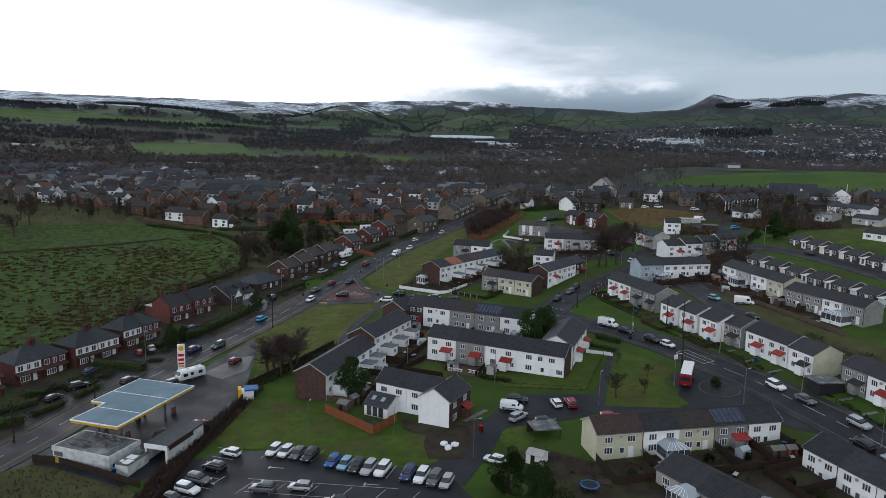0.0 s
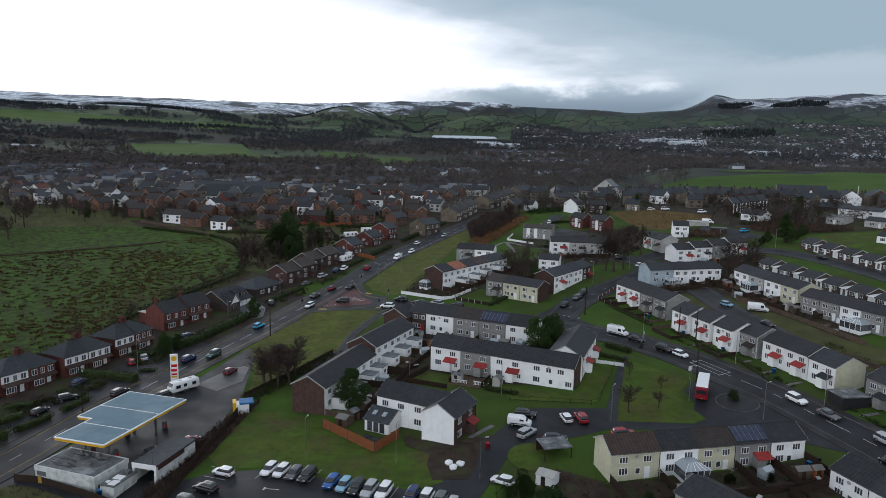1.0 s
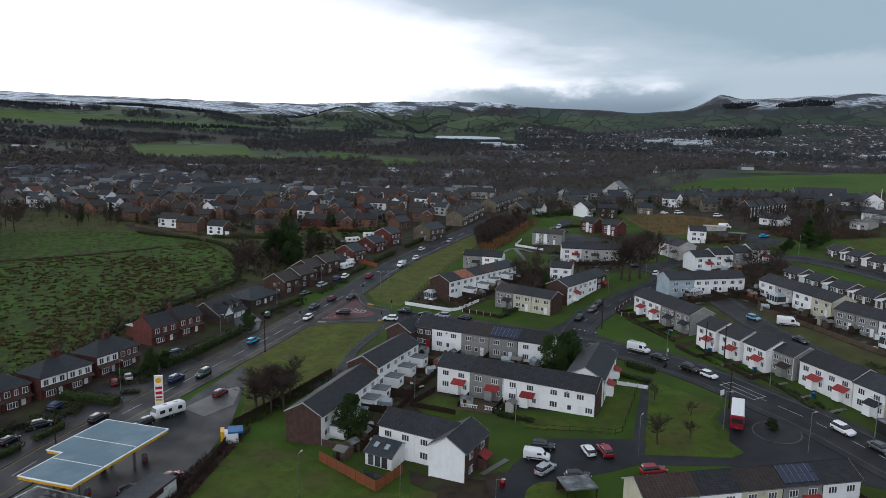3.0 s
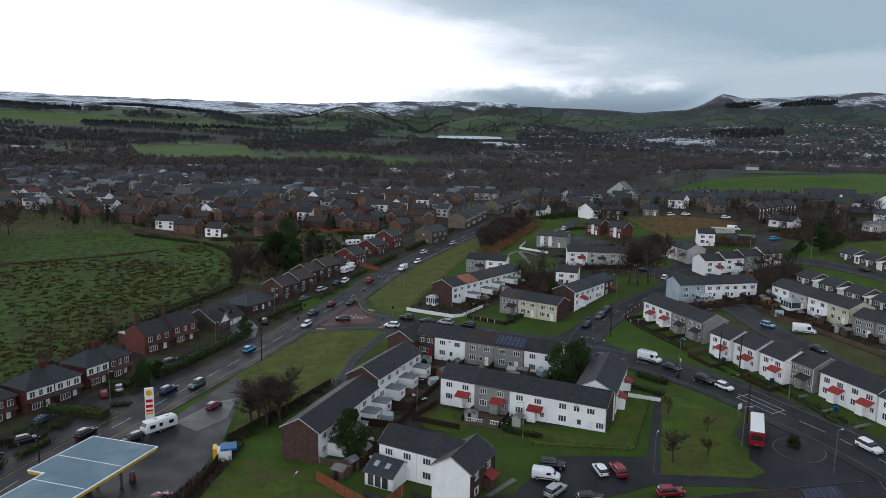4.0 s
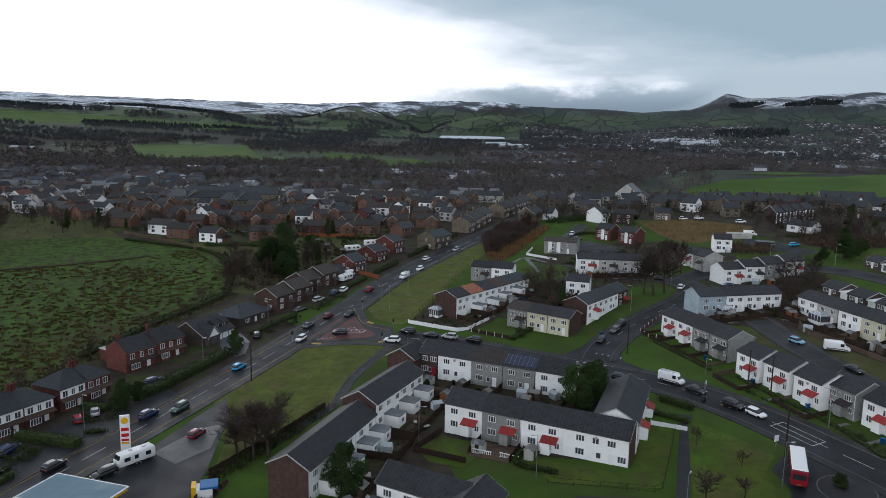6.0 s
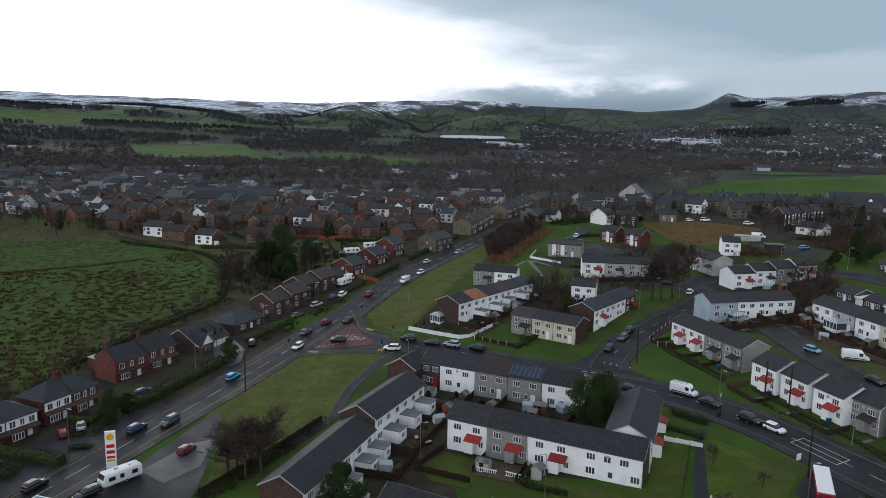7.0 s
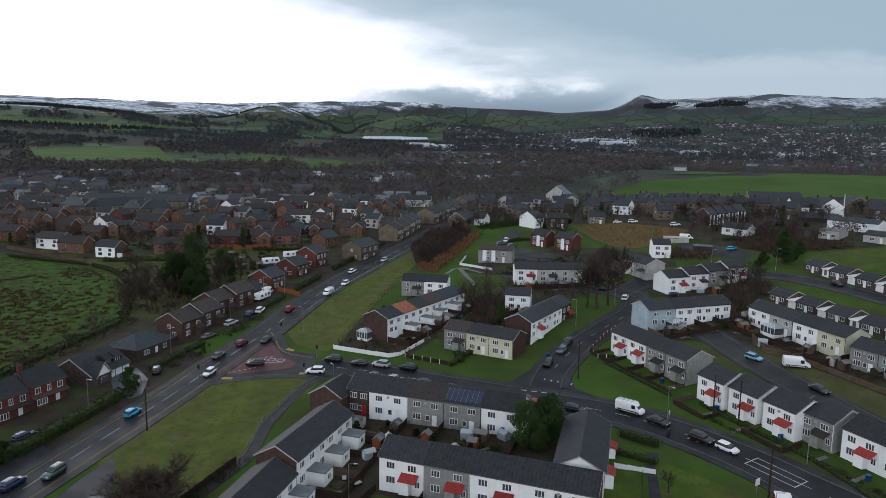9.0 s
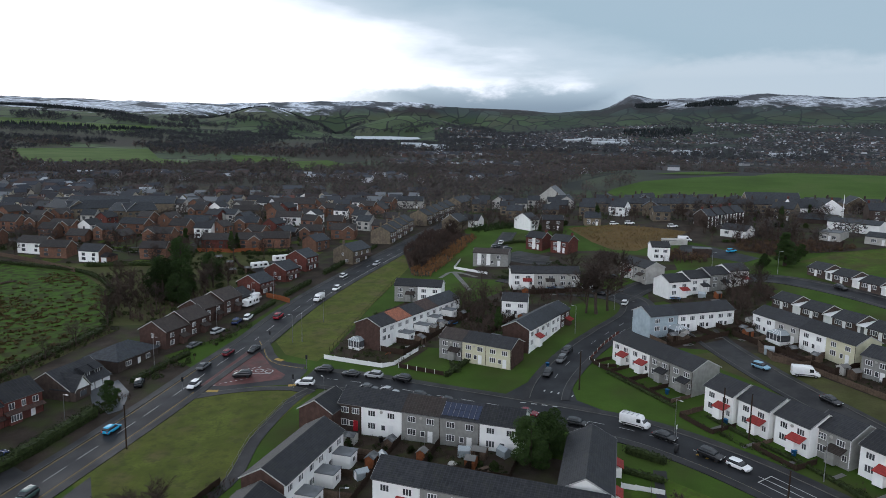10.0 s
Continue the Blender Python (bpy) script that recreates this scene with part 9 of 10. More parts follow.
for x, y, s in ((-63.8, 304, 1.25), (-60, 310, 1.0), (-68, 308, 1.0), (-99, 316, 0.9), (-92, 306, 1.0), (-103, 322, 0.8), (-86, 284, 1.1), (-88, 296, 0.9), (-54, 345, 0.9), (-46, 352, 0.8), (-78, 350, 0.9), (-112, 341, 0.7), (-97, 343, 0.7)):
    tree("bare_small", x, y, s, rt.uniform(0, 360), "bare brown tree behind the gardens", "trees behind the gardens")
drape("gravel_yard", [(-56, 322), (-49, 318), (-38, 338), (-44, 346), (-52, 338)], M_tarmac2, 0.09, label="worn asphalt yard with parked caravans", category="yard")
for x, y, a in ((-52.5, 328.5, 30), (-46, 338.5, 30), (-46.5, 281.5, 70)):
    caravan(x, y, a)
# estate roads and drives behind the first row
for pts, w in (([(-172, 384), (-156, 378), (-140, 373), (-122, 367), (-108, 364), (-92, 371), (-86, 384), (-92, 404), (-112, 428), (-126, 450)], 5.5), ([(-90, 378), (-66, 384), (-50, 382), (-43, 392), (-38, 402), (-20, 396), (2, 390)], 5.5), ([(-236, 440), (-214, 450), (-196, 476), (-150, 478), (-90, 482), (-40, 462)], 5.5)):
    road("estate_road", spline(pts), w, "wet asphalt estate road between brick houses", walk=1.2)
scrub("garden_shrubs", [(-190, 366), (-100, 356), (-40, 352), (-6, 392), (-20, 470), (-220, 470)], 420, (0.8, 1.8), M_hedge, "garden shrubs and hedges through the estate", 55, 46, 0.24, 6.2)
twigs("garden_stems", [(-190, 366), (-100, 356), (-40, 352), (-6, 392), (-20, 470), (-220, 470)], 420, (1.6, 4.5), M_thicket, "bare garden bushes through the estate", 56, 34, 1.3, 0.07, 6.4)
scrub("far_garden_shrubs", [(40, 392), (170, 376), (250, 380), (250, 440), (50, 460)], 240, (0.9, 2.0), M_hedge, "garden shrubs among stone houses", 57, 40, 0.26, 6.4)
twigs("far_garden_stems", [(40, 392), (170, 376), (250, 380), (250, 440), (50, 460)], 380, (2.0, 5.5), M_thicket, "bare garden bushes among stone houses", 58, 34, 1.5, 0.08, 6.4)
lawns = 0
for x, y in sorted(placed, key=lambda p: p[1]):
    if y < 445 and x < -20 and lawns < 26:
        a = rv.uniform(-0.3, 0.3)
        bx, by = x + rv.uniform(-3, 3), y - rv.uniform(7.5, 9)
        drape("lawn", [(bx + u * math.cos(a) - v * math.sin(a), by + u * math.sin(a) + v * math.cos(a)) for u, v in ((-4, -2.2), (4, -2.4), (4.2, 2.2), (-4, 2.4))], M_grass, 0.11, label="small front lawn in the estate", category="grass")
        lawns += 1
# paths and yards round the upper flats
road("flats_road", spline([(56, 316), (49, 320), (42, 328), (38, 336), (40, 343), (46, 361), (50, 373)]), 4.5, "asphalt access road to the flats", walk=1.0)
drape("parking", [(40, 333), (46, 322), (56, 318), (58, 326), (48, 338)], M_tarmac2, 0.09, label="worn asphalt parking beside the flats", category="car park")
for pts in ([(14.3, 304), (19.6, 311.8), (27, 303)], [(19.6, 311.8), (21.3, 300), (23, 287)]):
    ribbon_pts = spline(pts)
    drape("footpath", [(p.x - 0.8, p.y) for p in ribbon_pts] + [(p.x + 0.8, p.y) for p in reversed(ribbon_pts)], M_flag, 0.09, label="grey paved footpath across the green", category="path")
scrub("yard_shrubs", [(28, 300), (46, 294), (62, 288), (70, 300), (60, 318), (44, 312)], 70, (0.7, 1.7), M_hedge, "garden shrubs round the upper houses", 59, 70)
twigs("yard_stems", [(26, 262), (54, 266), (66, 284), (40, 292), (24, 280)], 130, (1.0, 2.6), M_thicket, "bare garden bushes round the upper terrace", 60, 40, 1.1, 0.05)
for x, y, s in ((28, 296, 0.8), (48, 290, 0.9), (60, 300, 1.0), (72, 306, 0.9), (34, 384, 1.0), (42, 384, 1.1), (48, 388, 0.9), (68, 380, 1.0), (75, 380, 0.9), (63, 284, 1.3), (69, 288, 1.3), (60, 278, 0.9)):
    tree("bare_small", x, y, s, rt.uniform(0, 360), "bare tree among the upper houses", "trees among the upper houses")
hedge([(44, 350), (50, 352), (58, 348), (66, 340)], 1.4, 1.4, "dark hedge behind the brick houses", None, 0.2)
scrub("corner_shrubs", [(34, 376), (50, 382), (62, 384), (50, 392), (36, 388)], 60, (1.0, 2.4), M_ever, "dark evergreen shrubs behind the white house", 61, 80, 0.22)
# the lot, bushes and greens on the right
drape("parking_lot", [(114, 309), (121, 298.5), (129, 302.5), (121, 323), (112, 331), (106, 322)], M_tarmac, 0.08, label="wet asphalt parking lot", category="car park")
car(124, 314, 10, "hatch", "sky")
simple("garage", at(109.5, 314.5, -18), "low brick garage with flat roof", "garage", (("wall", M_darkbrick, 0, 6.5, 0, 4, -1.5, 2.4), ("roof", M_flatroof, -0.15, 6.65, -0.15, 4.15, 2.4, 2.55)))
scrub("lot_shrubs", [(95, 312), (108, 306), (113, 309), (106, 320), (98, 322)], 60, (0.9, 2.0), M_rust, "brown shrubs beside the white house", 62, 80, 0.2)
twigs("lot_stems", [(92, 310), (108, 300), (113, 308), (106, 322), (96, 324)], 120, (1.2, 3.0), M_thicket, "bare bushes beside the white house", 63, 40, 1.1, 0.05)
drape("green", [(138, 294), (153, 301), (190, 300), (190, 262), (158, 268), (146, 277)], M_grass, 0.09, label="smooth green field behind the bungalows", category="grass", step=8)
scrub("field_edge", [(128, 320), (134, 304), (150, 303), (166, 303), (160, 316), (150, 320), (136, 330)], 150, (0.9, 2.0), M_rust, "brown bramble along the field edge", 64, 70, 0.24)
twigs("field_stems", [(130, 330), (132, 303), (150, 302), (164, 303), (160, 322), (152, 344)], 300, (1.2, 3.2), M_thicket, "bare bushes along the field edge", 65, 44, 1.4, 0.06)
twigs("dead_tufts", [(78, 374), (81, 345), (85, 332), (92, 328), (108, 339), (122, 352), (112, 365), (100, 376)], 900, (0.5, 0.9), M_drytuft, "pale dead grass tufts", 66, 14, 0.8, 0.09)
for x, y, s in ((124, 331, 1.1), (131, 324, 1.2), (138, 318, 1.3), (146, 312, 1.2), (154, 310, 1.0), (118, 338, 0.9), (128, 346, 1.0), (140, 340, 1.1)):
    tree("bare_small", x, y, s, rt.uniform(0, 360), "bare tree along the field edge", "trees along the field edge")


# ---- yards and gardens of the estate ----
M_bramble = material("dark_bramble", (0.058, 0.036, 0.028), var=0.4, scale=0.5, bump=0, coords="World")
M_mud = material("muddy_garden", (0.040, 0.029, 0.021), var=0.4, rough=0.9, scale=0.5, fine=4, stain=(0.040, 0.050, 0.016), stain_scale=0.3, stain_amt=0.8, spec=0.15, coords="World")


def strip(x, y, ang, u0, u1, v0, v1):
    """A four-sided plot beside a row: u along its front, v before it."""
    c, s = math.cos(radians(ang)), math.sin(radians(ang))
    return [(x + c * u + s * v, y + s * u - c * v) for u, v in ((u0, v0), (u1, v0), (u1, v1), (u0, v1))]


PLOTS = [
    (strip(-12, 192.9, -22.5, 0, 35, 0.6, 9.3), "muddy back gardens with shrubs and sheds"),
    (strip(63.0, 232.4, 16, 0, 31, 0.6, 8.5), "muddy back gardens with fences"),
    (strip(90.8, 234.2, -73, 0, 55, 0.6, 9.0), "muddy back gardens before the upper terrace"),
    (strip(-5.2, 236.1, 55.2, 0, 40, 0.6, 9.0), "muddy back gardens behind the mixed roofs"),
    (strip(31.3, 228.2, 55.1, 0, 25, -16.5, -8.0), "muddy back gardens behind the angled terrace"),
    (strip(27.5, 112.4, 14.4, -6, 36, 0.6, 10.5), "muddy back gardens below the terrace"),
    (strip(-24.9, 139.2, 73.5, 0, 25, 3.8, 8.5), "muddy back gardens behind the long terrace"),
    (strip(-18.0, 164.2, 69.5, 0, 21, 3.8, 8.5), "muddy back gardens behind the long terrace"),
    (strip(36.3, 285.2, -3, -4, 24, 0.6, 9.0), "dark gardens before the upper terrace"),
    (strip(80.4, 264.3, 17.4, -2, 34, 0.8, 9.0), "dark front gardens before the stepped terrace"),
]
rg = random.Random(91)
for i, (poly, label) in enumerate(PLOTS):
    drape("garden_plot", poly, M_mud, 0.072, label=label, category="garden", step=4)
    area = abs(sum(poly[k - 1][0] * poly[k][1] - poly[k][0] * poly[k - 1][1] for k in range(4))) / 2
    twigs("garden_stems", poly, int(area * 0.22), (0.4, 1.7), M_thicket, "bare garden stems and dead plants", 200 + i, 22, 0.7, 0.022)
    scrub("garden_plants", poly, int(area * 0.13), (0.25, 0.8), M_hedge, "low garden shrubs and weeds", 230 + i, 45, 0.11)
# small sheds, patios and planters in the plots
for i, (poly, label) in enumerate(PLOTS):
    (ax, ay), (bx, by), (cx, cy), (dx, dy) = poly
    ang = math.degrees(math.atan2(by - ay, bx - ax))
    n = 3 if i < 6 else 2
    for k in range(n):
        u, v = (k + rg.uniform(0.2, 0.8)) / n, rg.uniform(0.45, 0.85)
        px, py = ax + (bx - ax) * u + (dx - ax) * v, ay + (by - ay) * u + (dy - ay) * v
        q = rg.random()
        if q < 0.55:
            shed(px, py, ang + rg.choice((0, 90)), rg.choice((1.8, 2.4)), rg.choice((1.5, 2.0)), rg.choice((M_wood, M_darkwood, M_orangewood)), rg.choice((M_felt, M_concrete)))
        else:
            simple("raised_planter", at(px, py, ang + rg.uniform(-10, 10)), "timber raised planter filled with dark soil", "planter", (("planter_frame", M_wood, 0, 2.2, 0, 1.1, -0.2, 0.45), ("soil", M_soil, 0.08, 2.12, 0.08, 1.02, 0.45, 0.5)), "raised planters")
        pw = rg.uniform(1.2, 2.2)
        drape("patio", [(px - 2 + pw * a, py - 2 + pw * b) for a, b in ((0, 0), (1.4, 0.2), (1.2, 1.1), (-0.2, 0.9))], M_flag, 0.1, label="small paved patio in a back garden", category="patio", step=3)
# front gardens of the long stepped row: low hedges and lawns
for x, y, a, ws, dep in ((50.0, 221.2, -69, (6.3, 6.3, 6.4, 6.4), 5.2), (59.0, 191.4, -70, (8.2,), 5.4), (62.2, 184.4, -70, (8.2,), 5.4), (65.3, 177.2, -70, (8.0,), 5.0), (72.4, 164.8, -70, (7.4, 7.4), 5.0), (83.2, 141.4, -78, (6.5, 6.5, 6.5), 5.0)):
    u = 0.0
    poly = strip(x, y, a, 0, sum(ws), 1.6, dep)
    scrub("front_garden_plants", strip(x, y, a, 0, sum(ws), dep - 0.6, dep + 0.3), int(sum(ws) * 2.2), (0.3, 0.7), M_hedge, "low clipped plants along the front gardens", 260 + int(x), 40, 0.1)
    twigs("front_garden_stems", poly, int(sum(ws) * 1.0), (0.3, 0.9), M_thicket, "bare shrubs in the front gardens", 280 + int(x), 20, 0.5, 0.02)
# bramble bank and rough corner beside the filling station
bankside = [(-43.4, 143), (-47.0, 125.5), (-47.8, 116.8), (-48.2, 109), (-47.4, 98), (-43.6, 98), (-43.4, 115), (-42.2, 122.5), (-40.2, 146)]
drape("bramble_ground", bankside, M_soil, 0.075, label="dark earth under the bramble bank", category="ground", step=4)
twigs("bramble_bank", bankside, 900, (0.5, 1.3), M_bramble, "dense dark brown bramble bank", 301, 34, 0.8, 0.03)
corner = [(-77, 108), (-72, 111.5), (-67.7, 110.8), (-48.4, 102.6), (-48, 92), (-80, 92)]
drape("rough_corner", corner, M_scrubland, 0.09, label="rough brown grass behind the filling station", category="ground", step=5)
twigs("corner_grass", corner, 420, (0.3, 0.8), M_bramble, "dead grass and bramble behind the filling station", 302, 24, 0.8, 0.03)
fence([(-72.4, 113), (-67.6, 112.4), (-58, 108.4), (-48.4, 104)], 1.3, M_darkwood, "dark timber fence behind the filling station", "station fence")
# drives and planting before the road houses
drape("drives", [(-90, 127), (-83, 126), (-77.5, 145), (-70.6, 165), (-65, 183), (-70, 187), (-77, 186), (-82, 170), (-87.4, 150), (-92, 138)], M_tarmac2, 0.07, label="wet paved drives before the brick houses", category="drive", step=6)
for i, poly in enumerate(([(-92, 141), (-86, 139), (-84, 146), (-90, 148)], [(-86, 152), (-80, 151), (-78.6, 157), (-85, 158)], [(-80, 168), (-73.6, 167), (-71, 176), (-77, 178)], [(-77, 182), (-70, 184), (-66, 194), (-73, 192)], [(-66, 206), (-61, 206), (-58, 216), (-62, 218)], [(-62, 224), (-56, 224), (-50, 238), (-55, 242)], [(-53, 246), (-48.5, 244), (-42, 262), (-46, 264)], [(-101, 120), (-94, 118), (-91, 126), (-98, 130)])):
    scrub("front_shrubs", poly, 22, (0.6, 1.5), M_hedge, "dark shrubs in a front garden", 310 + i, 90, 0.13)
    twigs("front_stems", poly, 24, (0.6, 1.8), M_thicket, "bare bushes in a front garden", 330 + i, 26, 0.7, 0.03)
edge = [(-114, 152), (-103, 190), (-99.5, 215), (-94, 240), (-86, 264), (-80, 262), (-88, 236), (-94, 212), (-97, 190), (-107, 150)]
# hawthorns on the rough corner of the pasture, and the ditch across it
rough_corner = [(-290, 335), (-232, 330), (-196, 343), (-165, 350), (-176, 362), (-204, 384), (-290, 396)]
drape("rough_grass", rough_corner, M_scrubland, 0.09, label="rank brown grass in the pasture corner", category="ground", step=10)
twigs("corner_stems", rough_corner, 500, (0.5, 1.4), M_thicket, "bare brown stems in the pasture corner", 351, 22, 1.2, 0.04)
for x, y, k in ((-209, 314, 1.5), (-216, 337, 1.7), (-195, 354, 1.25), (-226, 345, 1.5), (-236, 330, 1.4), (-222, 322, 1.1), (-246, 352, 1.6), (-205, 366, 1.0), (-232, 366, 1.3)):
    tree("bare_wide", x, y, k, 31 * x, "bare hawthorn on the rough pasture", "hawthorns on the pasture")
hedge([(-320, 219), (-250, 255), (-191.7, 286.8), (-163.6, 300.7), (-148, 309.4), (-136.5, 317.9)], 0.6, 1.3, "dark rushy bank along a ditch in the pasture", M_thicket, 0.2, 16)
for a, b, h in (((-45, 268), (-39.5, 283), 1.4), ((-37, 290), (-31, 305), 1.6), ((-27, 316), (-20.5, 332), 1.8), ((-17, 340), (-9.5, 357), 1.5)):
    hedge([a, b], h, 1.6, "dark front garden hedge beside the main road", None, 0.16, 40)
M_wetpaving = material("wet_block_paving", (0.060, 0.066, 0.076), var=0.25, rough=0.5, scale=0.5, fine=6, stain=(0.035, 0.036, 0.04), stain_scale=0.4, spec=0.35, coords="World", wet=0.1)
drape("paved_drive", [(-69.6, 219.2), (-65.6, 225.0), (-60.2, 217.4), (-58.4, 208.2), (-60.4, 206.2), (-66.2, 212.2)], M_wetpaving, 0.11, label="wet blue-grey paved drive before the garages", category="drive", step=4)
drape("fenced_garden", [(86.5, 223.5), (92.2, 220.5), (93.4, 208.5), (88.4, 208), (84.6, 213)], M_soil, 0.085, label="bare brown garden inside a fence", category="garden", step=4)
fence([(86.5, 223.5), (84.6, 213), (88.4, 208), (93.2, 208.5)], 1.4, M_wood, "brown timber garden fence", "garden fences")
scrub("garden_shrubs", [(87.2, 222), (91.5, 219), (92.5, 209.5), (88.6, 209.2), (85.8, 213)], 16, (0.6, 1.5), M_thicket, "bare brown garden shrubs", 361, 60, 0.15)
drape("field_edge_ground", edge, M_scrubland, 0.085, label="rank grass along the pasture edge", category="ground", step=8)
twigs("field_edge_stems", edge, 420, (0.7, 2.2), M_thicket, "bare scrub along the pasture edge", 340, 30, 1.0, 0.035)
scrub("field_edge_shrubs", edge, 110, (0.7, 1.8), M_hedge, "dark shrubs along the pasture edge", 341, 80, 0.15)
for x, y, s in ((-106, 166, 0.7), (-101, 182, 0.8), (-98, 196, 0.6), (-97, 204, 0.8), (-93, 226, 0.7), (-89, 240, 0.8), (-86, 250, 0.9)):
    tree("bare_small", x, y, s, rg.uniform(0, 360), "bare tree on the pasture edge", "trees on the pasture edge")
# dirt beside the lane
drape("dirt_verge", [(-7.8, 130.0), (-4.5, 128.0), (1.7, 127.3), (5.4, 126.4), (6.4, 121), (6.0, 118), (4.6, 113.4), (-1.4, 113.2), (-2.6, 118.5), (-2.4, 122.4), (-7.0, 125.6)], M_mud, 0.095, label="bare muddy ground beside the lane", category="ground", step=3)
drape("muddy_yard", [(19.5, 116.5), (26.8, 112.3), (28.6, 108), (28.4, 100), (18.4, 99), (18.4, 108)], M_mud, 0.09, label="muddy yard beside the terrace", category="ground", step=3)
twigs("muddy_stems", [(19.5, 116.5), (26.8, 112.3), (28.6, 108), (28.4, 100), (18.4, 99), (18.4, 108)], 70, (0.4, 1.4), M_thicket, "bare stems in the muddy yard", 350, 24, 0.7, 0.022)
# planting along the verge fence
scrub("verge_shrubs", [(-31, 175), (-36.5, 163), (-44.5, 147), (-42, 146), (-34, 162), (-29, 174)], 60, (0.5, 1.3), M_hedge, "dark shrubs along the verge fence", 351, 80, 0.12)
twigs("verge_stems", [(-31, 177), (-38, 163), (-45, 148), (-41, 146), (-33, 162), (-28, 176)], 120, (0.5, 1.6), M_bramble, "brown stems along the verge fence", 352, 28, 0.8, 0.028)
drape("rough_lawn", [(67, 220), (84, 222), (91, 207), (97, 186), (104, 165), (112, 140), (98, 136), (90, 160), (84, 174), (79, 190), (74, 205)], M_scrubland, 0.034, label="rank grass between the terraces", category="ground", step=6)
scrub("rough_lawn_shrubs", [(88, 172), (92, 176), (98, 160), (106, 140), (102, 138)], 40, (0.5, 1.4), M_hedge, "shrubs on the rank grass", 360, 70, 0.12)
for pts in ([(84.5, 219), (88.6, 208), (94.4, 190), (100, 172)], [(88, 171.5), (96, 152), (103, 136)]):
    fence(pts, 1.2, M_wood, "weathered timber fence behind the terrace", "back fences", bay=3.4)
# gardens round the mixed-roof terrace
wedge = [(-17.8, 236), (-12.7, 256), (-6.5, 268), (2, 278), (8, 270), (1, 252), (-5, 240), (-2, 234), (1.1, 235.8), (7, 236), (1.5, 227.4), (-2, 225.2), (-13, 231.4)]
drape("garden_plot", wedge, M_mud, 0.066, label="muddy gardens round the mixed-roof terrace", category="garden", step=4)
twigs("wedge_stems", wedge, 150, (0.5, 1.8), M_thicket, "bare stems round the mixed-roof terrace", 370, 24, 0.8, 0.025)
scrub("wedge_shrubs", wedge, 60, (0.4, 1.1), M_hedge, "low shrubs round the mixed-roof terrace", 371, 60, 0.12)
conservatory(-12.0, 241.0, -35, 3.4, 2.4)
c9, s9 = math.cos(radians(55.2)), math.sin(radians(55.2))
for u, w, d in ((8.0, 3.0, 3.4), (15.5, 2.6, 4.2), (22.5, 3.2, 3.0), (30.0, 2.8, 3.6)):
    outhouse(-5.2 + c9 * u, 236.1 + s9 * u, 55.2, w, d)
court = [(17, 243), (26, 241), (31.5, 256), (30, 274), (20, 276), (16, 258)]
drape("court_ground", court, M_mud, 0.078, label="muddy ground under bare trees", category="ground", step=4)
twigs("court_stems", court, 260, (1.0, 3.2), M_thicket, "dense bare bushes between the gardens", 372, 34, 1.2, 0.035)
scrub("court_shrubs", court, 50, (0.6, 1.8), M_ever, "dark shrubs between the gardens", 373, 70, 0.16)
for x, y, s in ((18.5, 262, 1.0), (21, 270, 1.1), (24.5, 266, 1.0), (22, 254, 0.9), (26, 272, 0.9), (18, 270, 0.8)):
    tree("bare_small", x, y, s, rg.uniform(0, 360), "bare tree between the gardens", "trees between the gardens")
hedge([(10.3, 217), (13, 221), (15.9, 225)], 1.2, 1.5, "dark clipped hedge before the pale block")
# scrub between the blue-house terrace and the bungalows
gap = [(96, 262), (86, 233), (84, 229), (92, 231), (101, 250), (112, 259), (114, 272), (104, 271)]
drape("gap_ground", gap, M_mud, 0.066, label="muddy ground with scrub behind the terrace", category="ground", step=4)
twigs("gap_stems", gap, 260, (1.0, 3.4), M_thicket, "dense bare bushes behind the terrace", 374, 34, 1.2, 0.035)
scrub("gap_shrubs", gap, 60, (0.6, 1.6), M_hedge, "dark shrubs behind the terrace", 375, 70, 0.14)
for x, y, s in ((99, 262, 1.1), (104, 266, 1.2), (108, 264, 1.0), (94, 246, 0.9), (98, 254, 0.9), (111, 268, 1.0)):
    tree("bare_small", x, y, s, rg.uniform(0, 360), "bare tree behind the bungalows", "trees behind the bungalows")
# long low store with solar panels and a parked van by the dead grass
store = simple("garage", at(104.5, 332.0, -14), "low store with blue solar panels on its roof", "garage", (("wall", M_pale, 0, 9.5, 0, 5, -1.5, 2.4),))
put("roof", cached(("store_roof",), lambda bm: prism(bm, [(-0.3, 2.3), (5.2, 3.5), (5.2, 3.65), (-0.3, 2.45)], -0.2, 9.7)), M_solar, store)
van(115, 335.5, -14, "white", 5.4, "white van parked beside the store", 2.3)


M_steel = material("dull_galvanised_steel", (0.09, 0.095, 0.10), var=0.1, rough=0.6, scale=1.0, bump=0)


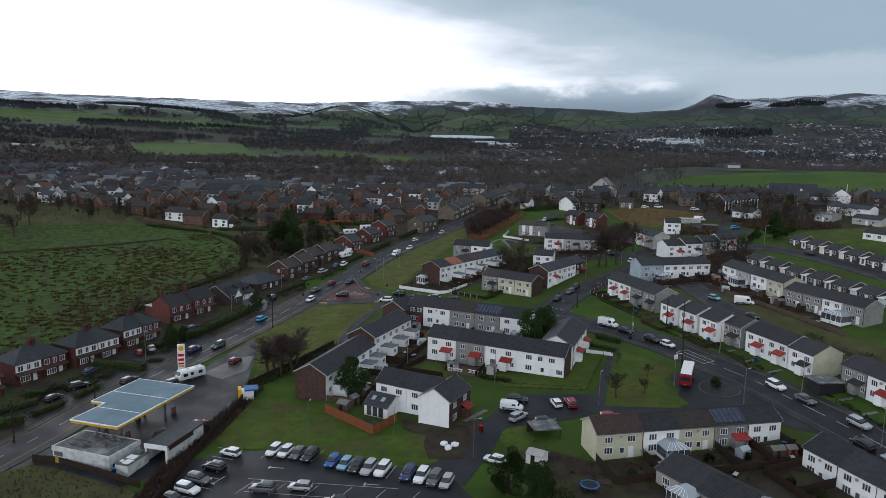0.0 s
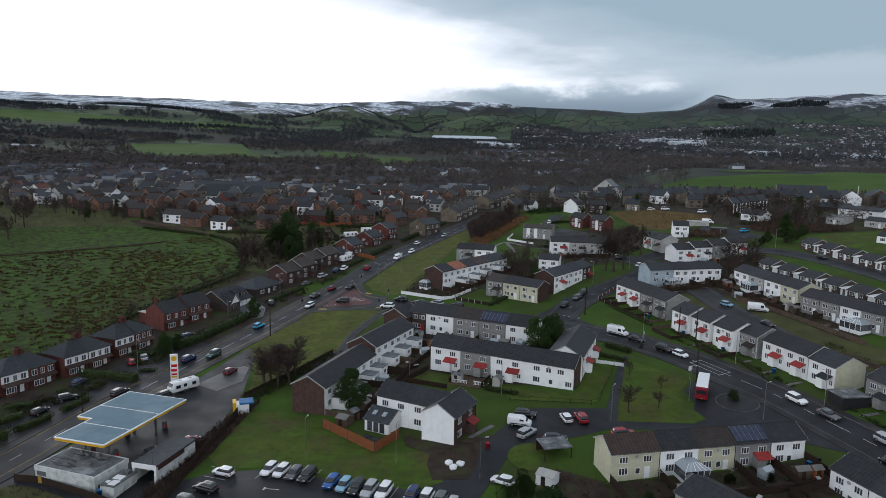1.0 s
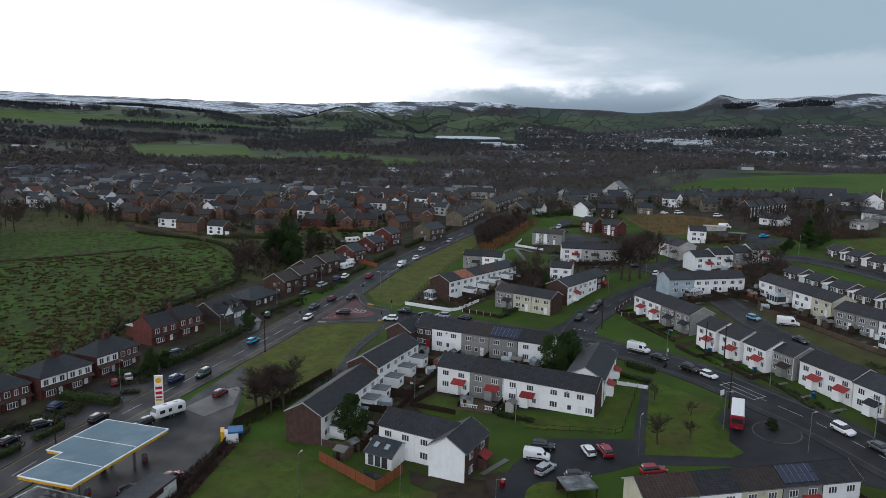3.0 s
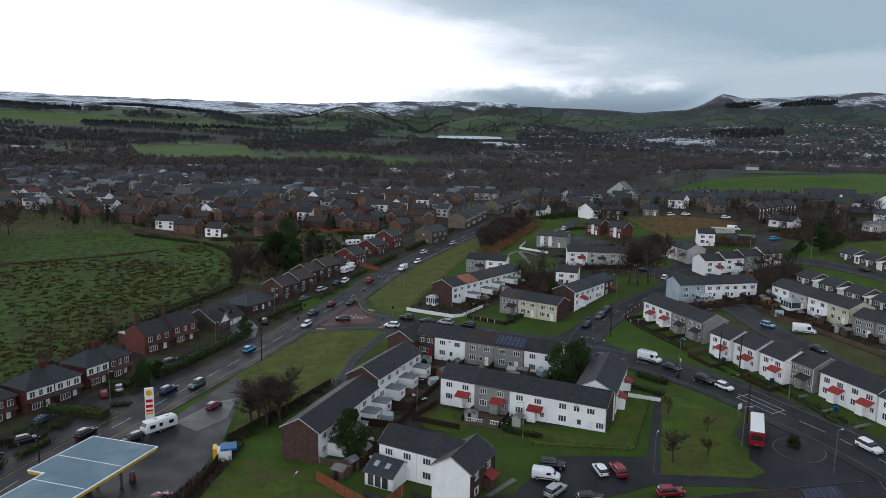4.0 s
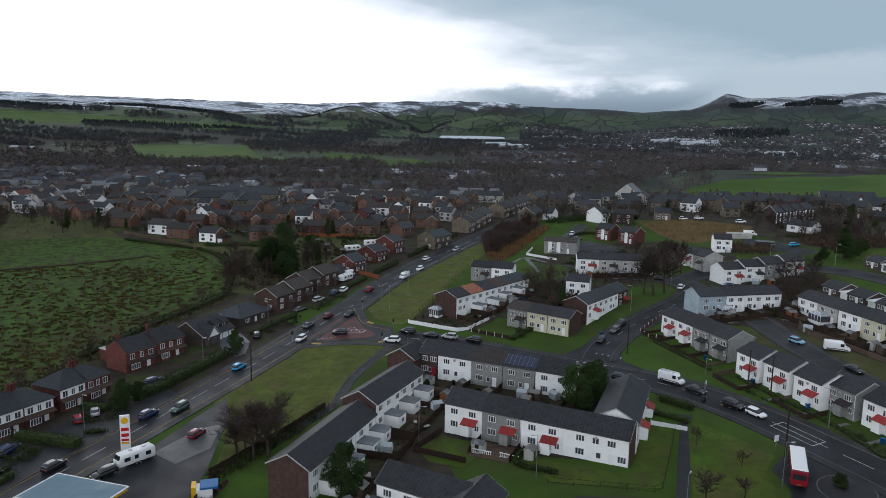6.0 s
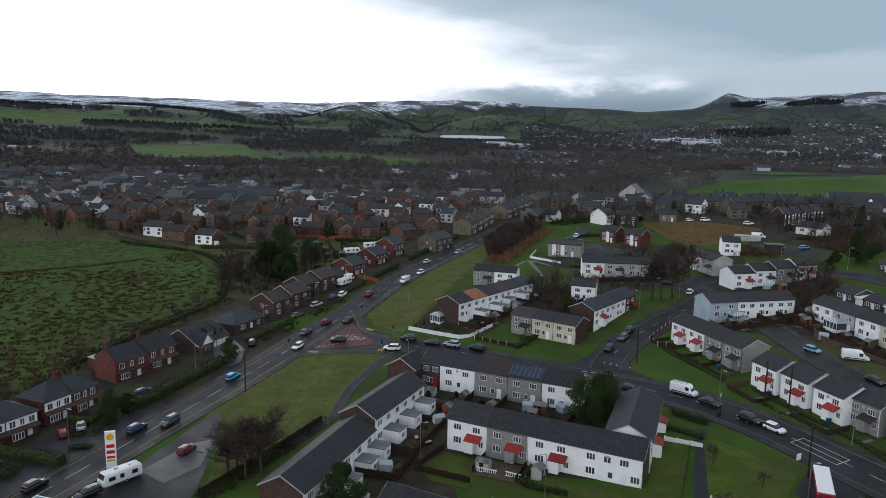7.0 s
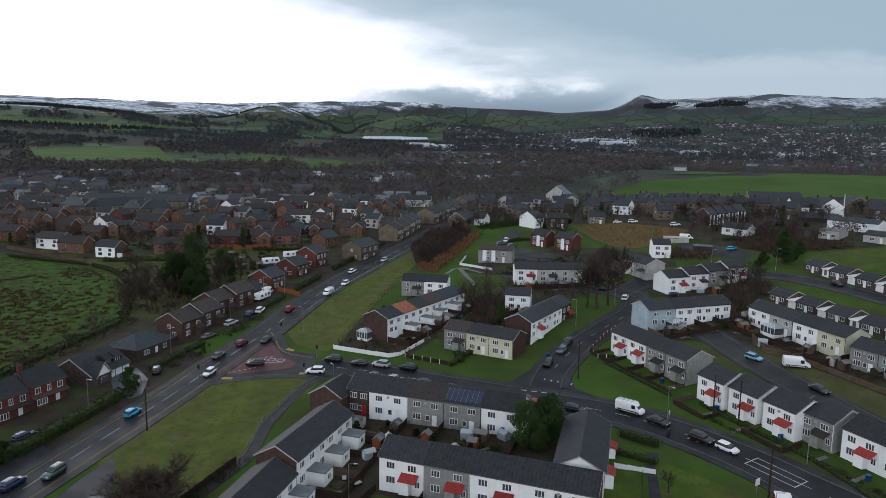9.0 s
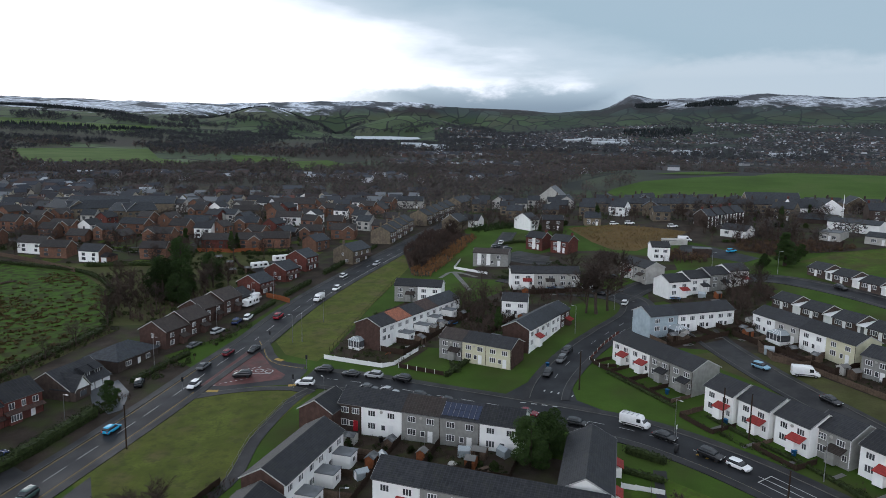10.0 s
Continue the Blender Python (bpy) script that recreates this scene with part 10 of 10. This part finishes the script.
# lattice pylon on the crest of the pasture
def pylon(x, y, h):
    ob = thing("pylon", at(x, y, 15), "grey steel lattice pylon on the pasture", "pylon")
    v, f = [], []
    lv = (0.0, 0.3, 0.52, 0.7, 0.86, 1.0)
    hw = lambda t: h * (0.11 * (1 - t) ** 1.3 + 0.012)
    for a, b in zip(lv, lv[1:]):
        for sx, sy in ((1, 1), (1, -1), (-1, -1), (-1, 1)):
            p, q = Vector((sx * hw(a), sy * hw(a), h * a)), Vector((sx * hw(b), sy * hw(b), h * b))
            limb(v, f, p, q, 0.11, 0.10, 4)
            limb(v, f, p, Vector((-sy * hw(b), sx * hw(b), h * b)), 0.05, 0.05, 3)
    for nm, vv, ff_ in (("tower", v, f),):
        me = bpy.data.meshes.new(nm)
        me.from_pydata([tuple(p) for p in vv], [], ff_)
        put(nm, me, M_steel, ob)
    for t, ln in ((0.7, 0.17), (0.84, 0.22), (0.97, 0.14)):
        put("crossarm", cached(("crossarm", h, t), lambda bm: loft(bm, [[(-h * ln, -0.1, h * t - 0.1), (-h * ln, 0.1, h * t - 0.1), (-h * ln, 0.1, h * t + 0.05), (-h * ln, -0.1, h * t + 0.05)], [(0, -0.3, h * t - 0.2), (0, 0.3, h * t - 0.2), (0, 0.3, h * t + 0.6), (0, -0.3, h * t + 0.6)], [(h * ln, -0.1, h * t - 0.1), (h * ln, 0.1, h * t - 0.1), (h * ln, 0.1, h * t + 0.05), (h * ln, -0.1, h * t + 0.05)]])), M_steel, ob)


pylon(278, 690, 18)
mast = thing("mast", at(190.5, 350.5), "tall slim white mast beside the inn", "mast")
put("shaft", cached(("mast_shaft",), lambda bm: loft(bm, [[(r * math.cos(t * 1.047), r * math.sin(t * 1.047), z) for t in range(6)] for r, z in ((0.35, -0.3), (0.35, 6), (0.2, 6.2), (0.14, 12))])), M_upvc, mast)
put("collar", cached(("mast_collar",), lambda bm: bmesh.ops.create_cone(bm, cap_ends=True, segments=8, radius1=0.5, radius2=0.5, depth=0.4, matrix=pose(0, 0, 6.1))), M_upvc, mast)
drape("footpath", [(4.2, 128.6), (5.2, 128.2), (9.6, 133.2), (8.8, 134.0)], M_flag, 0.1, label="pale paved path to the lane", category="path", step=3)
# garden paths from the porches of the stepped row
for x, y, a, ws, dep in ((50.0, 221.2, -69, (6.3, 6.3, 6.4, 6.4), 5.6), (59.0, 191.4, -70, (8.2,), 5.8), (62.2, 184.4, -70, (8.2,), 5.8), (65.3, 177.2, -70, (8.0,), 5.4), (69.2, 172.4, -70, (8.8,), 5.0), (72.4, 164.8, -70, (7.4, 7.4), 5.4), (83.2, 141.4, -78, (6.5, 6.5, 6.5), 5.4)):
    u = 0.0
    for w in ws:
        drape("garden_path", strip(x, y, a, u + 0.78 * w, u + 0.78 * w + 0.9, 1.5, dep), M_flag, 0.09, label="narrow paved path to a porch", category="path", step=3)
        u += w


# ---- panels, paths and clutter round the estate ----
def front_panels(start, xs, z0, z1, w):
    """White panels between the windows of a front."""
    for ob in [o for o in bpy.data.objects if o.parent is None and o.get("group") == start]:
        for x in xs:
            put("front_panel", cached(("front_panel_white", start, x), lambda bm: box(bm, x, x + w, -0.05, -0.004, z0, z1)), M_white, ob, "white painted panel")


front_panels("small flats", (1.6, 5.0), 0.2, 4.4, 1.5)
front_panels("brick houses", (3.0,), 0.1, 4.5, 1.5)

path_line = spline([(-18.6, 214.5), (-22.2, 207.6), (-26.4, 191.6), (-27.4, 178.4), (-30.6, 170.2), (-35.4, 160.5)])
ribbon("footpath", path_line, 0.0, 2.4, M_tarmac2, 0.10, thick=0.1, label="dark asphalt footpath behind the verge", category="path")
ribbon("kerb", path_line, 2.4, 2.52, M_kerb, 0.13, thick=0.15, label="thin concrete edging along the path", category="kerb")
corner_line = spline([(-46.5, 213.4), (-39, 215.8), (-31, 216.6), (-23.5, 215.6), (-19, 212.8)])
ribbon("pavement", corner_line, -0.2, 1.8, M_tarmac2, 0.115, thick=0.12, label="damp asphalt pavement round the verge", category="pavement")
ribbon("kerb", corner_line, -0.36, -0.2, M_kerb, 0.13, thick=0.15, label="grey stone kerb round the verge", category="kerb")
tip_line = spline([(-35.8, 249), (-33.2, 242), (-31.4, 236), (-28.2, 231.8), (-22.5, 228.8)])
ribbon("pavement", tip_line, -0.2, 1.7, M_tarmac2, 0.115, thick=0.12, label="damp asphalt pavement at the junction corner", category="pavement")
ribbon("kerb", tip_line, 1.7, 1.86, M_kerb, 0.13, thick=0.15, label="pale stone kerb at the junction corner", category="kerb")
ribbon("edge_line", tip_line, 1.95, 2.07, M_ypaint, 0.072, label="yellow line round the junction corner", category="road marking")
# tactile paving and the cycle box on the red surface
for x, y, a in ((-41.8, 215.9, -8), (-30.0, 233.4, -40), (-24.0, 217.0, 10)):
    drape("tactile_paving", [(x + u * math.cos(radians(a)) - v * math.sin(radians(a)), y + u * math.sin(radians(a)) + v * math.cos(radians(a))) for u, v in ((-1.3, -0.6), (1.3, -0.6), (1.3, 0.6), (-1.3, 0.6))], M_ypaint, 0.135, label="buff tactile paving at the crossing", category="pavement", step=3)
ring = [(-33.6 + 0.95 * math.cos(t * 0.785), 226.9 + 0.95 * math.sin(t * 0.785)) for t in range(9)]
for cx in (0.0, 2.4):
    ribbon("road_mark", [Vector((px + cx, py - 0.3 * cx)) for px, py in ring], -0.13, 0.13, M_paint, 0.088, label="white painted cycle symbol", category="road marking")
mark(-32.4, 227.6, 20, 0.16, 2.0, label="white painted cycle symbol")
for q in range(9):
    mark(-44.4 + 1.1 * q, 218.2 + 0.55 * q, 26, 0.28, 0.55, label="white dashed lane edge")


def garden_clutter(kind, x, y, ang):
    m = at(x, y, ang)
    if kind == 0:
        ob = thing("plastic_greenhouse", m, "small white plastic greenhouse in a back garden", "greenhouse", "garden clutter")
        put("cover", cached(("tent_cover",), lambda bm: prism(bm, [(0, -0.1), (1.6, -0.1), (1.6, 1.3), (0.8, 1.9), (0, 1.3)], 0, 2.2)), M_pale_glass, ob)
        put("door_flap", cached(("tent_flap",), lambda bm: box(bm, -0.03, -0.004, 0.4, 1.2, 0.0, 1.4)), M_upvc, ob)
    elif kind == 1:
        ob = thing("trampoline", m, "round black trampoline with blue pad", "trampoline", "garden clutter")
        put("mat", cached(("tramp_mat",), lambda bm: bmesh.ops.create_cone(bm, cap_ends=True, segments=14, radius1=1.3, radius2=1.3, depth=0.05, matrix=pose(0, 0, 0.75))), M_trim, ob)
        put("pad", cached(("tramp_pad",), lambda bm: loft(bm, [[(r * math.cos(t * 0.449), r * math.sin(t * 0.449), z) for t in range(14)] for r, z in ((1.3, 0.72), (1.6, 0.72), (1.6, 0.8), (1.3, 0.8))], False)), M_bluesheet, ob, "blue edge pad")
        for t in range(4):
            leg = put("leg", cached(("tramp_leg",), lambda bm: box(bm, -0.03, 0.03, -0.03, 0.03, -0.1, 0.72)), M_rim, ob)
            leg.matrix_basis = pose(1.4 * math.cos(t * 1.57), 1.4 * math.sin(t * 1.57), 0)
    elif kind == 2:
        ob = thing("garden_table", m, "pale garden table with two benches", "table", "garden clutter")
        put("tabletop", cached(("picnic_top",), lambda bm: box(bm, 0, 1.6, 0, 0.8, 0.68, 0.75)), M_wood, ob)
        for yy in (-0.5, 1.05):
            put("bench", cached(("picnic_bench", yy), lambda bm: box(bm, 0, 1.6, yy, yy + 0.26, 0.38, 0.45)), M_wood, ob)
        for xx in (0.2, 1.3):
            put("leg", cached(("picnic_leg", xx), lambda bm: box(bm, xx, xx + 0.1, -0.45, 1.25, -0.1, 0.38)), M_wood, ob)
    elif kind == 3:
        ob = thing("timber_stack", m, "untidy stack of weathered timber boards", "timber", "garden clutter")
        for k in range(4):
            b = put("board", cached(("stack_board", k % 2), lambda bm: box(bm, 0, 2.4 - 0.4 * (k % 2), 0, 0.22, 0, 0.06)), M_wood if k % 2 else M_orangewood, ob)
            b.matrix_basis = pose(0.05 * k, 0.18 * (k % 3), 0.02 + 0.07 * k, 0, 0, 9 * k - 12)
    elif kind == 4:
        ob = thing("storage_box", m, "dark plastic garden storage box with pale lid", "storage box", "garden clutter")
        put("box", cached(("stor_box",), lambda bm: box(bm, 0, 1.3, 0, 0.6, -0.1, 0.6)), M_trim, ob)
        put("lid", cached(("stor_lid",), lambda bm: prism(bm, [(-0.04, 0.6), (0.64, 0.6), (0.64, 0.72), (-0.04, 0.66)], -0.04, 1.34)), M_pale, ob)
    elif kind == 5:
        ob = thing("clothes_line", m, "metal rotary clothes line on the lawn", "clothes line", "garden clutter")
        put("mast", cached(("airer_mast",), lambda bm: box(bm, -0.03, 0.03, -0.03, 0.03, -0.1, 1.9)), M_rim, ob)
        for t in range(4):
            arm = put("arm", cached(("airer_arm",), lambda bm: box(bm, 0, 1.3, -0.02, 0.02, 1.3, 1.34)), M_rim, ob)
            arm.matrix_basis = pose(0, 0, 0, 0, -12, 90 * t)
    else:
        ob = thing("tarpaulin_heap", m, "heap of garden waste under a blue tarpaulin" if kind == 6 else "heap of rubble bags and garden waste", "heap", "garden clutter")
        bm = bmesh.new()
        bmesh.ops.create_icosphere(bm, subdivisions=2, radius=0.8)
        for v in bm.verts:
            v.co *= 1 + 0.35 * noise.noise(v.co * 1.7 + Vector((x, y, 0)))
            v.co.z = max(v.co.z * 0.6, -0.1)
        put("cover", (lambda me: (bm.to_mesh(me), bm.free(), me)[2])(bpy.data.meshes.new("cover")), M_bluesheet if kind == 6 else M_pale, ob)


rc = random.Random(515)
for (poly, label), n in zip(PLOTS, (10, 5, 7, 6, 5, 6, 4, 4, 3, 3)):
    for px, py in pick(poly, n, rc.randrange(9999))[1]:
        garden_clutter(rc.choice((0, 1, 2, 3, 3, 4, 4, 5, 6, 7)), px, py, rc.uniform(0, 360))
